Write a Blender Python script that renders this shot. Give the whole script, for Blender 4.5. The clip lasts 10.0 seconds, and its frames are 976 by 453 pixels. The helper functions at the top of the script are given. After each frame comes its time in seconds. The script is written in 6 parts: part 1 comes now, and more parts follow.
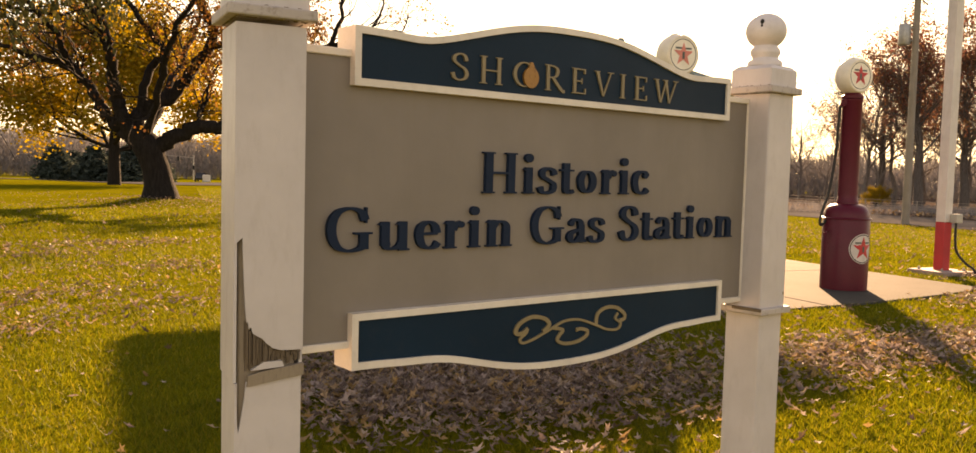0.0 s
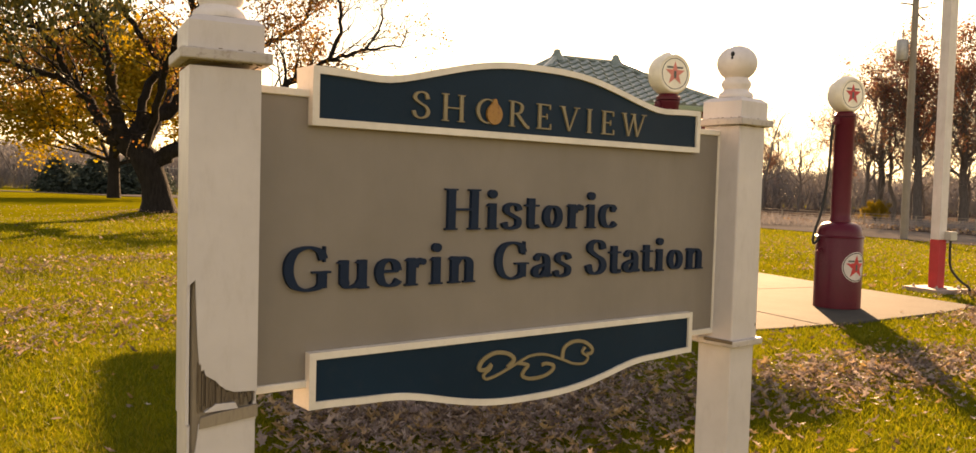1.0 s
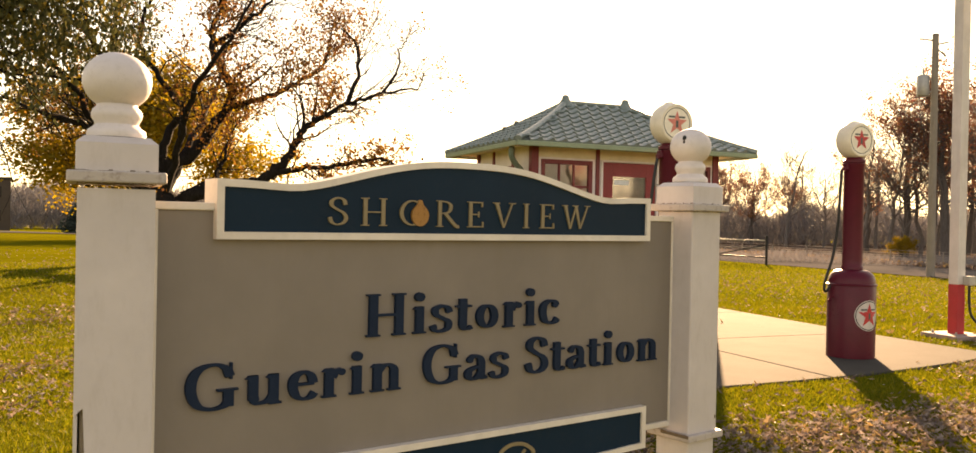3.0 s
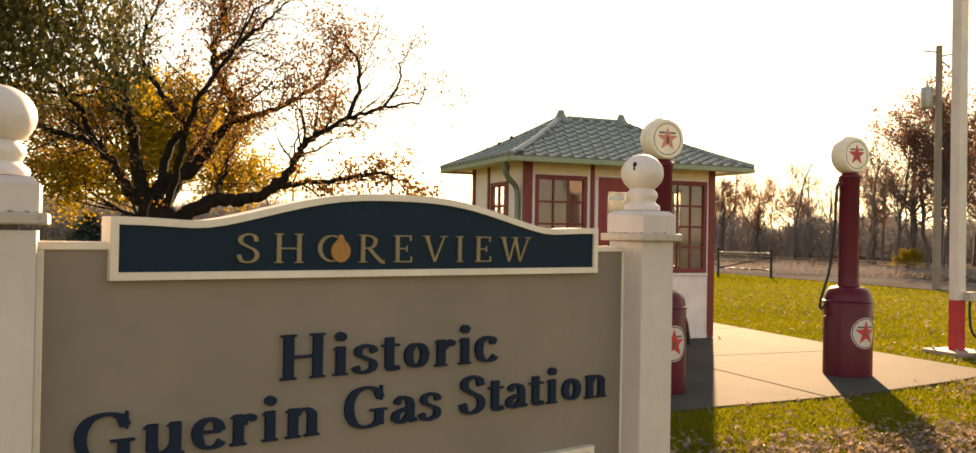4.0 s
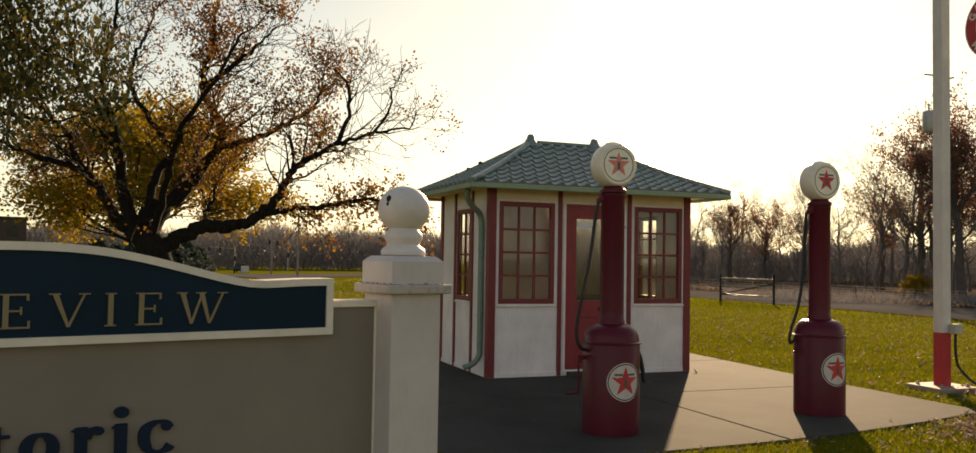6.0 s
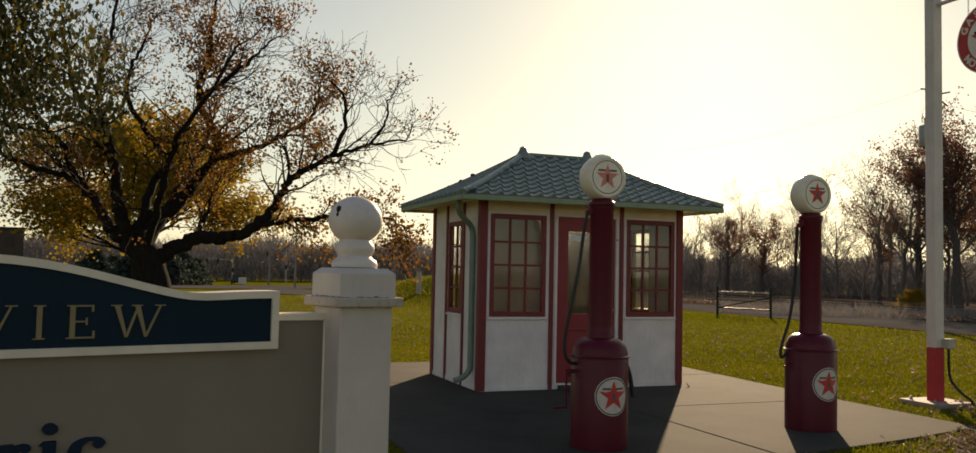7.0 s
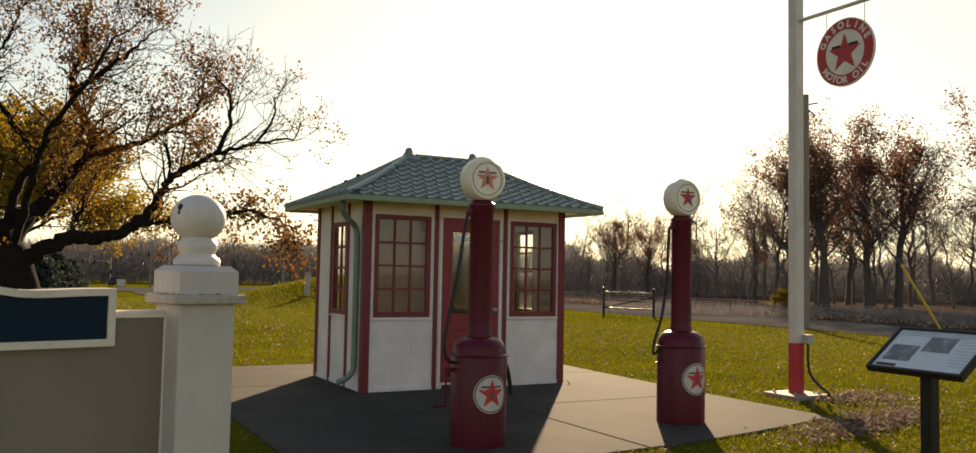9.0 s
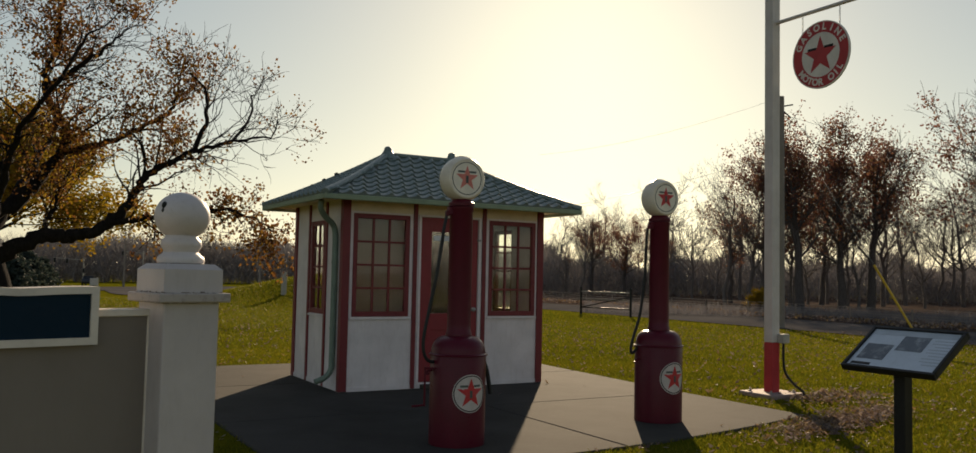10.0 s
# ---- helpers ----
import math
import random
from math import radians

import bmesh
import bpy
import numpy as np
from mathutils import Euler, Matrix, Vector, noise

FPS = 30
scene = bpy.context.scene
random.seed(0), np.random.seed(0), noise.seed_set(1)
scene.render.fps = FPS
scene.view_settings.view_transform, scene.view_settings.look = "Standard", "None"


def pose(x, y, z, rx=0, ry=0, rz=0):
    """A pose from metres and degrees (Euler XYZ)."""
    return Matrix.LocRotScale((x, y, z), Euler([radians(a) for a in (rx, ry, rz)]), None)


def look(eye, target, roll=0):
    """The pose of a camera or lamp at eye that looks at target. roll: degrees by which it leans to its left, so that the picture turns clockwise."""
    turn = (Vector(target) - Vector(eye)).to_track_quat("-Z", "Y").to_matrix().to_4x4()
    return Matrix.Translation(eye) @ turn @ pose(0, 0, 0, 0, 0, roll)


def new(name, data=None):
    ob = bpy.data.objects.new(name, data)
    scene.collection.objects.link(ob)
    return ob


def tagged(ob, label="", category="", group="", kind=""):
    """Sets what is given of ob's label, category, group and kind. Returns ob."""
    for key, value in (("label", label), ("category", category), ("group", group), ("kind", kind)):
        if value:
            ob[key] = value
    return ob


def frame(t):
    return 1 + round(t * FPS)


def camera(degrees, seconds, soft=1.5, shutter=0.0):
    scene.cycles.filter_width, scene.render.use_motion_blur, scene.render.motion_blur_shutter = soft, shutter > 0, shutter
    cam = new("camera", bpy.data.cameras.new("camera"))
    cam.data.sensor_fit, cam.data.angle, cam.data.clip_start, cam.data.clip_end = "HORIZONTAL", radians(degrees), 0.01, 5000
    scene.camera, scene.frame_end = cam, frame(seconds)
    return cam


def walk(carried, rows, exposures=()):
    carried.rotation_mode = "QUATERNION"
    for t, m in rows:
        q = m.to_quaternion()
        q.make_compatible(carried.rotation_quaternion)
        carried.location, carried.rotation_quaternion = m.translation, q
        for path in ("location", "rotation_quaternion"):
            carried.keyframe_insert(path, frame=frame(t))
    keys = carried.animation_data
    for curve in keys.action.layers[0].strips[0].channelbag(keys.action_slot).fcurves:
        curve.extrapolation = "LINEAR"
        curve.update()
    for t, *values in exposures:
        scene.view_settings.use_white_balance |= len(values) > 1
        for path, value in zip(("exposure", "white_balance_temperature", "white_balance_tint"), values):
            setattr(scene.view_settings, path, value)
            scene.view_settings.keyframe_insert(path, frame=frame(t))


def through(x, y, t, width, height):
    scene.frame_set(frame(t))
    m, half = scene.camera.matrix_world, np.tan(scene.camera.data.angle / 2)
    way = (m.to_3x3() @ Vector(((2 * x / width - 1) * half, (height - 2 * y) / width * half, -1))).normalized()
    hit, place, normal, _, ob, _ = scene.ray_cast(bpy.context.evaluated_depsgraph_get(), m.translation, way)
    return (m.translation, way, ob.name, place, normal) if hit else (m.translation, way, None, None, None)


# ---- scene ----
cam = camera(59.4, 10.0, soft=1.5)
# seconds, eye, target, roll
PATH = [
    (0, (-0.032, -0.02, 1.128), (1.241, 1.517, 1.004), 1.5),
    (0.5, (0.004, -0.04, 1.151), (1.279, 1.497, 1.039), 1.7),
    (1, (0.028, -0.068, 1.179), (1.301, 1.472, 1.085), 1.6),
    (1.5, (0.064, -0.087, 1.209), (1.328, 1.462, 1.146), 1.5),
    (2, (0.112, -0.109, 1.245), (1.363, 1.451, 1.206), 1.4),
    (2.5, (0.168, -0.126, 1.284), (1.406, 1.444, 1.259), 1.3),
    (4, (0.402, -0.172, 1.368), (1.618, 1.415, 1.387), 1.0),
    (4.5, (0.574, -0.14, 1.382), (1.785, 1.452, 1.411), 1.1),
    (5, (0.775, -0.14, 1.411), (1.982, 1.454, 1.457), 0.9),
    (5.5, (0.983, -0.174, 1.425), (2.184, 1.424, 1.486), 0.9),
    (7, (1.217, -0.216, 1.432), (2.413, 1.383, 1.538), 1.2),
    (7.5, (1.244, -0.239, 1.43), (2.47, 1.336, 1.543), 1.2),
    (8, (1.257, -0.274, 1.428), (2.55, 1.248, 1.542), 1.1),
    (8.5, (1.253, -0.319, 1.428), (2.602, 1.153, 1.543), 1.1),
    (9, (1.253, -0.335, 1.426), (2.639, 1.103, 1.54), 1.1),
    (9.5, (1.245, -0.332, 1.427), (2.651, 1.086, 1.54), 1.2),
    (10, (1.237, -0.329, 1.424), (2.66, 1.072, 1.538), 1.2),
]
EXPOSURE = [(0.0, 2.12, 9600, 30), (1.0, 2.18, 9500, 28), (2.5, 2.2, 9300, 26), (4.5, 1.88, 8700, 22), (5.0, 1.54, 8400, 20), (5.5, 1.28, 8000, 18), (7.5, 0.54, 7000, 14), (8.0, 0.68, 7050, 14), (8.5, 1.13, 7250, 15), (9.0, 1.1, 7150, 15), (9.5, 0.62, 6750, 14), (10.0, 0.35, 6600, 13)]
walk(cam, [(t, look(eye, target, roll)) for t, eye, target, roll in PATH], EXPOSURE)

# ---- light ----
SUN_AZ, SUN_EL = 52.0, 17.4
world = bpy.data.worlds.new("sky")
scene.world = world
world.use_nodes = True
wn = world.node_tree
sky = wn.nodes.new("ShaderNodeTexSky")
sky.sky_type = "NISHITA"
sky.sun_disc = False
sky.sun_elevation, sky.sun_rotation = radians(SUN_EL), radians(SUN_AZ)
sky.air_density, sky.dust_density, sky.ozone_density = 1.0, 0.45, 1.0
wn.nodes["Background"].inputs["Strength"].default_value = 0.086
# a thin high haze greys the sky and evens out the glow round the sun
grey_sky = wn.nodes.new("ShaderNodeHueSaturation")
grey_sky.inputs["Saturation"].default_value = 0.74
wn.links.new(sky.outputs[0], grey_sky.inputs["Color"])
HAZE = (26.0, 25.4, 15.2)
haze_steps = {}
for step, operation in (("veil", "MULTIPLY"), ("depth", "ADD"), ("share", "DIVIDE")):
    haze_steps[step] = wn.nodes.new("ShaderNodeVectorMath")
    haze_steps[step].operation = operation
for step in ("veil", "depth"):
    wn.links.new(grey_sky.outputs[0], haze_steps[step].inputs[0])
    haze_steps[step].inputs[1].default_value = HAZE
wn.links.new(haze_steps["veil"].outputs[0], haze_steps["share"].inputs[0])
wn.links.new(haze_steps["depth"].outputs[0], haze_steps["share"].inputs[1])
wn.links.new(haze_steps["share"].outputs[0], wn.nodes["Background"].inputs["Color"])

sun_data = bpy.data.lights.new("sun", "SUN")
sun_data.energy, sun_data.angle, sun_data.color = 5.2, radians(0.6), (1.0, 0.785, 0.51)
sun = new("sun", sun_data)
sa, se = radians(SUN_AZ), radians(SUN_EL)
TO_SUN = Vector((math.sin(sa) * math.cos(se), math.cos(sa) * math.cos(se), math.sin(se)))
sun.matrix_world = look(TO_SUN * 60, (0, 0, 0))


# ---- materials ----
def nodes_of(name):
    m = bpy.data.materials.new(name)
    m.use_nodes = True
    t = m.node_tree
    return m, t, t.nodes["Principled BSDF"]


def noise_node(t, scale, detail=6.0, rough=0.6, coord="Object", stretch=None):
    c = t.nodes.new("ShaderNodeTexCoord")
    n = t.nodes.new("ShaderNodeTexNoise")
    n.inputs["Scale"].default_value, n.inputs["Detail"].default_value, n.inputs["Roughness"].default_value = scale, detail, rough
    if stretch:
        mp = t.nodes.new("ShaderNodeMapping")
        mp.inputs["Scale"].default_value = stretch
        t.links.new(c.outputs[coord], mp.inputs[0])
        t.links.new(mp.outputs[0], n.inputs["Vector"])
    else:
        t.links.new(c.outputs[coord], n.inputs["Vector"])
    return n


def ramp_node(t, src, stops):
    r = t.nodes.new("ShaderNodeValToRGB")
    e = r.color_ramp.elements
    while len(e) < len(stops):
        e.new(0.5)
    for k, (p, c) in zip(e, stops):
        k.position, k.color = p, (*c, 1)
    t.links.new(src, r.inputs[0])
    return r.outputs[0]


def mix_node(t, fac, a, b, mode="MIX"):
    m = t.nodes.new("ShaderNodeMix")
    m.data_type, m.blend_type = "RGBA", mode
    for sock, v in ((m.inputs[0], fac), (m.inputs[6], a), (m.inputs[7], b)):
        if isinstance(v, bpy.types.NodeSocket):
            t.links.new(v, sock)
        elif sock == m.inputs[0]:
            sock.default_value = v
        else:
            sock.default_value = (*v, 1)
    return m.outputs[2]


def bump_node(t, p, src, strength, distance=0.01):
    b = t.nodes.new("ShaderNodeBump")
    b.inputs["Strength"].default_value, b.inputs["Distance"].default_value = strength, distance
    t.links.new(src, b.inputs["Height"])
    t.links.new(b.outputs[0], p.inputs["Normal"])


def shade(c, k):
    return tuple(min(1.0, v * k) for v in c)


def paint(name, col, rough=0.5, dirt_glint=(0.12, 0.1, 0.08), dirt_glint_amount=0.25, scale=6.0, bump=0.15, metallic=0.0, vary=0.12, streak=None):
    """Painted or coated surface: broad tone, fine grain and worn grime; the roof's flecks are highlights."""
    m, t, p = nodes_of(name)
    a = noise_node(t, scale)
    b = noise_node(t, scale * 9, 8, 0.7, stretch=streak)
    base = ramp_node(t, a.outputs[0], [(0.3, shade(col, 1 - vary)), (0.7, shade(col, 1 + vary))])
    k = ramp_node(t, b.outputs[0], [(0.52, (0, 0, 0)), (0.78, (dirt_glint_amount,) * 3)])
    t.links.new(mix_node(t, k, base, dirt_glint), p.inputs["Base Color"])
    r = ramp_node(t, b.outputs[0], [(0.3, (max(0.05, rough - 0.08),) * 3), (0.8, (min(1, rough + 0.18),) * 3)])
    t.links.new(r, p.inputs["Roughness"])
    p.inputs["Metallic"].default_value = metallic
    bump_node(t, p, b.outputs[0], bump, 0.004)
    return m


def leafy(name, cols, rough=0.6, through=0.5, spec=0.2):
    """Thin leaves: colour by piece, light shines through."""
    m, t, p = nodes_of(name)
    g = t.nodes.new("ShaderNodeNewGeometry")
    n = len(cols)
    c = ramp_node(t, g.outputs["Random Per Island"], [(i / max(1, n - 1), k) for i, k in enumerate(cols)])
    t.links.new(c, p.inputs["Base Color"])
    p.inputs["Roughness"].default_value = rough
    p.inputs["Specular IOR Level"].default_value = spec
    tr = t.nodes.new("ShaderNodeBsdfTranslucent")
    t.links.new(c, tr.inputs["Color"])
    mx = t.nodes.new("ShaderNodeMixShader")
    mx.inputs[0].default_value = through
    t.links.new(p.outputs[0], mx.inputs[1])
    t.links.new(tr.outputs[0], mx.inputs[2])
    t.links.new(mx.outputs[0], t.nodes["Material Output"].inputs["Surface"])
    return m


def bark_mat(name, col):
    m, t, p = nodes_of(name)
    a = noise_node(t, 3.0, 8, 0.7, stretch=(6, 6, 1))
    t.links.new(ramp_node(t, a.outputs[0], [(0.3, shade(col, 0.5)), (0.7, shade(col, 1.4))]), p.inputs["Base Color"])
    p.inputs["Roughness"].default_value = 0.95
    bump_node(t, p, a.outputs[0], 0.8, 0.03)
    return m


def glass_mat(name, tint=(0.9, 0.93, 0.92), rough=0.03):
    m, t, p = nodes_of(name)
    p.inputs["Base Color"].default_value = (*tint, 1)
    p.inputs["Roughness"].default_value = rough
    p.inputs["Transmission Weight"].default_value = 1.0
    p.inputs["IOR"].default_value = 1.45
    return m


M_VINYL = paint("white_vinyl", (0.525, 0.482, 0.485), 0.42, (0.26, 0.21, 0.17), 0.22, 5, 0.08, streak=(1, 1, 0.25))
M_FINIAL = paint("finial_white", (0.62, 0.573, 0.575), 0.5, (0.25, 0.2, 0.15), 0.3, 8, 0.15)
M_TRIM = paint("sign_trim", (0.68, 0.62, 0.56), 0.45, (0.3, 0.25, 0.18), 0.2, 9, 0.08)
M_BEIGE = paint("sign_panel", (0.204, 0.174, 0.153), 0.55, (0.2, 0.17, 0.13), 0.25, 3, 0.1, streak=(1, 1, 0.15))
M_NAVY = paint("navy_enamel", (0.004, 0.020, 0.041), 0.42, (0.05, 0.05, 0.05), 0.15, 4, 0.05)
M_LETTER = paint("letter_dark", (0.008, 0.019, 0.044), 0.55, (0.1, 0.1, 0.1), 0.15, 12, 0.08)
M_TORN = paint("inner_sleeve", (0.27, 0.215, 0.16), 0.85, (0.10, 0.07, 0.045), 0.6, 12, 0.35, streak=(2, 2, 0.2))
for enamel in (M_NAVY, M_LETTER):  # satin, little gloss
    enamel.node_tree.nodes["Principled BSDF"].inputs["Specular IOR Level"].default_value = 0.12
M_COLLAR = paint("dirty_vinyl", (0.42, 0.375, 0.355), 0.55, (0.13, 0.095, 0.07), 0.85, 7, 0.2)
M_GOLD = paint("faded_gold", (0.225, 0.175, 0.10), 0.45, (0.12, 0.08, 0.04), 0.4, 14, 0.1)
M_AMBER = paint("amber_drop", (0.36, 0.165, 0.035), 0.45, (0.09, 0.035, 0.012), 0.85, 18, 0.4)
M_OLDWOOD = paint("weathered_wood", (0.15, 0.11, 0.075), 0.9, (0.04, 0.03, 0.02), 0.7, 10, 0.6, streak=(3, 3, 0.2))
M_HUTWHITE = paint("hut_white", (0.70, 0.655, 0.665), 0.5, (0.32, 0.27, 0.2), 0.3, 2.5, 0.12, streak=(1, 1, 0.2))
M_CREAM = paint("hut_cream", (0.70, 0.62, 0.45), 0.55, (0.3, 0.24, 0.15), 0.25, 3, 0.1)
M_HUTRED = paint("oxide_red", (0.165, 0.016, 0.022), 0.5, (0.08, 0.02, 0.02), 0.35, 5, 0.12)
M_DOORRED = paint("door_red", (0.23, 0.018, 0.026), 0.45, (0.1, 0.02, 0.02), 0.3, 4, 0.1)
# pale flecks over the green are tile highlights put into the colour
M_ROOF = paint("green_roof_metal", (0.150, 0.196, 0.188), 0.30, (0.50, 0.52, 0.49), 0.5, 5, 0.2)
M_FASCIA = paint("green_fascia", (0.22, 0.285, 0.19), 0.5, (0.15, 0.15, 0.1), 0.3, 5, 0.1)
M_PIPE = paint("green_pipe", (0.15, 0.205, 0.165), 0.45, (0.1, 0.1, 0.08), 0.3, 7, 0.1)
M_PUMP = paint("pump_red", (0.094, 0.006, 0.018), 0.32, (0.05, 0.012, 0.02), 0.5, 5, 0.1)
M_PUMPCOL = paint("pump_column_red", (0.092, 0.006, 0.018), 0.38, (0.07, 0.02, 0.02), 0.3, 5, 0.1)
for red in (M_PUMP, M_PUMPCOL):  # weathered enamel, half its gloss gone
    red.node_tree.nodes["Principled BSDF"].inputs["Specular IOR Level"].default_value = 0.25
M_GLOBE = paint("milk_glass", (0.78, 0.71, 0.60), 0.3, (0.4, 0.3, 0.2), 0.2, 6, 0.03)
# greyer than the globe face: grime, plus shade put into the white
M_DECAL = paint("decal_shaded_white", (0.56, 0.51, 0.49), 0.4, (0.3, 0.25, 0.2), 0.4, 12, 0.03)
M_FACE = paint("globe_face", (0.80, 0.74, 0.64), 0.3, (0.5, 0.4, 0.3), 0.1, 9, 0.03)
M_STAR = paint("star_red", (0.52, 0.03, 0.035), 0.4, (0.6, 0.5, 0.4), 0.12, 9, 0.05)
M_STARFADE = paint("star_faded", (0.66, 0.20, 0.16), 0.4, (0.7, 0.5, 0.4), 0.2, 9, 0.05)
M_BLACK = paint("black_enamel", (0.015, 0.015, 0.016), 0.4, (0.08, 0.08, 0.08), 0.15, 8, 0.05)
M_BLACK.node_tree.nodes["Principled BSDF"].inputs["Specular IOR Level"].default_value = 0.25
M_SLATE = paint("slate_green", (0.07, 0.085, 0.08), 0.4, (0.2, 0.2, 0.2), 0.15, 8, 0.05)
M_RUBBER = paint("black_rubber", (0.012, 0.012, 0.013), 0.6, (0.06, 0.05, 0.05), 0.25, 20, 0.1)
M_POLEWHITE = paint("pole_white", (0.58, 0.54, 0.52), 0.5, (0.35, 0.28, 0.2), 0.35, 3, 0.1, streak=(2, 2, 0.2))
M_WORNPLATE = paint("worn_plate", (0.30, 0.22, 0.20), 0.7, (0.2, 0.15, 0.12), 0.5, 7, 0.2)
M_POLERED = paint("pole_red", (0.42, 0.02, 0.03), 0.5, (0.2, 0.03, 0.03), 0.3, 5, 0.1)
M_DISCWHITE = paint("disc_white", (0.74, 0.70, 0.64), 0.35, (0.5, 0.4, 0.3), 0.15, 5, 0.04)
M_DISCRED = paint("disc_red", (0.45, 0.045, 0.05), 0.35, (0.3, 0.1, 0.1), 0.2, 5, 0.04)
M_STEEL = paint("galvanised", (0.32, 0.32, 0.32), 0.45, (0.2, 0.2, 0.2), 0.3, 8, 0.1, metallic=0.7)
M_GREYBOX = paint("grey_box", (0.40, 0.38, 0.34), 0.5, (0.2, 0.18, 0.15), 0.25, 8, 0.1)
M_POLEWOOD = paint("pole_wood", (0.23, 0.20, 0.17), 0.9, (0.1, 0.08, 0.06), 0.5, 2, 0.4, streak=(4, 4, 0.2))
M_YELLOW = paint("yellow_plastic", (0.60, 0.38, 0.02), 0.45, (0.3, 0.2, 0.05), 0.2, 6, 0.05)
# pale blue puts the sky's reflection into the plate's base colour
M_PLATE = paint("sky_tinted_plate", (0.55, 0.61, 0.69), 0.12, (0.25, 0.26, 0.28), 0.3, 4, 0.02)
M_PHOTO = paint("board_photo", (0.13, 0.15, 0.18), 0.12, (0.42, 0.45, 0.48), 0.8, 1.4, 0.02, vary=0.5)
M_INK = paint("board_ink", (0.41, 0.46, 0.52), 0.15, (0.1, 0.1, 0.1), 0.2, 9, 0.02)
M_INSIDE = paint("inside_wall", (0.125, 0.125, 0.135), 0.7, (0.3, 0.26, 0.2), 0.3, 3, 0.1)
M_GLASS = glass_mat("window_glass", (0.86, 0.88, 0.86), 0.04)
M_GRIME = paint("ledge_grime", (0.20, 0.165, 0.135), 0.85, (0.03, 0.024, 0.02), 0.95, 7, 0.3)
M_DOORGLASS = glass_mat("dusty_door_glass", (0.20, 0.19, 0.20), 0.16)
# near-black: the trunk's backlit shade is put into the bark colour
M_BARKSHADED = bark_mat("shaded_oak_bark", (0.020, 0.018, 0.018))
M_BARKSHADED.node_tree.nodes["Principled BSDF"].inputs["Specular IOR Level"].default_value = 0.08
M_BARKFAR = bark_mat("wood_bark", (0.13, 0.113, 0.108))
M_BARKWOOD = bark_mat("dark_wood_bark", (0.085, 0.072, 0.068))
M_OAKLEAF = leafy("oak_leaf_autumn", [(0.06, 0.032, 0.016), (0.12, 0.050, 0.02), (0.19, 0.085, 0.02), (0.21, 0.125, 0.022), (0.09, 0.042, 0.02)], through=0.58)
M_GOLDLEAF = leafy("golden_leaf", [(0.25, 0.16, 0.012), (0.35, 0.215, 0.014), (0.29, 0.20, 0.016), (0.15, 0.13, 0.016)], through=0.50)
M_GREENLEAF = leafy("dull_green_leaf", [(0.050, 0.060, 0.028), (0.066, 0.073, 0.030), (0.10, 0.093, 0.028), (0.058, 0.066, 0.028), (0.24, 0.165, 0.022)], through=0.42)
M_REDLEAF = leafy("russet_leaf", [(0.13, 0.060, 0.052), (0.20, 0.078, 0.060), (0.23, 0.115, 0.060), (0.14, 0.095, 0.052), (0.17, 0.070, 0.058)], through=0.62)
# bluish grey of the brush puts distance haze into its colour
M_HAZEBRUSH = leafy("brush", [(0.16, 0.155, 0.165), (0.20, 0.19, 0.20), (0.15, 0.15, 0.165), (0.22, 0.20, 0.19)], 0.9, 0.30, 0.0)
M_LITTER = leafy("fallen_leaf", [(0.22, 0.17, 0.165), (0.11, 0.075, 0.06), (0.33, 0.27, 0.25), (0.34, 0.22, 0.09), (0.075, 0.05, 0.04), (0.25, 0.195, 0.165)], 0.6, 0.3, 0.3)
M_GRASS = leafy("grass_blade", [(0.074, 0.098, 0.006), (0.128, 0.138, 0.009), (0.188, 0.172, 0.012), (0.058, 0.082, 0.005), (0.240, 0.190, 0.022)], 0.6, 0.5, 0.12)
M_CONIFER = leafy("conifer", [(0.035, 0.050, 0.046), (0.05, 0.068, 0.060), (0.06, 0.075, 0.062)], through=0.25, spec=0.03)
M_BRICK = paint("dark_brick", (0.055, 0.04, 0.033), 0.85, (0.1, 0.08, 0.07), 0.3, 2, 0.3)
M_CARDARK = paint("car_dark", (0.02, 0.022, 0.03), 0.2, (0.05, 0.05, 0.05), 0.1, 3, 0.02)
M_DARKGLASS = paint("car_glass", (0.02, 0.022, 0.025), 0.08, (0.05, 0.05, 0.05), 0.1, 3, 0.01)


def lawn_mat():
    m, t, p = nodes_of("lawn")
    big = noise_node(t, 0.35, 6, 0.65)
    mid = noise_node(t, 3.0, 8, 0.7)
    fine = noise_node(t, 55.0, 6, 0.75)
    col = ramp_node(t, fine.outputs[0], [(0.25, (0.062, 0.068, 0.005)), (0.5, (0.125, 0.118, 0.008)), (0.75, (0.195, 0.17, 0.015))])
    dry = ramp_node(t, mid.outputs[0], [(0.50, (0, 0, 0)), (0.80, (0.4, 0.4, 0.4))])
    col = mix_node(t, dry, col, (0.21, 0.165, 0.02))
    tone = ramp_node(t, big.outputs[0], [(0.3, (0.58, 0.68, 0.6)), (0.7, (1.15, 1.1, 1.0))])
    col = mix_node(t, 1.0, col, tone, "MULTIPLY")
    t.links.new(col, p.inputs["Base Color"])
    p.inputs["Roughness"].default_value = 0.95
    p.inputs["Specular IOR Level"].default_value = 0.0
    bump_node(t, p, fine.outputs[0], 0.6, 0.03)
    return m


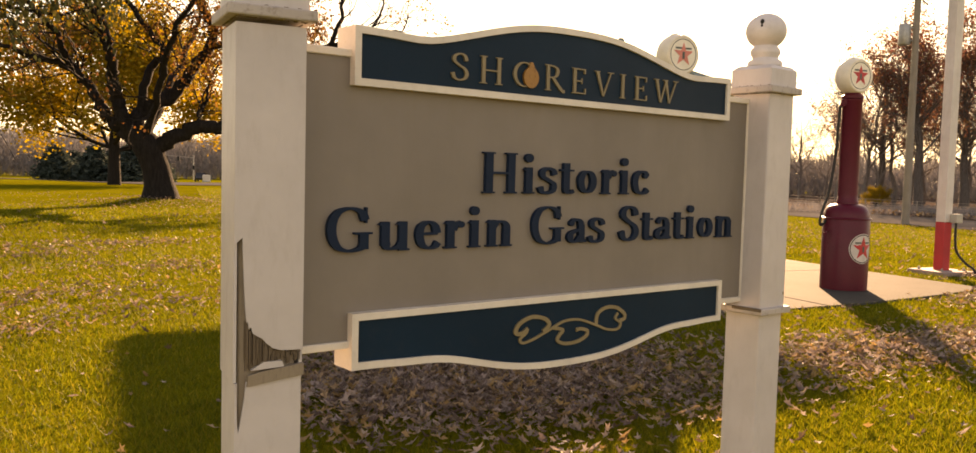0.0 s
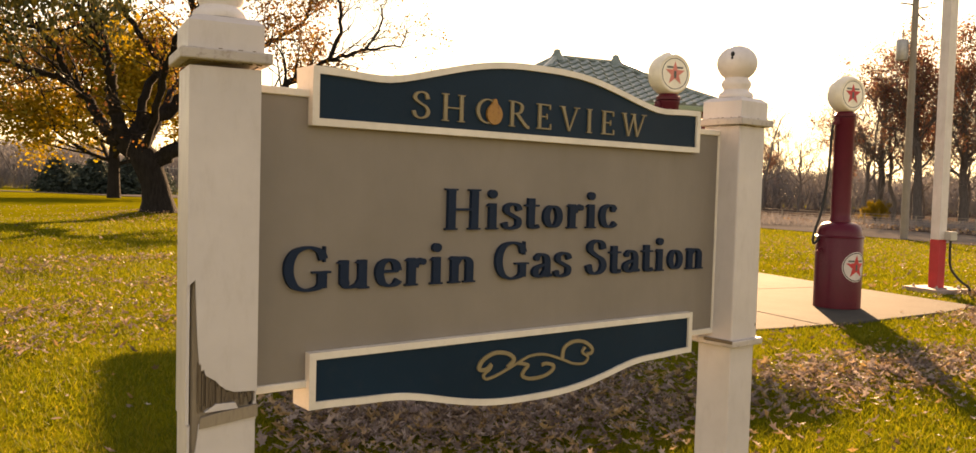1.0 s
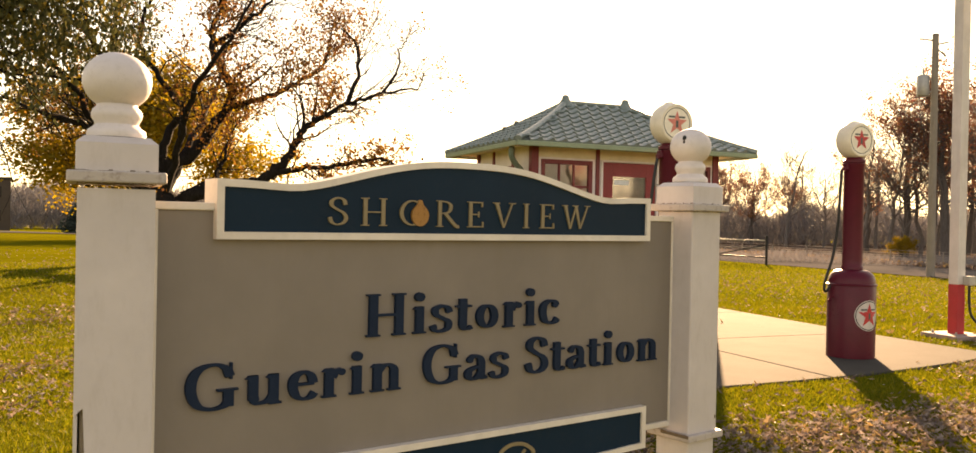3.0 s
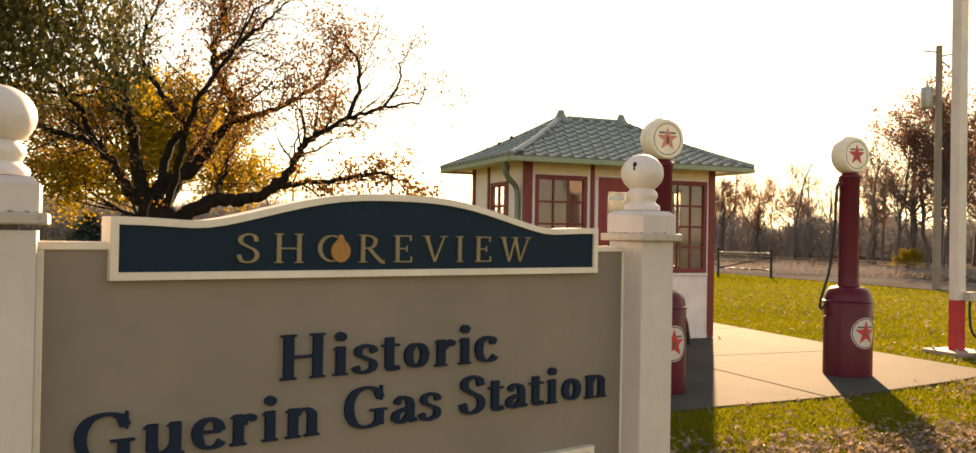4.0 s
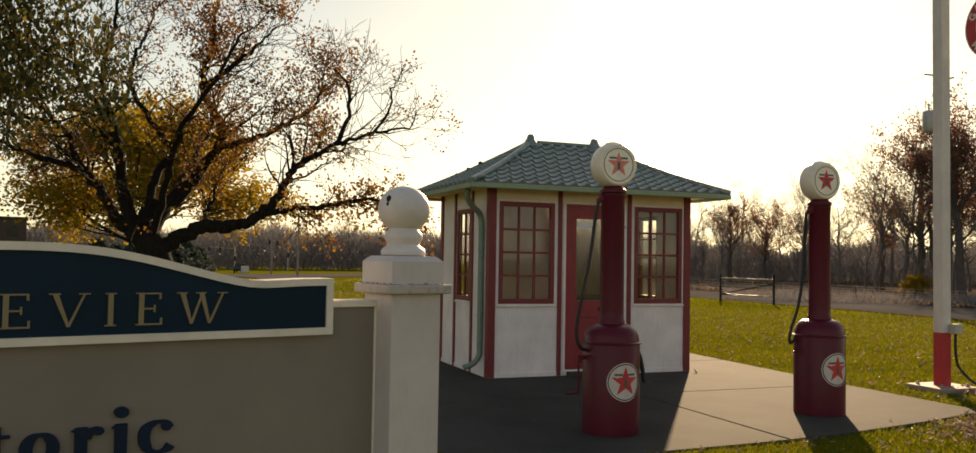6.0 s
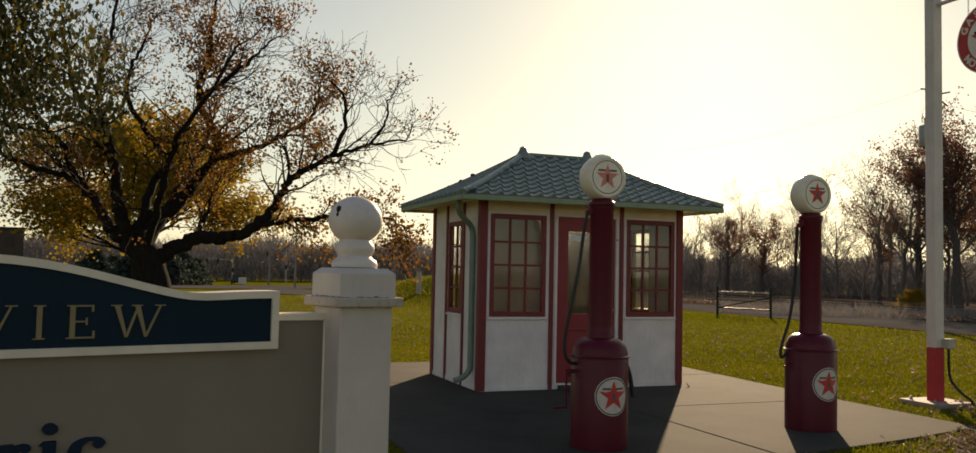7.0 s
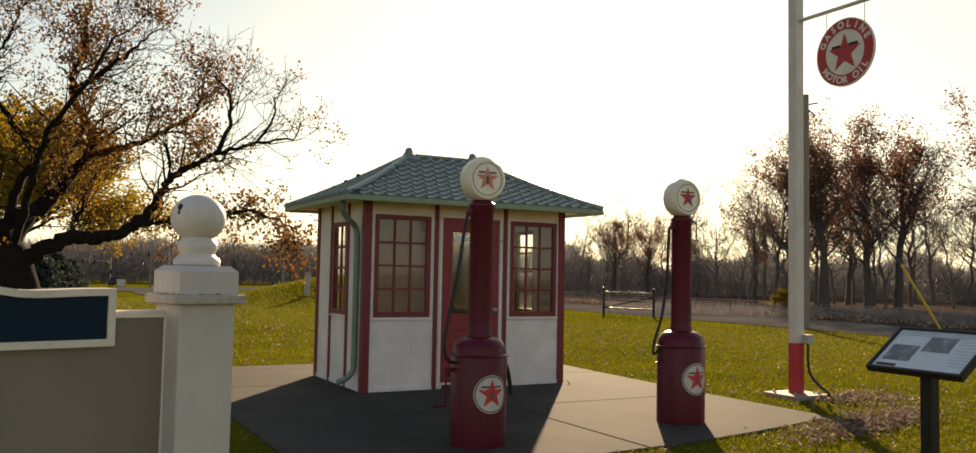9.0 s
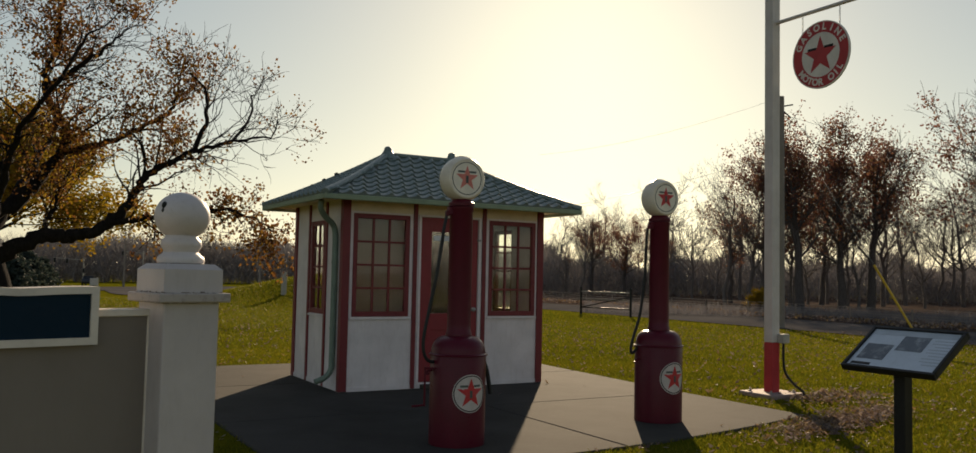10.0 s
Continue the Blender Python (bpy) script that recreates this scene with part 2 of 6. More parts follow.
def concrete_mat():
    m, t, p = nodes_of("concrete")
    big = noise_node(t, 0.8, 8, 0.65)
    fine = noise_node(t, 60, 8, 0.7)
    oi = t.nodes.new("ShaderNodeObjectInfo")
    col = ramp_node(t, big.outputs[0], [(0.3, (0.048, 0.045, 0.041)), (0.55, (0.070, 0.066, 0.061)), (0.8, (0.090, 0.085, 0.079))])
    sp = ramp_node(t, fine.outputs[0], [(0.3, (0.78, 0.77, 0.75)), (0.7, (1.08, 1.08, 1.08))])
    col = mix_node(t, 1.0, col, sp, "MULTIPLY")
    rnd = ramp_node(t, oi.outputs["Random"], [(0, (0.92, 0.92, 0.92)), (1, (1.05, 1.05, 1.05))])
    col = mix_node(t, 1.0, col, rnd, "MULTIPLY")
    st = noise_node(t, 2.3, 9, 0.75)
    k = ramp_node(t, st.outputs[0], [(0.55, (0, 0, 0)), (0.75, (0.55, 0.55, 0.55))])
    col = mix_node(t, k, col, (0.052, 0.046, 0.040))
    t.links.new(col, p.inputs["Base Color"])
    p.inputs["Roughness"].default_value = 0.9
    p.inputs["Specular IOR Level"].default_value = 0.06
    bump_node(t, p, fine.outputs[0], 0.35, 0.004)
    return m


def asphalt_mat():
    m, t, p = nodes_of("asphalt")
    big = noise_node(t, 0.3, 6, 0.6)
    fine = noise_node(t, 20, 8, 0.7)
    col = ramp_node(t, big.outputs[0], [(0.3, (0.085, 0.081, 0.081)), (0.7, (0.125, 0.119, 0.118))])
    sp = ramp_node(t, fine.outputs[0], [(0.3, (0.75, 0.75, 0.75)), (0.7, (1.15, 1.15, 1.15))])
    t.links.new(mix_node(t, 1.0, col, sp, "MULTIPLY"), p.inputs["Base Color"])
    p.inputs["Roughness"].default_value = 0.9
    p.inputs["Specular IOR Level"].default_value = 0.0
    bump_node(t, p, fine.outputs[0], 0.3, 0.01)
    return m


M_WOODFLOOR = paint("wood_floor", (0.085, 0.066, 0.056), 0.95, (0.20, 0.165, 0.15), 0.5, 0.8, 0.4)
M_WOODFLOOR.node_tree.nodes["Principled BSDF"].inputs["Specular IOR Level"].default_value = 0.0
M_LAWN, M_CONCRETE, M_ASPHALT = lawn_mat(), concrete_mat(), asphalt_mat()


# ---- builders ----
def mesh_of(name, bm, material, smooth=False):
    me = bpy.data.meshes.new(name)
    bmesh.ops.recalc_face_normals(bm, faces=bm.faces[:])
    bm.to_mesh(me)
    bm.free()
    me.materials.append(material)
    if smooth:
        me.polygons.foreach_set("use_smooth", [True] * len(me.polygons))
        me.set_sharp_from_angle(angle=radians(38))
    return me


def part(name, bm, material, parent, label="", smooth=False):
    ob = new(name, mesh_of(name, bm, material, smooth))
    ob.parent = parent
    if label:
        tagged(ob, label)
    return ob


def thing(name, m, label, category, group="", kind=""):
    ob = new(name)
    ob.empty_display_size = 0.1
    ob.matrix_world = m
    return tagged(ob, label, category, group, kind)


def box(bm, a, b, bevel=0.0, seg=1, m=None):
    (x0, y0, z0), (x1, y1, z1) = a, b
    r = bmesh.ops.create_cube(bm, size=1.0, matrix=Matrix.Translation(((x0 + x1) / 2, (y0 + y1) / 2, (z0 + z1) / 2)) @ Matrix.Diagonal((x1 - x0, y1 - y0, z1 - z0, 1)))
    vs = r["verts"]
    if bevel > 0:
        es = list({e for v in vs for e in v.link_edges})
        r2 = bmesh.ops.bevel(bm, geom=es, offset=bevel, segments=seg, affect="EDGES", profile=0.5)
        vs = list({v for f in r2["faces"] for v in f.verts} | {v for v in vs if v.is_valid})
    if m is not None:
        bmesh.ops.transform(bm, matrix=m, verts=vs)
    return bm


def lathe(bm, profile, seg=32, m=None, cap=True):
    """Turned body round z from (radius, height) pairs."""
    rings = []
    for r, z in profile:
        rings.append([bm.verts.new((r * math.cos(2 * math.pi * k / seg), r * math.sin(2 * math.pi * k / seg), z)) for k in range(seg)])
    for a, b in zip(rings, rings[1:]):
        for k in range(seg):
            bm.faces.new((a[k], a[(k + 1) % seg], b[(k + 1) % seg], b[k]))
    if cap:
        bm.faces.new(rings[0][::-1])
        bm.faces.new(rings[-1])
    if m is not None:
        bmesh.ops.transform(bm, matrix=m, verts=[v for r in rings for v in r])
    return bm


def prism(bm, poly, d0, d1, m=None):
    """Polygon (x, z) extruded along y from d0 to d1."""
    a = [bm.verts.new((x, d0, z)) for x, z in poly]
    b = [bm.verts.new((x, d1, z)) for x, z in poly]
    n = len(poly)
    for k in range(n):
        bm.faces.new((a[k], a[(k + 1) % n], b[(k + 1) % n], b[k]))
    for cap in (bm.faces.new(a[::-1]), bm.faces.new(b)):
        if n > 4:
            cap.normal_update()
            bmesh.ops.triangulate(bm, faces=[cap])
    if m is not None:
        bmesh.ops.transform(bm, matrix=m, verts=a + b)
    return bm


def band(bm, outer, inner, d0, d1):
    """Closed border between two outlines of equal count, extruded along y."""
    n = len(outer)
    o0, o1 = [bm.verts.new((x, d0, z)) for x, z in outer], [bm.verts.new((x, d1, z)) for x, z in outer]
    i0, i1 = [bm.verts.new((x, d0, z)) for x, z in inner], [bm.verts.new((x, d1, z)) for x, z in inner]
    for k in range(n):
        j = (k + 1) % n
        for q in ((o0[k], o0[j], i0[j], i0[k]), (o1[j], o1[k], i1[k], i1[j]), (o0[j], o0[k], o1[k], o1[j]), (i0[k], i0[j], i1[j], i1[k])):
            bm.faces.new(q)
    return bm


def smooth_line(pts, n=6, closed=False):
    """Points along a Catmull-Rom curve through pts."""
    p = [Vector(q) for q in pts]
    out = []
    c = len(p)
    for i in range(c if closed else c - 1):
        p0, p1, p2, p3 = (p[(i - 1) % c], p[i], p[(i + 1) % c], p[(i + 2) % c]) if closed else (p[max(0, i - 1)], p[i], p[i + 1], p[min(c - 1, i + 2)])
        for k in range(n):
            t = k / n
            out.append(0.5 * ((2 * p1) + (p2 - p0) * t + (2 * p0 - 5 * p1 + 4 * p2 - p3) * t * t + (3 * p1 - p0 - 3 * p2 + p3) * t ** 3))
    if not closed:
        out.append(p[-1])
    return out


def tube(bm, pts, radius, seg=8, n=6):
    """Round bar along a smooth curve."""
    line = smooth_line(pts, n) if n > 1 else [Vector(q) for q in pts]
    rings = []
    up = Vector((0.123, 0.37, 0.92)).normalized()
    for i, q in enumerate(line):
        d = (line[min(i + 1, len(line) - 1)] - line[max(i - 1, 0)]).normalized()
        s = d.cross(up)
        s = s.normalized() if s.length > 1e-4 else Vector((1, 0, 0))
        w = s.cross(d)
        rings.append([bm.verts.new(q + radius * (math.cos(2 * math.pi * k / seg) * s + math.sin(2 * math.pi * k / seg) * w)) for k in range(seg)])
    for a, b in zip(rings, rings[1:]):
        for k in range(seg):
            bm.faces.new((a[k], a[(k + 1) % seg], b[(k + 1) % seg], b[k]))
    bm.faces.new(rings[0][::-1])
    bm.faces.new(rings[-1])
    return bm


def raw_mesh(name, verts, faces, material):
    me = bpy.data.meshes.new(name)
    me.from_pydata(verts.tolist() if isinstance(verts, np.ndarray) else verts, [], faces.tolist() if isinstance(faces, np.ndarray) else faces)
    me.materials.append(material)
    return me


def flat_hill(x, y):
    """Height of the ground."""
    x, y = np.asarray(x, float), np.asarray(y, float)
    s = np.clip((x - 12) / 20, 0, 1)
    h = -0.45 * s * s * (3 - 2 * s) - 0.0115 * np.clip(y - 48, 0, 400)
    h = h + 1.72 * np.exp(-(((x - 27.0) * 0.81 - (y - 35.4) * 0.59) / 5.8) ** 2 - (((x - 27.0) * 0.59 + (y - 35.4) * 0.81) / 6.0) ** 2)
    h = h + 0.22 * np.exp(-(((x - 8.45) / 1.6) ** 2 + ((y - 25.4) / 1.6) ** 2))
    return h


def ground_z(x, y):
    return float(flat_hill(x, y))


# ---- ground, roads ----
def axis_steps(lo, hi, near0, near1, fine, growth=1.22):
    out, p, s = list(np.arange(near0, near1 + 1e-6, fine)), near1, fine
    while p < hi:
        s *= growth
        p += s
        out.append(p)
    p, s = near0, fine
    while p > lo:
        s *= growth
        p -= s
        out.insert(0, p)
    return np.array(out)


def build_ground():
    xs, ys = axis_steps(-900, 2600, -4, 46, 0.8), axis_steps(-900, 2600, -6, 48, 0.8)
    gx, gy = np.meshgrid(xs, ys, indexing="ij")
    rng = np.random.RandomState(3)
    z = flat_hill(gx, gy) - 0.02 + rng.uniform(-0.008, 0.008, gx.shape) * (np.hypot(gx, gy) < 60)
    v = np.stack([gx, gy, z], -1).reshape(-1, 3)
    nx, ny = len(xs), len(ys)
    i, j = np.meshgrid(np.arange(nx - 1), np.arange(ny - 1), indexing="ij")
    a = (i * ny + j).ravel()
    f = np.stack([a, a + ny, a + ny + 1, a + 1], -1)
    me = raw_mesh("ground", v, f, M_LAWN)
    me.polygons.foreach_set("use_smooth", [True] * len(me.polygons))
    tagged(new("ground", me), "autumn lawn of yellow-green grass with dry patches", "ground", kind="structure")


def ribbon(name, pts, half, lift, material, label, category):
    """A strip that follows the ground along pts."""
    line = smooth_line([(x, y, 0) for x, y in pts], 10)
    v, f = [], []
    for k, q in enumerate(line):
        d = (line[min(k + 1, len(line) - 1)] - line[max(k - 1, 0)]).normalized()
        n = Vector((-d.y, d.x, 0))
        for s in (-1, -0.33, 0.33, 1):
            p = q + n * half * s
            v.append((p.x, p.y, ground_z(p.x, p.y) - 0.02 + lift))
        if k:
            b = 4 * k
            f += [(b - 4 + c, b - 3 + c, b + 1 + c, b + c) for c in range(3)]
    tagged(new(name, raw_mesh(name, v, f, material)), label, category, kind="structure")


build_ground()
ribbon("road", [(22, -60), (30, -10), (36.5, 12), (40.5, 26), (48, 60), (60, 120)], 3.6, 0.03, M_ASPHALT, "grey asphalt road beyond the lawn", "road")
ribbon("drive", [(48, 112), (36, 80), (29.5, 60), (30, 48), (37, 38)], 2.8, 0.05, M_ASPHALT, "grey asphalt drive curving behind the lawn", "road")
ribbon("cross_road", [(-90, 96), (-20, 96), (20, 97), (50, 106), (80, 122)], 13.0, 0.06, M_ASPHALT, "grey asphalt road behind the trees", "road")

# brown floor of the wood beyond the road
wv, wf = [], []
for n, y in enumerate(np.linspace(-60, 118, 40)):
    x0 = float(np.interp(y, (-60, -10, 12, 26, 60, 120), (22, 30, 36.5, 40.5, 48, 60))) + 4.0
    for k in range(6):
        x = x0 + 13 * k
        wv.append((x, y, ground_z(x, y) + 0.012))
    if n:
        b = 6 * n
        wf += [(b - 6 + k, b - 5 + k, b + 1 + k, b + k) for k in range(5)]
tagged(new("verge", raw_mesh("verge", wv, wf, M_WOODFLOOR)), "brown leaf-covered verge and wood floor beyond the road", "ground", kind="structure")

# ---- concrete apron in the hut's axes ----
HUT_YAW = -15.62
HUT_M = pose(7.329, 8.084, 0, 0, 0, HUT_YAW)
HW, HD = 2.829, 1.857


def slab_panel(poly):
    bm = bmesh.new()
    cx, cy = sum(p[0] for p in poly) / len(poly), sum(p[1] for p in poly) / len(poly)
    low = [bm.verts.new((x, y, -0.14)) for x, y in poly]
    mid = [bm.verts.new((x, y, -0.008)) for x, y in poly]
    ins = []
    for x, y in poly:
        d = math.hypot(x - cx, y - cy)
        ins.append(bm.verts.new((x + (cx - x) * 0.014 / d, y + (cy - y) * 0.014 / d, 0.0)))
    n = len(poly)
    for k in range(n):
        j = (k + 1) % n
        bm.faces.new((low[k], low[j], mid[j], mid[k]))
        bm.faces.new((mid[k], mid[j], ins[j], ins[k]))
    bm.faces.new(ins)
    bm.faces.new(low[::-1])
    return bm


apron = thing("concrete_slab", HUT_M, "pale worn concrete slab under the hut and pumps", "slab", kind="structure")
g = 0.004
front = lambda u: -4.12 + 0.05 * (u + 1.75) + (0.035 * (u - 0.5) ** 2 if u > 0.5 else 0)
right = lambda v: 4.02 + 0.06 * max(0, v + 1)
VS = (-1.52, 1.0, 3.35)
for k, (u0, u1) in enumerate(((-1.75, 1.13), (1.13, None))):
    for j, (v0, v1) in enumerate(((None, VS[0]), (VS[0], VS[1]), (VS[1], VS[2]))):
        ua = (lambda v, u0=u0: u0 + g)
        ub = (lambda v, u1=u1: (u1 - g) if u1 is not None else right(v))
        if v0 is None:
            fr = [(u, front(u)) for u in np.linspace(ua(0), ub(-3.2), 7)]
            poly = fr + [(ub(v1), v1 - g), (ua(0), v1 - g)]
        else:
            poly = [(ua(v0), v0 + g), (ub(v0), v0 + g), (ub(v1), v1 - g), (ua(v1), v1 - g)]
        part("concrete_panel", slab_panel(poly), M_CONCRETE, apron)


# ---- the sign ----
LX, LY, RX, RY, PW = 0.612, 1.360, 2.0225, 1.3115, 0.107
sign = thing("sign", pose(-0.0144, 0.0619, 0.0105, 0, 0, -1.3), "two-sided beige wooden sign with navy header and footer between white posts", "sign")
F0, F1 = 1.287, 1.353      # plaque faces
P0, P1 = 1.305, 1.340      # panel faces


def wave(x0, x1, z_end, rise, n=40, inset=0.0):
    """Outline top: flat shoulders that sweep up to a crown."""
    out = []
    for k in range(n + 1):
        s = k / n
        a = abs(2 * s - 1)
        w = 0.5 + 0.5 * math.cos(math.pi * min(1.0, a / 0.75) ** 1.35)
        dip = -0.004 * math.exp(-((a - 0.74) / 0.12) ** 2)
        out.append((x0 + (x1 - x0) * s, z_end + rise * w + dip))
    return out


def plaque(name, x0, x1, zflat, zend, crown):
    b = 0.0135
    sgn = 1 if crown > 0 else -1
    top = wave(x0, x1, zend, crown)
    out = [(x0, zflat)] + top + [(x1, zflat)]
    itop = [(min(max(x, x0 + b), x1 - b), z - sgn * b) for x, z in top]
    inn = [(x0 + b, zflat + sgn * b)] + itop + [(x1 - b, zflat + sgn * b)]
    bm = bmesh.new()
    band(bm, out, inn, F0, F1)
    part(name + "_frame", bm, M_TRIM, sign, "cream-white raised border")
    bm = bmesh.new()
    prism(bm, inn, F0 + 0.006, F1 - 0.006)
    part(name + "_board", bm, M_NAVY, sign, "dark navy enamel board")


plaque("header", 0.753, 1.857, 1.270, 1.3775, 0.058)
plaque("footer", 0.756, 1.855, 0.8535, 0.748, -0.054)
bm = bmesh.new()
box(bm, (0.642, P0, 0.802), (1.970, P1, 1.323))
part("panel", bm, M_BEIGE, sign, "plain beige painted panel")
FX0, FX1, FZ0, FZ1, FB = 0.657, 1.955, 0.8015, 1.3205, 0.014
for a, b in (((FX0 - FB, P0 - 0.006, FZ1), (0.757, P1 + 0.006, FZ1 + FB)), ((1.853, P0 - 0.006, FZ1), (FX1 + FB, P1 + 0.006, FZ1 + FB)), ((FX0 - FB, P0 - 0.006, FZ0 - FB), (0.759, P1 + 0.006, FZ0)), ((1.852, P0 - 0.006, FZ0 - FB), (FX1 + FB, P1 + 0.006, FZ0)), ((FX0 - FB, P0 - 0.006, FZ0), (FX0, P1 + 0.006, FZ1)), ((FX1, P0 - 0.006, FZ0), (FX1 + FB, P1 + 0.006, FZ1))):
    bm = bmesh.new()
    box(bm, a, b, 0.0015)
    part("frame_strip", bm, M_TRIM, sign, "cream-white panel border strip")


# serif letters drawn with a broad pen
def pen(bm, pts, wv, wh, d0, d1, n=7, closed=False):
    line = smooth_line([(x, 0, z) for x, z in pts], n, closed)
    left, righ = [], []
    c = len(line)
    for i, q in enumerate(line):
        d = (line[(i + 1) % c] - line[(i - 1) % c]) if closed else (line[min(i + 1, c - 1)] - line[max(i - 1, 0)])
        d.normalize()
        w = 0.5 * math.sqrt((wv * d.z) ** 2 + (wh * d.x) ** 2)
        s = Vector((-d.z, 0, d.x)) * w
        left.append((q.x + s.x, q.z + s.z))
        righ.append((q.x - s.x, q.z - s.z))
    if closed:
        band(bm, left, righ, d0, d1)
        return
    l0, l1 = [bm.verts.new((x, d0, z)) for x, z in left], [bm.verts.new((x, d1, z)) for x, z in left]
    r0, r1 = [bm.verts.new((x, d0, z)) for x, z in righ], [bm.verts.new((x, d1, z)) for x, z in righ]
    for k in range(c - 1):
        for q in ((l0[k], l0[k + 1], r0[k + 1], r0[k]), (l1[k + 1], l1[k], r1[k], r1[k + 1]), (l0[k + 1], l0[k], l1[k], l1[k + 1]), (r0[k], r0[k + 1], r1[k + 1], r1[k])):
            bm.faces.new(q)
    bm.faces.new((l0[0], r0[0], r1[0], l1[0]))
    bm.faces.new((l0[-1], l1[-1], r1[-1], r0[-1]))


def glyphs(T, t, sf):
    """Serif shapes: T stem, t hairline, sf serif reach. Units of cap height."""
    st = lambda x, a, b: ("bar", x - T / 2, a, x + T / 2, b)
    foot = lambda x, z=0.0: ("bar", x - T / 2 - sf, z, x + T / 2 + sf, z + t * 0.75)
    head = lambda x, z: ("bar", x - T / 2 - sf, z - t * 0.75, x + T / 2 + sf, z)
    flag = lambda x, z: ("poly", ((x - T / 2 - sf, z - 0.07), (x, z - 0.11), (x + T / 2, z), (x - T / 2 + 0.02, z)))
    c = lambda *p: ("pen", p, T, t)
    return {
        "H": (1.0, [st(.22, 0, 1), st(.78, 0, 1), ("bar", .22, .47, .78, .47 + t), foot(.22), foot(.78), head(.22, 1), head(.78, 1)]),
        "i": (.42, [st(.21, 0, .66), foot(.21), flag(.21, .66), ("dot", .21, .89, .62 * T)]),
        "s": (.56, [("pen", ((.46, .48), (.41, .60), (.27, .645), (.13, .57), (.14, .44), (.28, .35), (.43, .25), (.42, .09), (.27, .02), (.12, .05), (.07, .17)), .85 * T, t * 1.15)]),
        "t": (.44, [st(.2, .12, .80), c((.2, .2), (.22, .06), (.31, .035), (.42, .08)), ("bar", .03, .585, .41, .585 + t * .9)]),
        "o": (.68, [("ring", .34, .325, .245, .295)]),
        "r": (.54, [st(.2, 0, .64), foot(.2), flag(.2, .66), c((.26, .45), (.32, .57), (.44, .62)), ("dot", .45, .565, .45 * T)]),
        "c": (.58, [c((.49, .50), (.43, .61), (.30, .635), (.15, .53), (.11, .33), (.17, .11), (.32, .03), (.45, .06), (.53, .15)), ("dot", .455, .52, .42 * T)]),
        "G": (1.0, [c((.80, .70), (.72, .88), (.52, .965), (.28, .89), (.15, .68), (.14, .38), (.25, .13), (.47, .03), (.68, .07), (.78, .17)), st(.78, .06, .43), ("bar", .58, .39, .95, .39 + t * .8), ("bar", .80, .64, .80 + t * .7, .99)]),
        "u": (.78, [st(.19, .12, .66), flag(.19, .66), c((.19, .22), (.24, .07), (.36, .05), (.48, .10), (.56, .2)), st(.57, 0, .66), flag(.57, .66), ("bar", .57, 0, .57 + T / 2 + sf, t * .75)]),
        "e": (.61, [("bar", .14, .335, .53, .335 + t), c((.52, .37), (.47, .55), (.33, .635), (.17, .54), (.12, .33), (.19, .11), (.34, .03), (.47, .06), (.55, .16))]),
        "n": (.78, [st(.2, 0, .64), foot(.2), flag(.2, .66), st(.57, 0, .44), foot(.57), c((.22, .48), (.33, .60), (.47, .61), (.56, .52), (.57, .40))]),
        "a": (.62, [c((.44, .36), (.28, .33), (.14, .25), (.12, .12), (.22, .04), (.34, .08), (.44, .2)), st(.45, .1, .48), c((.45, .46), (.40, .58), (.28, .635), (.16, .58)), ("dot", .155, .535, .42 * T), c((.45, .14), (.49, .05), (.60, .07))]),
        "S": (.70, [("pen", ((.55, .72), (.50, .89), (.34, .96), (.16, .87), (.14, .70), (.30, .56), (.50, .43), (.57, .25), (.49, .09), (.31, .03), (.15, .10), (.09, .28)), T, t * 1.1)]),
        "O": (.98, [("ring", .49, .5, .39, .47)]),
        "R": (.86, [st(.2, 0, 1), foot(.2), head(.2, 1), c((.2, .965), (.42, .95), (.56, .86), (.58, .73), (.52, .58), (.38, .52), (.2, .51)), ("pen", ((.40, .5), (.58, .26), (.78, .03), (.88, .02)), T, T)]),
        "E": (.74, [st(.2, 0, 1), foot(.2), head(.2, 1), ("bar", .2, 1 - t, .62, 1), ("bar", .2, .48, .5, .48 + t), ("bar", .2, 0, .66, t), ("bar", .6, .8, .6 + t, 1), ("bar", .48, .4, .48 + t * .8, .62), ("bar", .63, 0, .63 + t, .22)]),
        "V": (.92, [("poly", ((.12, 1), (.12 + T * 1.1, 1), (.50, .02), (.44, 0))), ("poly", ((.78, 1), (.78 + t, 1), (.50, 0), (.45, .05))), head(.18, 1), head(.80, 1)]),
        "I": (.44, [st(.2, 0, 1), foot(.2), head(.2, 1)]),
        "W": (1.3, [("poly", ((.1, 1), (.1 + T * 1.1, 1), (.42, .02), (.36, 0))), ("poly", ((.63, 1), (.63 + t, 1), (.42, 0), (.37, .05))), ("poly", ((.56, 1), (.56 + T * 1.1, 1), (.86, .02), (.80, 0))), ("poly", ((1.14, 1), (1.14 + t, 1), (.86, 0), (.81, .05))), head(.16, 1), head(.62, 1), head(1.15, 1)]),
        " ": (.36, []),
    }


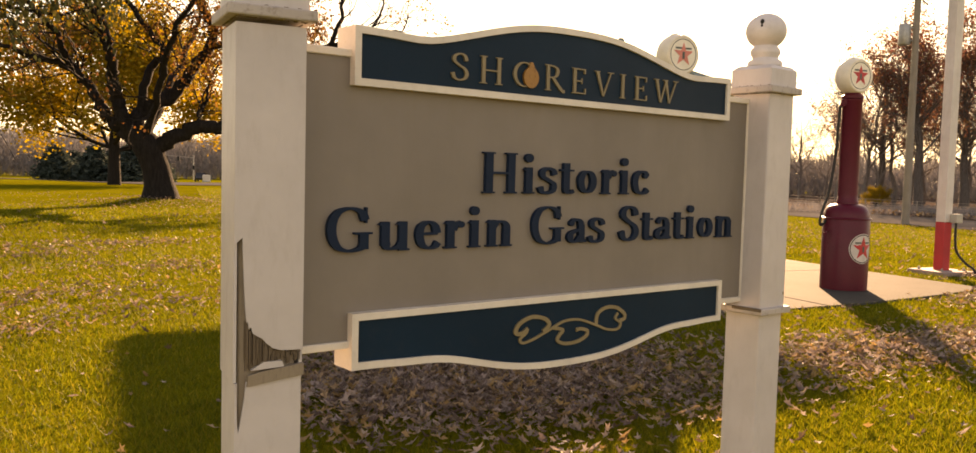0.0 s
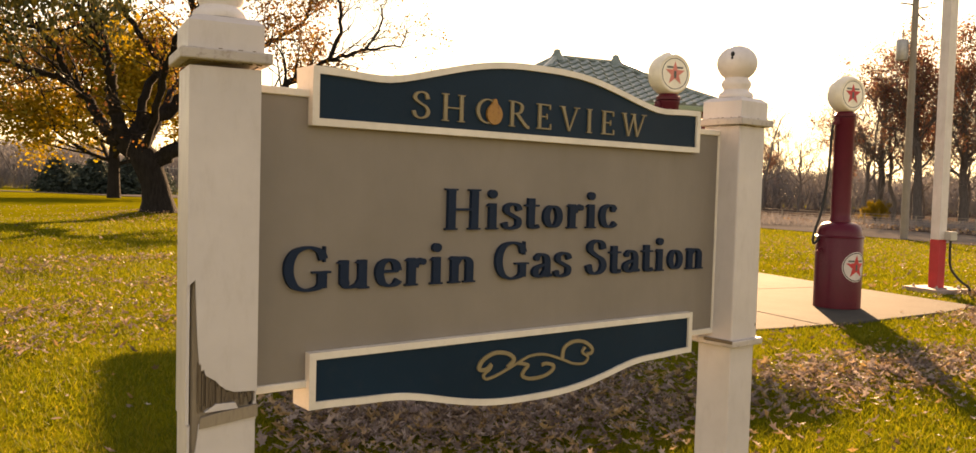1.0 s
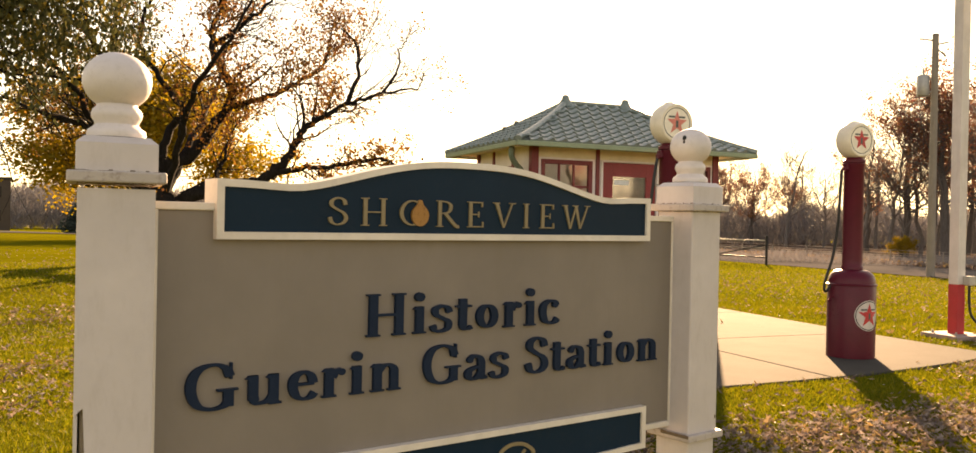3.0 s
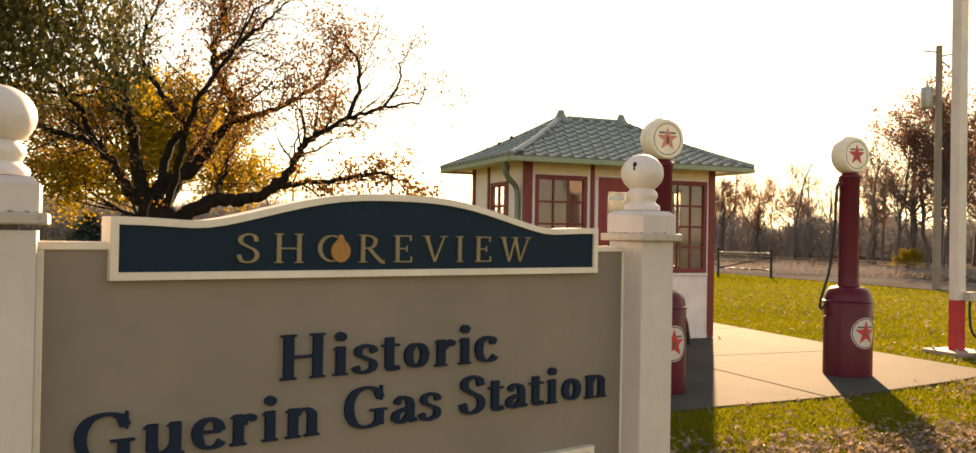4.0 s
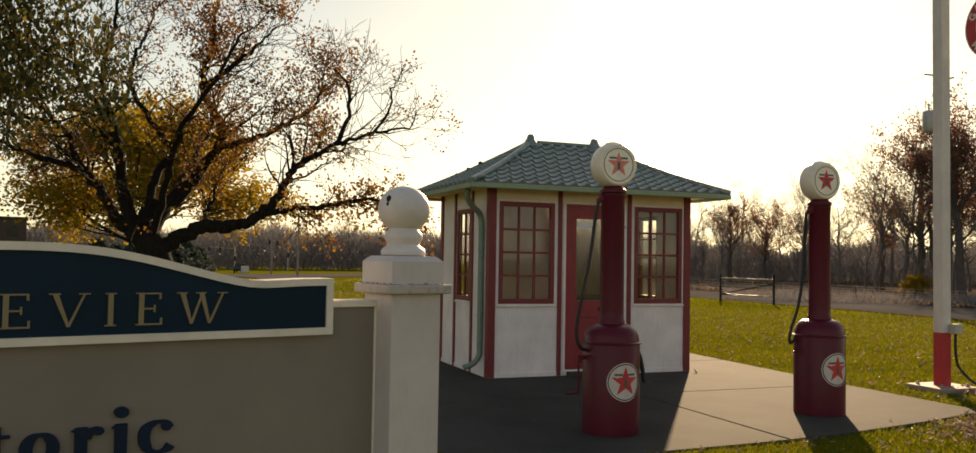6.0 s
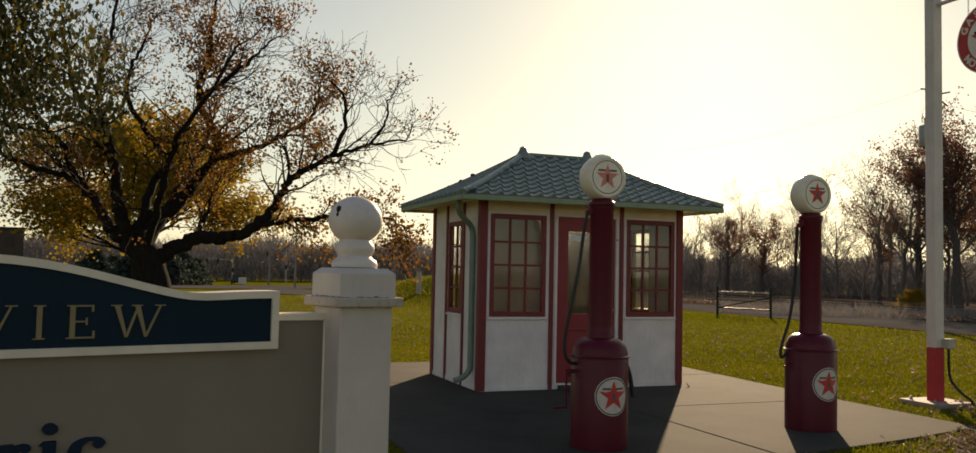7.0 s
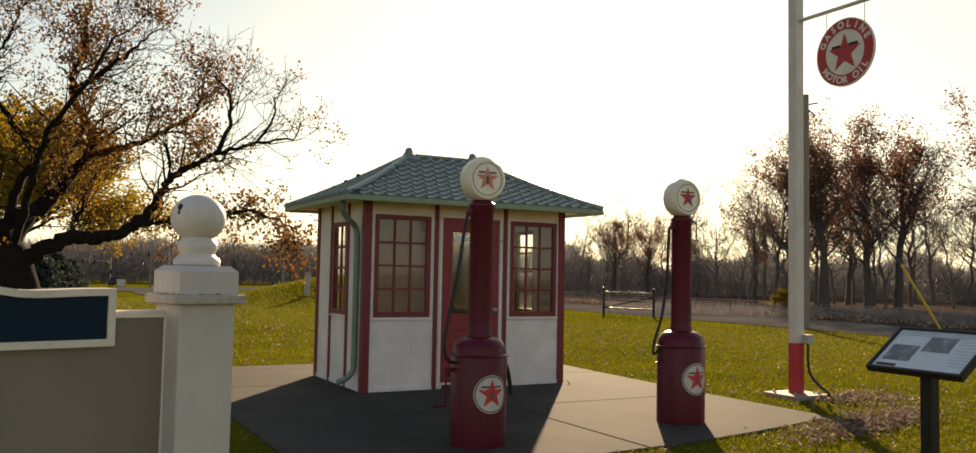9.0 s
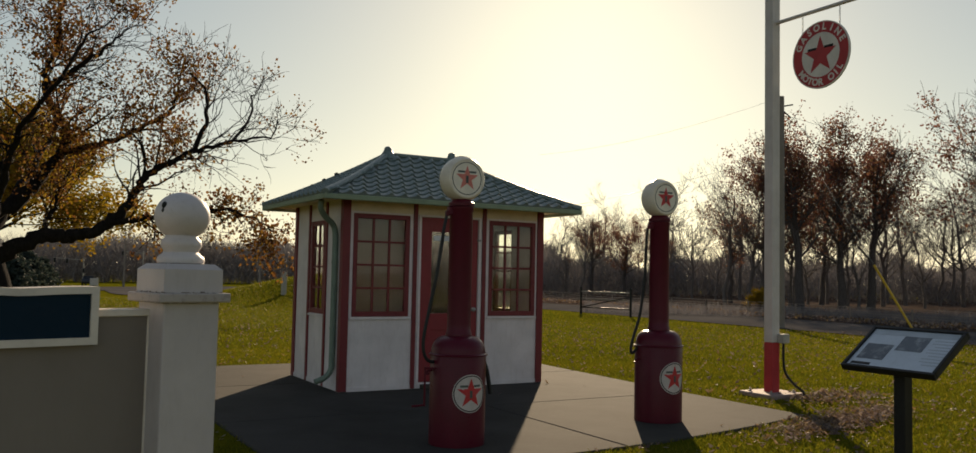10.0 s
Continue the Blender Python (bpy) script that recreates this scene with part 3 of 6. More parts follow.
def write_line(text, G, T, t, x0, x1, z0, cap, d0, d1, material, space, label):
    """Letters as separate parts between x0 and x1 on the face d0."""
    total = sum(G[ch][0] + space for ch in text) - space
    k, x = (x1 - x0) / total, x0
    for ch in text:
        adv, shapes = G[ch]
        if shapes:
            bm = bmesh.new()
            for n, s in enumerate(shapes):
                e = d0 + 0.00006 * n
                if s[0] == "bar":
                    box(bm, (s[1], e, s[2]), (s[3], d1, s[4]))
                elif s[0] == "poly":
                    prism(bm, s[1], e, d1)
                elif s[0] == "pen":
                    pen(bm, s[1], s[2], s[3], e, d1)
                elif s[0] == "ring":
                    pen(bm, [(s[1] + (s[3] - T / 2 + 0.03) * math.cos(a), s[2] + (s[4] - t / 2) * math.sin(a)) for a in np.linspace(0, 2 * math.pi, 25)[:-1]], T, t, e, d1, 2, True)
                elif s[0] == "dot":
                    prism(bm, [(s[1] + s[3] * math.cos(a), s[2] + s[3] * math.sin(a)) for a in np.linspace(0, 2 * math.pi, 17)[:-1]], e, d1)
            bmesh.ops.transform(bm, matrix=Matrix.Translation((x, 0, z0)) @ Matrix.Diagonal((k, 1, cap, 1)), verts=bm.verts[:])
            part("letter", bm, material, sign, label)
        x += k * (adv + space)


BOLD, FINE = glyphs(0.178, 0.058, 0.055), glyphs(0.115, 0.05, 0.065)
write_line("Historic", BOLD, 0.178, 0.058, 1.052, 1.567, 1.0765, 0.085, P0 - 0.009, P0 + 0.002, M_LETTER, 0.03, "dark navy raised letter")
write_line("Guerin Gas Station", BOLD, 0.178, 0.058, 0.703, 1.909, 0.966, 0.084, P0 - 0.009, P0 + 0.002, M_LETTER, 0.03, "dark navy raised letter")
write_line("SHOREVIEW", FINE, 0.115, 0.05, 0.965, 1.653, 1.298, 0.055, F0 + 0.002, F0 + 0.008, M_GOLD, 0.24, "thin faded gold letter")
bm = bmesh.new()
drop = [(0.0205 * math.sin(a) * (1 - 0.35 * max(0, math.cos(a)) ** 2), 0.023 * math.cos(a) + (0.008 if math.cos(a) > 0.9 else 0)) for a in np.linspace(0, 2 * math.pi, 25)[:-1]]
prism(bm, drop, F0 + 0.0005, F0 + 0.007, Matrix.Translation((1.174, 0, 1.3215)))
part("drop", bm, M_AMBER, sign, "amber drop emblem over the O")
# scroll ornament on the footer
bm = bmesh.new()
for n, (w, pts) in enumerate((
        (0.0085, ((1.2298, 0.7835), (1.2478, 0.7975), (1.2318, 0.8125), (1.1958, 0.8185), (1.1638, 0.8075), (1.1518, 0.7915), (1.1590, 0.7845), (1.1738, 0.7865), (1.1858, 0.7945))),
        (0.0055, ((1.1858, 0.7945), (1.1808, 0.7845), (1.1650, 0.7735), (1.1728, 0.7640), (1.2038, 0.7700), (1.2338, 0.7805), (1.2638, 0.7915), (1.2948, 0.8015), (1.3398, 0.8005), (1.3938, 0.7835), (1.4288, 0.7705), (1.4638, 0.7675), (1.4758, 0.7805), (1.4575, 0.7935), (1.4658, 0.8055))),
        (0.0075, ((1.2608, 0.7890), (1.2888, 0.7820), (1.2798, 0.7715), (1.2740, 0.7595), (1.2968, 0.7505), (1.3358, 0.7515), (1.3628, 0.7615), (1.3648, 0.7735), (1.3438, 0.7795), (1.3308, 0.7775))),
        (0.0080, ((1.3938, 0.7865), (1.3988, 0.8095), (1.4258, 0.8215), (1.4608, 0.8185), (1.4868, 0.8025), (1.4878, 0.7905), (1.4718, 0.7875))))):
    pen(bm, [(x, z - 0.0075) for x, z in pts], w * 1.2, w, F0 + 0.0018 + n * 0.0002, F0 + 0.008)
part("scroll_ornament", bm, M_GOLD, sign, "dull gold scroll ornament")


def finial(parent):
    bm = bmesh.new()
    R = 0.0500
    ball = [(R * math.cos(a), 0.0975 + R * 0.96 * math.sin(a)) for a in np.linspace(-0.95, 1.5707, 18)]
    prof = [(0.036, 0.0), (0.0415, 0.003), (0.0430, 0.009), (0.0410, 0.016), (0.0345, 0.021), (0.0315, 0.025), (0.0325, 0.030), (0.0360, 0.036), (0.0368, 0.043), (0.0345, 0.050), (0.0300, 0.0545)] + ball[:-1] + [(0.0004, ball[-1][1])]
    lathe(bm, prof, 40)
    return part("finial", bm, M_FINIAL, parent, "turned white ball finial with grime in the groove", True)


def post_cap(parent, z):
    w = PW / 2 + 0.015
    bm = bmesh.new()
    box(bm, (-w, -w, z - 0.009), (w, w, z + 0.0095), 0.003, 2)
    part("collar", bm, M_COLLAR, parent, "white moulded collar with grey grime")
    w = PW / 2 + 0.003
    bm = bmesh.new()
    for s0, s1, z0, z1 in ((1, 1, 0.009, 0.055), (1, 0.80, 0.055, 0.066)):
        a, b = w * s0, w * s1
        lo = [bm.verts.new((i * a, j * a, z + z0)) for i, j in ((-1, -1), (1, -1), (1, 1), (-1, 1))]
        hi = [bm.verts.new((i * b, j * b, z + z1)) for i, j in ((-1, -1), (1, -1), (1, 1), (-1, 1))]
        for n in range(4):
            bm.faces.new((lo[n], lo[(n + 1) % 4], hi[(n + 1) % 4], hi[n]))
        bm.faces.new(lo[::-1] if s1 == 1 else hi)
    bmesh.ops.remove_doubles(bm, verts=bm.verts[:], dist=1e-5)
    part("cap_block", bm, M_VINYL, parent, "white square cap with sloped shoulders")
    rng = random.Random(round(z * 1000) + len(parent.children))
    cracks = bmesh.new()
    v = PW / 2 + 0.0006
    for turn in range(4):
        m = pose(0, 0, 0, 0, 0, 90 * turn)
        for face, foot, tall in ((w, z + 0.0094, (0.0008, 0.0012, 0.0018, 0.003)), (v, z - 0.0104, (0.0012, 0.0016))):
            x = -face
            while x < face - 0.004:
                e = min(face, x + rng.uniform(0.002, 0.009))
                if rng.random() < 0.72:
                    box(cracks, (x, -face - 0.0005, foot), (e, -face + 0.002, foot + rng.choice(tall)), 0, 1, m)
                x = e
    part("grime", cracks, M_GRIME, parent, "dark grime line along the ledge")
    groove = lathe(bmesh.new(), [(0.0425, 0.0), (0.0440, 0.0022), (0.0425, 0.0045)], 32, Matrix.Translation((0, 0, z + 0.063)))
    part("grime", groove, M_GRIME, parent, "dark grime round the foot of the finial")
    finial(parent).location = (0, 0, z + 0.064)


def plate_with_notch(bm, pts, a0, a1, axis):
    """Thin wall of a sleeve; pts are (across, z)."""
    if axis == "y":
        prism(bm, pts, a0, a1)
    else:
        prism(bm, pts, a0, a1, Matrix(((0, 1, 0, 0), (1, 0, 0, 0), (0, 0, 1, 0), (0, 0, 0, 1))))


h = PW / 2
# whole post
post_r = thing("sign_post", pose(RX + 0.006, RY, 0) @ Matrix.Diagonal((1.07, 1.07, 1, 1)), "white vinyl-sleeved square post with ball finial", "post", "sign posts")
bm = bmesh.new()
box(bm, (-h, -h, 0.778), (h, h, 1.362), 0.004, 2)
part("upper_sleeve", bm, M_VINYL, post_r)
bm = bmesh.new()
box(bm, (-h + 0.004, -h + 0.004, -0.2), (h - 0.004, h - 0.004, 0.780), 0.004, 2)
part("lower_sleeve", bm, M_VINYL, post_r)
bm = bmesh.new()
box(bm, (-h - 0.012, -h - 0.012, 0.769), (h + 0.012, h + 0.012, 0.787), 0.003, 2)
part("middle_collar", bm, M_COLLAR, post_r, "white ledge moulding with dark grime")
post_cap(post_r, 1.368)
part("rot_patch", box(bmesh.new(), (-h - 0.0128, -h - 0.0100, 0.779), (-h - 0.010, -h + 0.075, 0.7878), 0.001), M_OLDWOOD, post_r, "dark grime in a crack of the ledge")
bm = bmesh.new()
bmesh.ops.create_icosphere(bm, subdivisions=2, radius=0.005, matrix=Matrix.Translation((h - 0.007, -h + 0.0012, 0.822)) @ Matrix.Diagonal((0.8, 0.4, 1.4, 1)))
part("hole", bm, M_OLDWOOD, post_r, "small dark hole in the sleeve", True)
# dents in the ball
for dz, r in ((0.118, 0.0052), (0.106, 0.0032)):
    bm = bmesh.new()
    d = Vector((-0.94, -0.34, (dz - 0.0975) / 0.05)).normalized()
    bmesh.ops.create_icosphere(bm, subdivisions=2, radius=r, matrix=Matrix.Translation(d * 0.0487 + Vector((0, 0, 1.368 + 0.064 + 0.0975))) @ Matrix.Diagonal((1, 1, 1.5, 1)))
    part("dent", bm, M_BLACK, post_r, "small dark dent in the ball", True)
# broken post: sleeve torn open over the old timber
post_l = thing("sign_post", pose(LX - 0.006, LY, 0, 0, 0, -12) @ Matrix.Diagonal((1.08, 1.08, 1, 1)), "white square post with its sleeve torn open over rotten timber", "post", "sign posts")
k = 0.005
rip = [(-h + 0.012, 1.012), (-h + 0.0150, 0.94), (-h + 0.0170, 0.90), (-h + 0.0195, 0.870), (-h + 0.0215, 0.874), (-h + 0.0225, 0.860), (-h + 0.0260, 0.863), (-h + 0.029, 0.852), (-h + 0.036, 0.847), (-h + 0.044, 0.842), (-h + 0.049, 0.835), (-h + 0.059, 0.826), (-h + 0.072, 0.821), (h, 0.820)]
bm = bmesh.new()
plate_with_notch(bm, [(-h, 1.362), (h, 1.362)] + rip[::-1] + [(-h, 1.0)], -h, -h + k, "y")
part("upper_sleeve", bm, M_VINYL, post_l, "white sleeve with a jagged torn edge")
for a, b in (((-h, -h + k, 0.77), (-h + k, h, 1.362)), ((-h + k, h - k, 0.77), (h, h, 1.362)), ((h - k, -h + k, 0.77), (h, h - k, 1.362))):
    part("sleeve_side", box(bmesh.new(), a, b), M_VINYL, post_l)
part("timber_core", box(bmesh.new(), (-h + 0.008, -h + 0.009, -0.2), (h - 0.010, h - 0.010, 1.3), 0.003), M_TORN, post_l, "grey-brown timber showing in the tear")
rng = random.Random(5)
bm = bmesh.new()
for i in range(70):
    f = i / 69
    x = -h + 0.017 + f * (2 * h - 0.019)
    w = rng.uniform(0.0010, 0.0026)
    top = 0.872 - 0.052 * min(1, f * 2.0) ** 0.8 + rng.uniform(-0.006, 0.004)
    bot = 0.800 + 0.012 * f + rng.uniform(-0.012, 0.008)
    box(bm, (x, -h + rng.uniform(0.000, 0.006), bot), (x + w, -h + 0.012, top))
part("splintered_wood", bm, M_OLDWOOD, post_l, "dark splintered rotten wood")
bm = bmesh.new()
low = [(-h + 0.020, 0.770), (h - 0.002, 0.785), (h - 0.002, -0.2), (-h + 0.002, -0.2), (-h + 0.002, 0.770), (-h + 0.0045, 0.762), (-h + 0.0065, 0.70), (-h + 0.008, 0.685), (-h + 0.011, 0.70), (-h + 0.017, 0.742)]
plate_with_notch(bm, low, -h + 0.002, -h + 0.007, "y")
part("lower_sleeve", bm, M_VINYL, post_l, "white lower sleeve with a narrow split")
for a, b in (((-h + 0.002, -h + 0.007, -0.2), (-h + 0.007, h - 0.002, 0.768)), ((-h + 0.007, h - 0.007, -0.2), (h - 0.002, h - 0.002, 0.768)), ((h - 0.007, -h + 0.007, -0.2), (h - 0.002, h - 0.007, 0.768))):
    part("sleeve_side", box(bmesh.new(), a, b), M_VINYL, post_l)
bm = bmesh.new()
prism(bm, [(-h + 0.020, 0.7635), (h + 0.001, 0.777), (h + 0.001, 0.797), (-h + 0.04, 0.787), (-h + 0.022, 0.7815)], -h - 0.003, -h + 0.008)
part("collar_fragment", bm, M_TORN, post_l, "broken discoloured piece of ledge moulding")
bm = bmesh.new()
prism(bm, [(-h + 0.027, 0.790), (-h + 0.078, 0.793), (-h + 0.074, 0.803), (-h + 0.045, 0.803)], -h - 0.001, -h + 0.010)
part("sleeve_shard", bm, M_VINYL, post_l, "white splinter of the sleeve")
post_cap(post_l, 1.380)


# ---- the hut ----
hut = thing("filling_station_hut", HUT_M, "small white hut with dark red trim and green hipped roof", "hut")
Z0, ZW0, ZW1, ZT = 0.0, 0.894, 2.144, 2.325
TH = 0.07


def wall_run(name, m, width, openings):
    """A wall along local x, outside at y = 0, with real openings (x0, x1, z0, z1)."""
    xs = sorted({0.0, width, *[o[0] for o in openings], *[o[1] for o in openings]})
    zs = sorted({Z0, ZT, *[o[2] for o in openings], *[o[3] for o in openings]})
    bm = bmesh.new()
    for x0, x1 in zip(xs, xs[1:]):
        for z0, z1 in zip(zs, zs[1:]):
            hole = any(o[0] <= x0 + 1e-6 and x1 <= o[1] + 1e-6 and o[2] <= z0 + 1e-6 and z1 <= o[3] + 1e-6 for o in openings)
            if not hole:
                box(bm, (x0, 0, z0), (x1, TH, z1))
    bmesh.ops.remove_doubles(bm, verts=bm.verts[:], dist=1e-5)
    seen = {}
    for f in bm.faces:
        seen.setdefault(tuple(round(v, 4) for v in f.calc_center_median()), []).append(f)
    bmesh.ops.delete(bm, geom=[f for fs in seen.values() if len(fs) > 1 for f in fs], context="FACES_ONLY")
    bmesh.ops.transform(bm, matrix=m, verts=bm.verts[:])
    return part(name, bm, M_HUTWHITE, hut, "white painted panel wall")


def pane_window(m, x0, x1, z0, z1, cols, rows, trim=True, stile=0.055):
    """Red sash with muntins and glass panes, in a wall whose outside is y = 0."""
    bm = bmesh.new()
    y0, y1 = -0.012, 0.05
    box(bm, (x0, y0, z0), (x0 + stile, y1, z1), 0.004)
    box(bm, (x1 - stile, y0, z0), (x1, y1, z1), 0.004)
    box(bm, (x0 + stile, y0, z1 - stile * 1.05), (x1 - stile, y1, z1), 0.004)
    box(bm, (x0 + stile, y0, z0), (x1 - stile, y1, z0 + stile * 1.15), 0.004)
    bmesh.ops.transform(bm, matrix=m, verts=bm.verts[:])
    win = part("window", bm, M_HUTRED, hut, "dark red divided-light window")
    ix0, ix1, iz0, iz1 = x0 + stile, x1 - stile, z0 + stile * 1.15, z1 - stile * 1.05
    mw = 0.026
    for c in range(1, cols):
        x = ix0 + (ix1 - ix0) * c / cols
        bm = bmesh.new()
        box(bm, (x - mw / 2, 0.004, iz0), (x + mw / 2, 0.036, iz1), 0.003)
        bmesh.ops.transform(bm, matrix=m, verts=bm.verts[:])
        part("muntin", bm, M_HUTRED, win)
    for r in range(1, rows):
        z = iz0 + (iz1 - iz0) * r / rows
        for c in range(cols):
            a, b = ix0 + (ix1 - ix0) * c / cols + (mw / 2 if c else 0), ix0 + (ix1 - ix0) * (c + 1) / cols - (mw / 2 if c < cols - 1 else 0)
            bm = bmesh.new()
            box(bm, (a, 0.006, z - mw / 2), (b, 0.034, z + mw / 2), 0.003)
            bmesh.ops.transform(bm, matrix=m, verts=bm.verts[:])
            part("muntin", bm, M_HUTRED, win)
    for c in range(cols):
        for r in range(rows):
            a, b = ix0 + (ix1 - ix0) * c / cols, ix0 + (ix1 - ix0) * (c + 1) / cols
            d, e = iz0 + (iz1 - iz0) * r / rows, iz0 + (iz1 - iz0) * (r + 1) / rows
            bm = bmesh.new()
            box(bm, (a + 0.004, 0.018, d + 0.004), (b - 0.004, 0.022, e - 0.004))
            bmesh.ops.transform(bm, matrix=m, verts=bm.verts[:])
            part("pane", bm, M_GLASS, win)
    if trim:
        bm = bmesh.new()
        for a, b in (((x0 - 0.022, -0.006, z0 - 0.02), (x0 - 0.002, 0.0, z1 + 0.022)), ((x1 + 0.002, -0.006, z0 - 0.02), (x1 + 0.022, 0.0, z1 + 0.022)), ((x0 - 0.002, -0.006, z1 + 0.002), (x1 + 0.002, 0.0, z1 + 0.022)), ((x0 - 0.022, -0.026, z0 - 0.034), (x1 + 0.022, 0.0, z0 - 0.012))):
            box(bm, a, b, 0.002)
        bmesh.ops.transform(bm, matrix=m, verts=bm.verts[:])
        part("trim", bm, M_HUTWHITE, win, "thin white window trim")


FRONT = Matrix.Identity(4)
LEFT = pose(0, HD, 0, 0, 0, -90)
RIGHT = pose(HW, 0, 0, 0, 0, 90)
BACK = pose(HW, HD, 0, 0, 0, 180)
W1, W2, DR = (0.118, 0.862), (2.004, 2.726), (1.022, 1.848)
front_holes = [(*W1, ZW0, ZW1), (*W2, ZW0, ZW1), (DR[0], DR[1], 0.07, ZW1)]
wall_run("wall", FRONT, HW, front_holes)
wall_run("wall", BACK, HW, [(0.16, 0.86, ZW0, ZW1), (2.0, 2.70, ZW0, ZW1)])
inner_len = HD - 2 * TH
wall_run("wall", LEFT @ Matrix.Translation((TH, 0, 0)), inner_len, [(0.66 - TH, 1.20 - TH, ZW0, 2.08)])
wall_run("wall", RIGHT @ Matrix.Translation((TH, 0, 0)), inner_len, [(0.66 - TH, 1.20 - TH, ZW0, 2.08)])
for m, wins in ((FRONT, ((*W1, ZW0, ZW1, 3, 4), (*W2, ZW0, ZW1, 3, 4))), (BACK, ((0.16, 0.86, ZW0, ZW1, 3, 4), (2.0, 2.70, ZW0, ZW1, 3, 4))), (LEFT, ((0.66, 1.20, ZW0, 2.08, 2, 4),)), (RIGHT, ((0.66, 1.20, ZW0, 2.08, 2, 4),))):
    for w in wins:
        pane_window(m, *w)


def upright(m, x, w, proud=0.022, top=ZT - 0.02):
    bm = bmesh.new()
    box(bm, (x - w / 2, -proud, 0.005), (x + w / 2, 0.0, top), 0.003)
    bmesh.ops.transform(bm, matrix=m, verts=bm.verts[:])
    part("upright", bm, M_HUTRED, hut, "dark red batten")


for x in (0.936, 1.926):
    upright(FRONT, x, 0.055)
for m, L in ((LEFT, HD), (RIGHT, HD)):
    for x in (0.60, 1.26):
        upright(m, x, 0.055)
for x in (0.95, 1.9):
    upright(BACK, x, 0.055)
for x, y in ((0, 0), (HW, 0), (0, HD), (HW, HD)):
    bm = bmesh.new()
    sx, sy = (1 if x == 0 else -1), (1 if y == 0 else -1)
    a = (x - 0.022 * sx, y - 0.022 * sy, 0.005)
    box(bm, tuple(min(p, q) for p, q in zip(a, (x + 0.075 * sx, y + 0.0 * sy, 0.005)))[:2] + (0.005,), tuple(max(p, q) for p, q in zip(a, (x + 0.075 * sx, y + 0.0, 0)))[:2] + (ZT - 0.02,), 0.003)
    box(bm, (min(x - 0.022 * sx, x), min(y, y + 0.075 * sy), 0.006), (max(x - 0.022 * sx, x), max(y, y + 0.075 * sy), ZT - 0.021), 0.003)
    part("corner_post", bm, M_HUTRED, hut, "dark red corner post")
bm = bmesh.new()
for a, b in (((-0.012, -0.012, 0.001), (HW + 0.012, -0.001, 0.055)), ((-0.012, HD + 0.001, 0.001), (HW + 0.012, HD + 0.012, 0.055)), ((-0.012, -0.001, 0.001), (-0.001, HD + 0.001, 0.055)), ((HW + 0.001, -0.001, 0.001), (HW + 0.012, HD + 0.001, 0.055))):
    box(bm, a, b, 0.002)
part("skirting", bm, M_HUTWHITE, hut, "dirty white skirting")
bm = bmesh.new()
box(bm, (TH, TH, 0.002), (HW - TH, HD - TH, 0.04))
part("floor", bm, M_CONCRETE, hut)
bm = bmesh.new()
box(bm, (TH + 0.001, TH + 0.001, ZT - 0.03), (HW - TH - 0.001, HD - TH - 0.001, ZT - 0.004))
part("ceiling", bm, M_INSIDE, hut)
# frieze over the windows
bm = bmesh.new()
for x0, x1 in ((0.077, 0.908), (0.968, 1.908), (1.968, HW - 0.077)):
    box(bm, (x0, -0.008, ZW1 + 0.026), (x1, -0.0005, ZT - 0.02), 0.002)
part("frieze", bm, M_CREAM, hut, "cream board over the windows")

# door
bm = bmesh.new()
x0, x1 = DR
for a, b in (((x0 - 0.035, -0.012, 0.06), (x0 - 0.001, 0.05, ZW1 + 0.024)), ((x1 + 0.001, -0.012, 0.06), (x1 + 0.035, 0.05, ZW1 + 0.024)), ((x0 - 0.001, -0.012, ZW1 + 0.001), (x1 + 0.001, 0.05, ZW1 + 0.024))):
    box(bm, a, b, 0.003)
part("door_frame", bm, M_HUTWHITE, hut, "white door frame")
y0, y1 = 0.012, 0.052
s = 0.155
zg0, zg1 = 0.93, 1.96
door = part("door", box(bmesh.new(), (x0 + s - 0.004, y0 + 0.014, 0.296), (x1 - s + 0.004, y1 - 0.008, 0.724), 0.003), M_DOORRED, hut, "red panelled door with a large glass light")
for nm, a, b in (("stile", (x0 + 0.004, y0, 0.075), (x0 + s, y1, ZW1 - 0.004)), ("stile", (x1 - s, y0, 0.075), (x1 - 0.004, y1, ZW1 - 0.004)), ("rail", (x0 + s, y0, zg1), (x1 - s, y1, ZW1 - 0.004)), ("rail", (x0 + s, y0, 0.72), (x1 - s, y1, zg0)), ("rail", (x0 + s, y0, 0.075), (x1 - s, y1, 0.30))):
    part(nm, box(bmesh.new(), a, b, 0.003), M_DOORRED, door)
bm = bmesh.new()
box(bm, (x0 + s + 0.002, 0.03, zg0 + 0.002), (x1 - s - 0.002, 0.034, zg1 - 0.002))
part("pane", bm, M_DOORGLASS, door, "dusty glass pane")
part("notice", box(bmesh.new(), (x0 + s + 0.03, 0.026, zg1 - 0.11), (x0 + s + 0.26, 0.0295, zg1 - 0.045)), M_PLATE, door, "small pale paper notice")
bm = bmesh.new()
box(bm, (x1 - s - 0.20, y0 - 0.008, 0.80), (x1 - s - 0.06, y0, 0.85), 0.002)
part("letter_slot", bm, M_BLACK, door, "dark letter slot")
bm = bmesh.new()
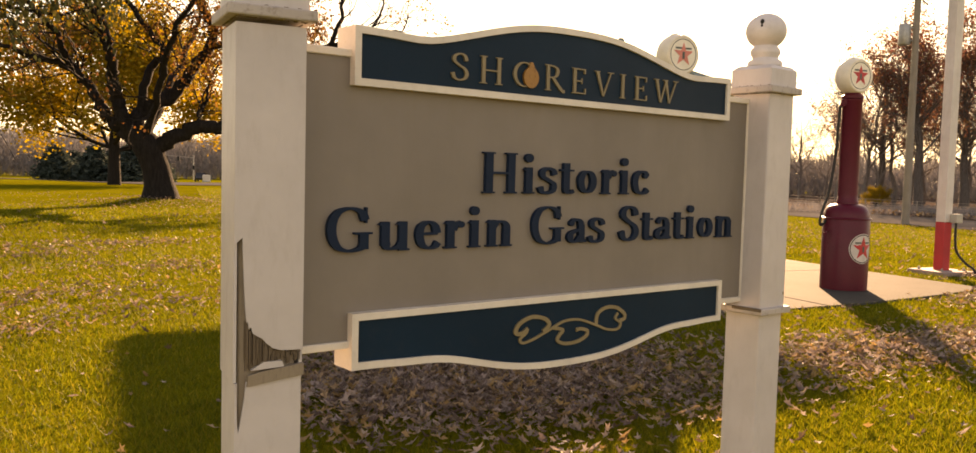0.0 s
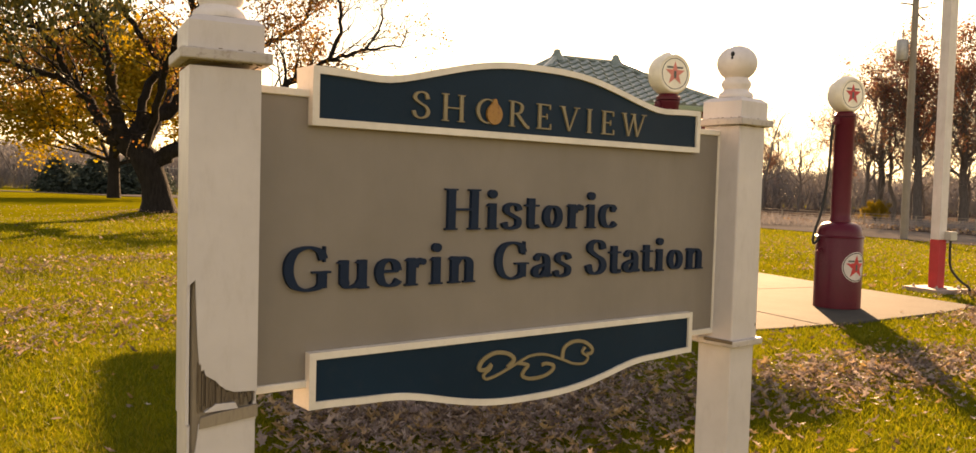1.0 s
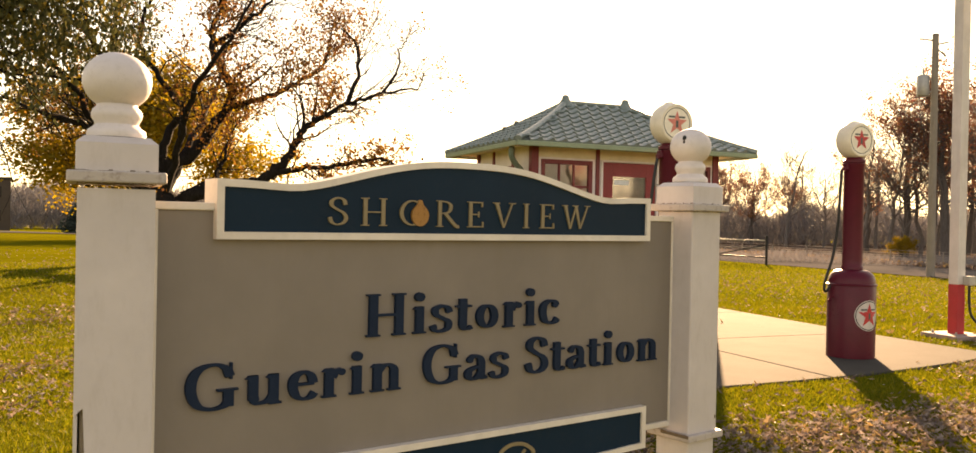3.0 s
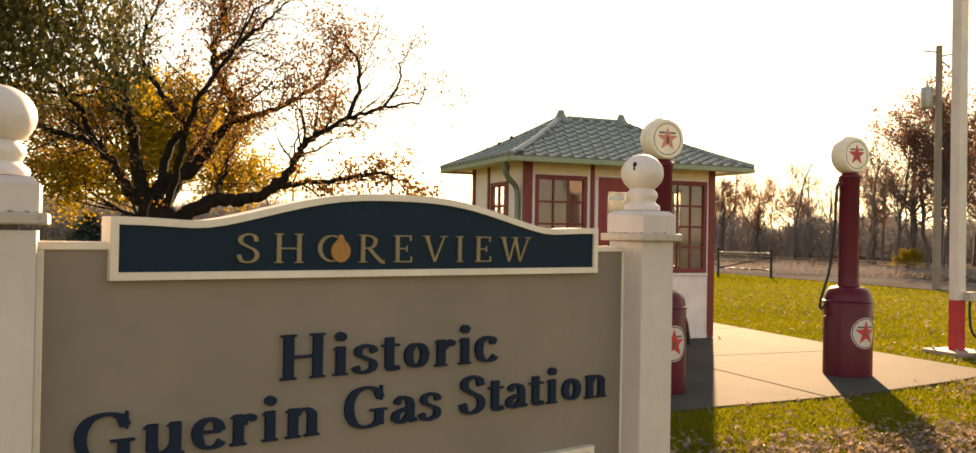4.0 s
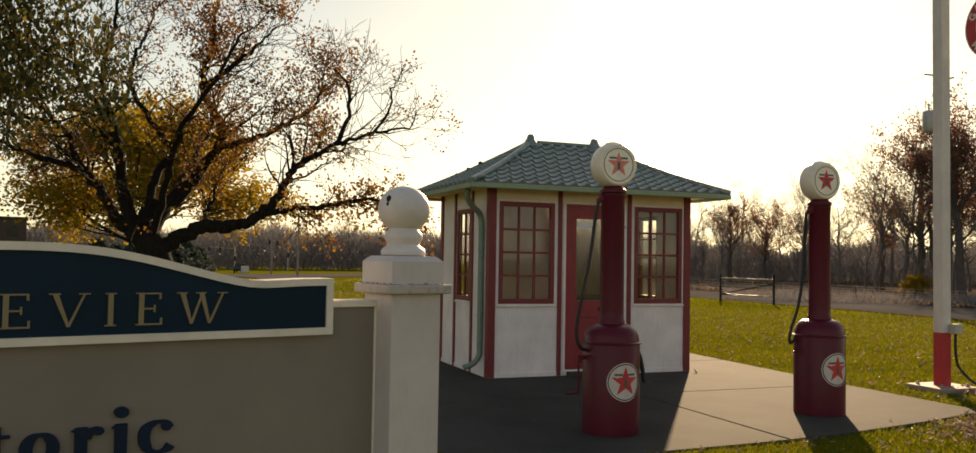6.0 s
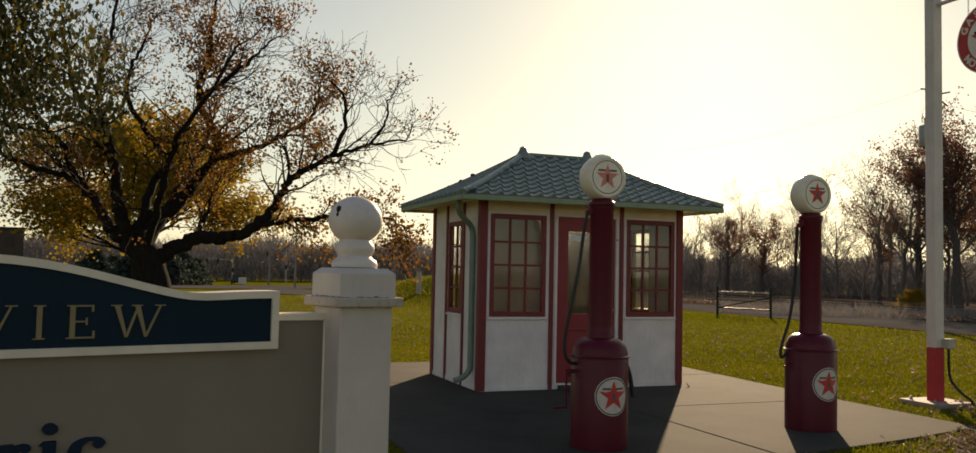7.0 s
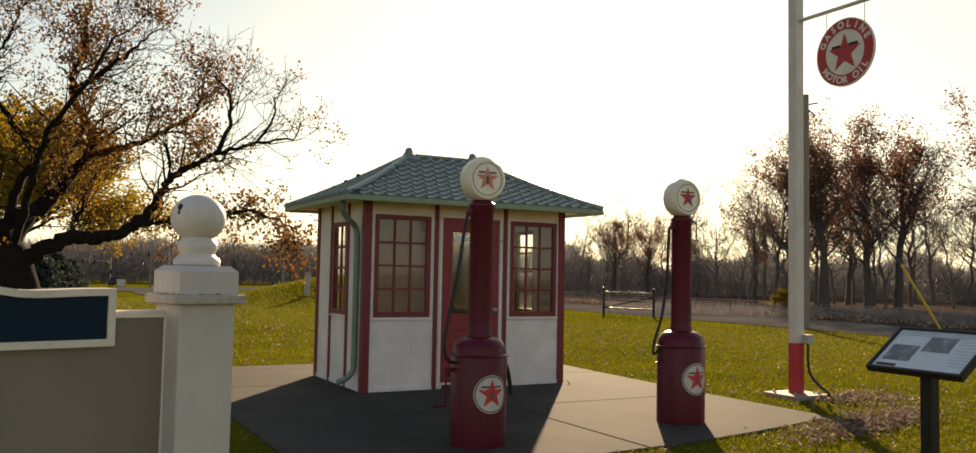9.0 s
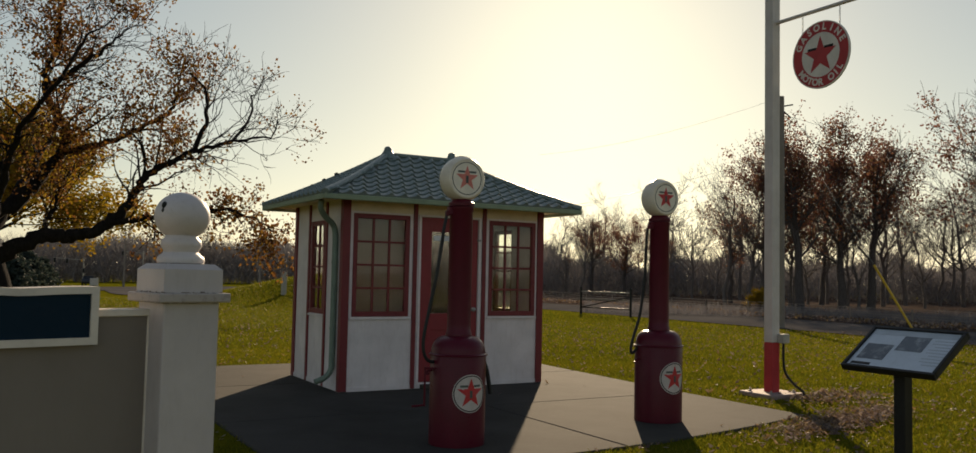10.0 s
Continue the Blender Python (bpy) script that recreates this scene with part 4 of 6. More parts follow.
lathe(bm, [(0.024, 0), (0.026, 0.01), (0.012, 0.016), (0.012, 0.035), (0.026, 0.042), (0.028, 0.055), (0.018, 0.064), (0.002, 0.066)], 16, pose(x1 - 0.07, y0, 0.98, 90))
part("door_knob", bm, M_STEEL, door, "dull metal knob", True)
bm = bmesh.new()
box(bm, (x1 - 0.03, -0.02, 1.86), (x1 + 0.03, -0.012, 1.885), 0.002)
part("hinge", bm, M_STEEL, door)
bm = bmesh.new()
box(bm, (x0 + 0.02, -0.10, 0.002), (x1 - 0.02, -0.013, 0.052), 0.004)
part("door_sill", bm, M_CONCRETE, hut, "grey threshold")

# roof: hipped, with a slight upward flare at the eaves
OV, ZE, ZR = 0.382, 2.338, 3.02
RU0, RU1, RV = 0.93, HW - 0.93, HD / 2
HALF = RV + OV


def roof_z(s):
    """Height at share s of the way from eave to ridge."""
    return ZE + (ZR - ZE) * (0.80 * s + 0.20 * s * s)


def roof_point(side, a, s):
    """a: -1..1 along the eave, s: 0 eave .. 1 ridge, on side F, B, L or R."""
    if side in "FB":
        u0, u1 = -OV + (RU0 + OV) * s, HW + OV - (HW + OV - RU1) * s
        v = -OV + HALF * s
        u = (u0 + u1) / 2 + (u1 - u0) / 2 * a
        return Vector((u, v if side == "F" else HD - v, roof_z(s)))
    v0, v1 = -OV + HALF * s, HD + OV - HALF * s
    u = -OV + (RU0 + OV) * s
    v = (v0 + v1) / 2 + (v1 - v0) / 2 * a
    return Vector((u if side == "L" else HW - u, v, roof_z(s)))


bm = bmesh.new()
for side in "FBLR":
    n = 8
    grid = [[bm.verts.new(roof_point(side, a, s) - Vector((0, 0, 0.022))) for a in (-1, -0.5, 0, 0.5, 1)] for s in np.linspace(0, 1, n + 1)]
    for p, q in zip(grid, grid[1:]):
        for c in range(4):
            vs = [p[c], p[c + 1], q[c + 1], q[c]]
            if len({tuple(round(x, 5) for x in v.co) for v in vs}) == 4:
                bm.faces.new(vs)
            elif len({tuple(round(x, 5) for x in v.co) for v in vs}) == 3:
                bm.faces.new(vs[:3])
bmesh.ops.remove_doubles(bm, verts=bm.verts[:], dist=1e-4)
roof = part("roof", bm, M_ROOF, hut, "green metal roof of overlapping shingles")
bm = bmesh.new()
eo, fh = OV + 0.012, 0.075
for a, b in (((-eo, -eo, ZE - fh), (HW + eo, -OV + 0.015, ZE - 0.01)), ((-eo, HD + OV - 0.015, ZE - fh), (HW + eo, HD + eo, ZE - 0.01)), ((-eo, -OV + 0.016, ZE - fh), (-OV + 0.015, HD + OV - 0.016, ZE - 0.01)), ((HW + OV - 0.015, -OV + 0.016, ZE - fh), (HW + eo, HD + OV - 0.016, ZE - 0.01))):
    box(bm, a, b, 0.012, 2)
part("gutter", bm, M_FASCIA, hut, "pale green gutter along the eaves")
bm = bmesh.new()
for a, b in (((-OV, -OV, ZT - 0.018), (HW + OV, 0.0, ZT - 0.006)), ((-OV, HD, ZT - 0.018), (HW + OV, HD + OV, ZT - 0.006)), ((-OV, 0.0, ZT - 0.018), (0.0, HD, ZT - 0.006)), ((HW, 0.0, ZT - 0.018), (HW + OV, HD, ZT - 0.006))):
    box(bm, a, b)
part("soffit", bm, M_CREAM, hut, "cream soffit boards")
bm = bmesh.new()
tube(bm, [(RU0 - 0.02, RV, ZR + 0.008), (RU1 + 0.02, RV, ZR + 0.008)], 0.032, 10, 1)
for c, e in (((RU0, RV), (-OV, -OV)), ((RU0, RV), (-OV, HD + OV)), ((RU1, RV), (HW + OV, -OV)), ((RU1, RV), (HW + OV, HD + OV))):
    pts = []
    for s in np.linspace(1, 0.0, 9):
        pts.append((e[0] + (c[0] - e[0]) * s, e[1] + (c[1] - e[1]) * s, roof_z(s) + 0.006))
    tube(bm, pts, 0.042, 10, 2)
part("ridge_roll", bm, M_ROOF, hut, "green rolled hip and ridge caps")
for u in (RU0, RU1):
    bm = bmesh.new()
    lathe(bm, [(0.135, -0.06), (0.110, -0.02), (0.082, 0.02), (0.062, 0.05), (0.052, 0.075), (0.048, 0.095), (0.034, 0.112), (0.002, 0.120)], 16, Matrix.Translation((u, RV, ZR)))
    part("ridge_finial", bm, M_ROOF, hut, "green ridge-end knob", True)


def shingle_shape(w, l):
    """One pressed metal tile: a hollow pan, a high roll that bends over to the next row, and a lip."""
    prof = [(-0.5, 0.004), (-0.34, -0.002), (-0.12, 0.000), (0.06, 0.012), (0.17, 0.030), (0.28, 0.038), (0.39, 0.030), (0.5, 0.006)]
    verts, faces, n = [], [], len(prof)
    for y, lift, skew, k in ((0.0, -0.004, 0.0, 0.0), (0.0, 0.016, 0.0, 1.0), (0.12, 0.020, 0.01, 1.0), (0.55, 0.010, 0.10, 0.9), (1.08, -0.004, 0.30, 0.75)):
        verts += [(x * w + skew * w, y * l, z * k + lift) for x, z in prof]
    for r in range(4):
        faces += [(r * n + c, r * n + c + 1, (r + 1) * n + c + 1, (r + 1) * n + c) for c in range(n - 1)]
    return verts, faces


ROWS_T, TW = 9, 0.172
tile_v, tile_f = shingle_shape(TW, 1.52 / ROWS_T)
tile_me = raw_mesh("roof_tile", tile_v, tile_f, M_ROOF)
tile_me.polygons.foreach_set("use_smooth", [True] * len(tile_me.polygons))
tile_me.set_sharp_from_angle(angle=radians(50))
rest_v, rest_f = [], []
for side in "FBLR":
    for r in range(ROWS_T):
        s = r / ROWS_T
        p0, p1 = roof_point(side, -1, s), roof_point(side, 1, s)
        run = (p1 - p0).length
        up = (roof_point(side, 0, s + 0.1) - roof_point(side, 0, s)).normalized()
        al = (p1 - p0).normalized() * (1 if side in "FR" else -1)
        nn = al.cross(up)
        if nn.z < 0:
            al, nn = -al, -nn
        n = int(run / TW) + 2
        for c in range(-n, n):
            a = TW * (c + 0.30 * r)
            if abs(a) > run / 2 - 0.60 * TW:
                continue
            pos = (p0 + p1) / 2 + al * a
            m = Matrix(((al.x, up.x, nn.x, pos.x), (al.y, up.y, nn.y, pos.y), (al.z, up.z, nn.z, pos.z - 0.010), (0, 0, 0, 1)))
            if side in "FL":
                ob = new("roof_tile", tile_me)
                ob.parent = roof
                ob.matrix_local = m
            else:
                rest_f += [tuple(k + len(rest_v) for k in f) for f in tile_f]
                rest_v += [tuple(m @ Vector(v)) for v in tile_v]
far_tiles = new("roof_tiles", raw_mesh("roof_tiles", rest_v, rest_f, M_ROOF))
far_tiles.parent = roof
tagged(far_tiles, kind="stuff")

bm = bmesh.new()
tube(bm, [(-0.30, -0.02, 2.275), (-0.29, 0.02, 2.17), (-0.20, 0.10, 2.08), (-0.085, 0.17, 2.00), (-0.045, 0.185, 1.88), (-0.042, 0.185, 1.6), (-0.042, 0.185, 0.9), (-0.042, 0.185, 0.40), (-0.05, 0.185, 0.25), (-0.12, 0.19, 0.16), (-0.24, 0.2, 0.11)], 0.036, 12, 6)
pipe = part("downpipe", bm, M_PIPE, hut, "green downpipe with a bent foot", True)
for z in (0.75, 1.55):
    bm = bmesh.new()
    lathe(bm, [(0.041, -0.012), (0.041, 0.012)], 12, Matrix.Translation((-0.042, 0.185, z)))
    part("bracket", bm, M_PIPE, pipe)


# ---- pumps ----
def star_poly(r, inner=0.40, rot=0.0):
    out = []
    for k in range(10):
        a = math.pi / 2 + rot + k * math.pi / 5
        q = r if k % 2 == 0 else r * inner
        out.append((q * math.cos(a), q * math.sin(a)))
    return out


def disc_poly(r, n=32):
    return [(r * math.cos(a), r * math.sin(a)) for a in np.linspace(0, 2 * math.pi, n + 1)[:-1]]


def fan_solid(poly, d0, d1, rings=(1 / 3, 2 / 3, 1.0)):
    """Star-shaped outline as a thin solid whose faces fan out from its middle."""
    bm = bmesh.new()
    n = len(poly)
    cx, cz = sum(p[0] for p in poly) / n, sum(p[1] for p in poly) / n
    last = []
    for d in (d0, d1):
        prev = bm.verts.new((cx, d, cz))
        for k, f in enumerate(rings):
            cur = [bm.verts.new((cx + (x - cx) * f, d, cz + (z - cz) * f)) for x, z in poly]
            for i in range(n):
                j = (i + 1) % n
                bm.faces.new((prev, cur[i], cur[j]) if k == 0 else (prev[i], prev[j], cur[j], cur[i]))
            prev = cur
        last.append(prev)
    for i in range(n):
        j = (i + 1) % n
        bm.faces.new((last[0][i], last[0][j], last[1][j], last[1][i]))
    return bm


def flat_shape(poly, d0, d1, m):
    bm = fan_solid(poly, d0, d1, (1.0,))
    bmesh.ops.transform(bm, matrix=m, verts=bm.verts[:])
    return bm


def curved_shape(poly, rad, lift, zc):
    """A thin decal laid on a cylinder that faces -y."""
    bm = fan_solid(poly, 0, 0.0015, (0.25, 0.5, 0.75, 1.0))
    for v in bm.verts:
        r = rad + lift + (0.0015 if v.co.y < 0.0007 else 0)
        a = v.co.x / rad
        v.co = Vector((r * math.sin(a), -r * math.cos(a), v.co.z + zc))
    return bm


def ring_bm(r0, r1, d0, d1, m=None, n=40):
    bm = bmesh.new()
    band(bm, disc_poly(r1, n), disc_poly(r0, n), d0, d1)
    if m is not None:
        bmesh.ops.transform(bm, matrix=m, verts=bm.verts[:])
    return bm


def emblem(parent, d, m, rad, star_mat, facing=-1):
    """Round emblem: white face, dark ring, star and plain dark bars where wording stood."""
    y = lambda k: d + facing * k
    lay = lambda poly, k, mat, nm, lb: part(nm, flat_shape(poly, min(y(k), y(k - 0.0012)), max(y(k), y(k - 0.0012)), m), mat, parent, lb)
    lay(disc_poly(rad), 0.0012, M_FACE, "emblem_face", "off-white round face")
    bm = ring_bm(rad * 0.90, rad * 0.94, min(y(0.0026), y(0.0012)), max(y(0.0026), y(0.0012)), m)
    part("emblem_ring", bm, M_BLACK, parent)
    lay(star_poly(rad * 0.74), 0.0046, star_mat, "star", "red five-pointed star")
    for x0, x1 in ((-0.58, -0.13), (0.13, 0.58)):
        lay([(rad * x0, rad * 0.32), (rad * x1, rad * 0.32), (rad * x1, rad * 0.43), (rad * x0, rad * 0.43)], 0.0032, M_SLATE, "dark_bar", "plain dark bar")
    lay([(-rad * 0.085, -rad * 0.26), (rad * 0.085, -rad * 0.26), (rad * 0.085, rad * 0.16), (-rad * 0.085, rad * 0.16)], 0.0060, M_SLATE, "dark_bar", "plain dark bar")


def build_pump(x, y, hose_out, nozzle, fade, label):
    pump = thing("gasoline_pump", pose(x, y, 0.002, 0, 0, HUT_YAW), label, "fuel pump", "gasoline pumps")
    R = 0.238
    bm = bmesh.new()
    lathe(bm, [(R, 0.0), (R, 0.74), (R - 0.002, 0.745)], 48)
    part("base", bm, M_PUMP, pump, "dark red steel drum base", True)
    bm = bmesh.new()
    dome = [(R + 0.012, 0.742), (R + 0.013, 0.752), (R + 0.004, 0.757), (R - 0.004, 0.762)] + [(0.10 + (R - 0.106) * math.cos(a) ** 0.8, 0.762 + 0.140 * math.sin(a)) for a in np.linspace(0.12, 1.45, 10)] + [(0.106, 0.905)]
    lathe(bm, dome, 48)
    part("dome", bm, M_PUMP, pump, "dark red domed shoulder with a seam", True)
    bm = bmesh.new()
    lathe(bm, [(0.110, 0.903), (0.110, 0.93), (0.104, 0.94), (0.101, 1.0), (0.099, 1.96), (0.104, 1.97), (0.106, 2.0), (0.100, 2.005)], 36)
    part("column", bm, M_PUMPCOL, pump, "dark red round column", True)
    bm = bmesh.new()
    lathe(bm, [(0.100, 2.004), (0.112, 2.01), (0.113, 2.035), (0.10, 2.045), (0.085, 2.055), (0.08, 2.07)], 32)
    part("collar", bm, M_PUMPCOL, pump, "", True)
    # globe: drum with rolled rims, standing on edge
    G = pose(0, 0, 2.243)
    bm = bmesh.new()
    prof = [(0.150, -0.088), (0.158, -0.094), (0.170, -0.090), (0.183, -0.070), (0.192, -0.035), (0.195, 0.0), (0.192, 0.035), (0.183, 0.070), (0.170, 0.090), (0.158, 0.094), (0.150, 0.088)]
    lathe(bm, prof, 48, G @ pose(0, 0, 0, 90))
    globe = part("globe", bm, M_GLOBE, pump, "off-white round globe", True)
    bm = bmesh.new()
    for k in range(5):
        a = math.pi / 2 + (k - 2) * 0.16
        box(bm, (-0.012, -0.02, 0.0), (0.012, 0.02, 0.008), 0.003, 1, G @ Matrix.Translation((0.193 * math.cos(a), 0, 0.193 * math.sin(a))) @ pose(0, 0, 0, 0, -(math.degrees(a) - 90), 0))
    part("vent_cap", bm, M_GLOBE, globe)
    emblem(globe, -0.088, G, 0.150, M_STARFADE if fade else M_STAR, -1)
    emblem(globe, 0.088, G @ pose(0, 0, 0, 0, 0, 0), 0.150, M_STAR, 1)
    # decal on the drum
    zc, dr = 0.443, 0.157
    for poly, lift, mat, nm, lb in ((disc_poly(dr, 40), 0.0005, M_DECAL, "decal", "round white decal"), (star_poly(dr * 0.80), 0.0045, M_STAR, "star", "red five-pointed star"), ([(-0.094, 0.052), (-0.025, 0.052), (-0.025, 0.070), (-0.094, 0.070)], 0.0025, M_SLATE, "dark_bar", "plain dark bar"), ([(0.025, 0.052), (0.094, 0.052), (0.094, 0.070), (0.025, 0.070)], 0.0025, M_SLATE, "dark_bar", "plain dark bar"), ([(-0.012, -0.036), (0.012, -0.036), (0.012, 0.026), (-0.012, 0.026)], 0.006, M_SLATE, "dark_bar", "plain dark bar")):
        part(nm, curved_shape(poly, R, lift, zc), mat, pump, lb)
    bm = bmesh.new()
    band(bm, disc_poly(dr * 0.95, 40), disc_poly(dr * 0.895, 40), 0, 0.0015)
    for v in bm.verts:
        r = R + 0.0022 + (0.0015 if v.co.y < 0.0007 else 0)
        a = v.co.x / R
        v.co = Vector((r * math.sin(a), -r * math.cos(a), v.co.z + zc))
    part("decal_ring", bm, M_BLACK, pump)
    # hose
    bm = bmesh.new()
    box(bm, (-0.13, -0.03, 1.93), (-0.09, 0.03, 2.0), 0.008, 2)
    box(bm, (-0.15, -0.02, 1.92), (-0.12, 0.02, 1.965), 0.006, 2)
    part("hose_bracket", bm, M_PUMPCOL, pump)
    bm = bmesh.new()
    tube(bm, hose_out, 0.0145, 10, 8)
    part("hose", bm, M_RUBBER, pump, "black rubber hose", True)
    bm = bmesh.new()
    tube(bm, [(-R - 0.005, 0, 0.62), (-R - 0.05, 0, 0.615), (-R - 0.055, 0, 0.60)], 0.009, 8, 3)
    lathe(bm, [(0.02, 0), (0.022, 0.008), (0.02, 0.016)], 12, Matrix.Translation((-R - 0.055, 0, 0.585)))
    part("valve", bm, M_PUMPCOL, pump)
    if nozzle:
        bm = bmesh.new()
        tube(bm, [(R + 0.01, -0.02, 0.66), (R + 0.035, -0.02, 0.60), (R + 0.06, -0.02, 0.48), (R + 0.075, -0.02, 0.40)], 0.019, 10, 5)
        box(bm, (R - 0.004, -0.04, 0.64), (R + 0.02, 0.0, 0.68), 0.004)
        part("nozzle", bm, M_RUBBER, pump, "black hose nozzle", True)
        bm = bmesh.new()
        tube(bm, [(-R, -0.05, 0.64), (-R - 0.09, -0.06, 0.645), (-R - 0.10, -0.06, 0.63), (-R - 0.10, -0.06, 0.36), (-R - 0.11, -0.06, 0.345), (-R - 0.22, -0.08, 0.345)], 0.009, 8, 3)
        part("crank_handle", bm, M_PUMPCOL, pump, "dark red crank rod")
    return pump


build_pump(6.305, 4.985, [(-0.135, 0.0, 1.94), (-0.17, -0.01, 1.80), (-0.225, -0.02, 1.45), (-0.305, -0.03, 1.10), (-0.345, -0.03, 0.88), (-0.335, -0.03, 0.76), (-0.285, -0.02, 0.70), (-0.215, -0.01, 0.69)], True, True, "dark red gasoline pump with white globe before the hut")
build_pump(8.70, 4.553, [(-0.135, 0.03, 1.94), (-0.14, 0.04, 1.75), (-0.15, 0.05, 1.40), (-0.20, 0.06, 1.05), (-0.275, 0.07, 0.82), (-0.30, 0.07, 0.71), (-0.275, 0.07, 0.675), (-0.20, 0.05, 0.76)], False, False, "dark red gasoline pump with white globe at the slab edge")

# ---- hanging disc sign on its pole ----
pole_m = pose(11.529, 4.726, 0, 0, 0, HUT_YAW)
pole = thing("sign_pole", pole_m, "tall white square pole with a red foot and a bracket arm", "sign pole")
bm = bmesh.new()
box(bm, (-0.30, -0.27, -0.05), (0.30, 0.27, 0.035), 0.01)
part("base_plate", bm, M_WORNPLATE, pole, "worn pale base plate")
for x, y in ((-0.2, -0.17), (0.2, -0.17), (-0.2, 0.17), (0.2, 0.17)):
    bm = bmesh.new()
    lathe(bm, [(0.022, 0.03), (0.022, 0.055), (0.012, 0.056), (0.012, 0.075)], 6, Matrix.Translation((x, y, 0)))
    part("bolt", bm, M_STEEL, pole)
bm = bmesh.new()
box(bm, (-0.068, -0.068, 0.03), (0.068, 0.068, 0.655), 0.008, 2)
part("red_foot", bm, M_POLERED, pole, "faded red lower pole")
bm = bmesh.new()
box(bm, (-0.067, -0.067, 0.655), (0.067, 0.067, 5.6), 0.008, 2)
part("shaft", bm, M_POLEWHITE, pole, "white square shaft")
bm = bmesh.new()
tube(bm, [(0, -0.06, 4.735), (0, -1.35, 4.74)], 0.024, 10, 1)
part("arm", bm, M_POLEWHITE, pole, "white bracket arm")
bm = bmesh.new()
box(bm, (0.02, -0.165, 0.65), (0.14, -0.07, 0.765), 0.01, 2)
part("junction_box", bm, M_GREYBOX, pole, "grey junction box")
bm = bmesh.new()
tube(bm, [(0.08, -0.115, 0.65), (0.075, -0.12, 0.45), (0.09, -0.14, 0.28), (0.16, -0.22, 0.14), (0.22, -0.30, 0.06), (0.23, -0.33, -0.05)], 0.016, 8, 6)
part("conduit", bm, M_BLACK, pole, "dark cable conduit bent to the ground", True)
disc = thing("hanging_disc_sign", pole_m @ pose(0, -0.75, 4.178), "round red and white enamel sign hung from a bracket arm", "sign")
D = pose(0, 0, 0, 0, 0, 90)          # the disc lies in the arm's plane
DRAD = 0.40
bm = bmesh.new()
prism(bm, disc_poly(DRAD, 64), -0.010, 0.010, D)
part("plate", bm, M_DISCRED, disc, "red enamel disc")
part("rim", ring_bm(DRAD, DRAD + 0.012, -0.014, 0.014, D, 64), M_DISCWHITE, disc, "white rim")
for fsd in (-1, 1):
    lo, hi = (-0.0125, -0.0103) if fsd < 0 else (0.0103, 0.0125)
    part("white_field", flat_shape(disc_poly(DRAD * 0.68, 48), lo, hi, D), M_DISCWHITE, disc, "white centre field")
    k = 0.0020 * fsd
    part("star", flat_shape([(x, z - 0.01) for x, z in star_poly(DRAD * 0.60)], lo + 2 * k, hi + 2 * k, D), M_DISCRED, disc, "red five-pointed star")
    for x0, x1 in ((-0.185, -0.055), (0.055, 0.185)):
        part("dark_bar", flat_shape([(x0, 0.062), (x1, 0.062), (x1, 0.098), (x0, 0.098)], lo + k, hi + k, D), M_BLACK, disc, "plain dark bar")


def font_mesh(ch, size):
    cu = bpy.data.curves.new("glyph", "FONT")
    cu.body, cu.size, cu.extrude, cu.align_x, cu.align_y, cu.offset = ch, size, 0.0012, "CENTER", "CENTER", 0.004
    tmp = bpy.data.objects.new("glyph", cu)
    scene.collection.objects.link(tmp)
    bpy.context.view_layer.update()
    me = bpy.data.meshes.new_from_object(tmp.evaluated_get(bpy.context.evaluated_depsgraph_get()))
    bpy.data.objects.remove(tmp)
    return me


def ring_text(text, start, step, facing, upright_down):
    """Letters set round the disc's rim; angles in degrees, counted clockwise from the top."""
    for n, ch in enumerate(text):
        if ch == " ":
            continue
        a = radians(start + n * step)
        r = DRAD * 0.845
        x, z = r * math.sin(a), r * math.cos(a)
        me = font_mesh(ch, 0.115)
        me.materials.clear()
        me.materials.append(M_DISCWHITE)
        turn = -math.degrees(a) + (180 if upright_down else 0)
        m = Matrix.Translation((x, -0.0125, z)) @ pose(0, 0, 0, 90, 0, 0) @ pose(0, 0, 0, 0, 0, turn)
        if facing > 0:
            m = pose(0, 0, 0, 0, 0, 180) @ m
        ob = new("letter", me)
        ob.parent = disc
        ob.matrix_local = D @ m


for facing in (-1, 1):
    ring_text("GASOLINE", -66, 18.9, facing, False)
    ring_text("MOTOR OIL", 234, -13.6, facing, True)
for y in (-0.27, 0.27):
    bm = bmesh.new()
    zt = math.sqrt(DRAD ** 2 - 0.27 ** 2)
    for k in range(7):
        z0 = zt + k * (0.545 - zt - 0.01) / 7
        z1 = zt + (k + 1) * (0.545 - zt - 0.01) / 7 + 0.008
        w = 0.009
        pts = [(w, (z0 + z1) / 2), (0, z1), (-w, (z0 + z1) / 2), (0, z0)]
        line = smooth_line([(p, 0, z) for p, z in pts], 3, True)
        for a, b in zip(line, line[1:] + line[:1]):
            q = pose(0, y, 0, 0, 0, 90 * (k % 2))
            tube(bm, [q @ a, q @ b], 0.0026, 5, 1)
    part("chain", bm, M_STEEL, disc, "short steel chain")

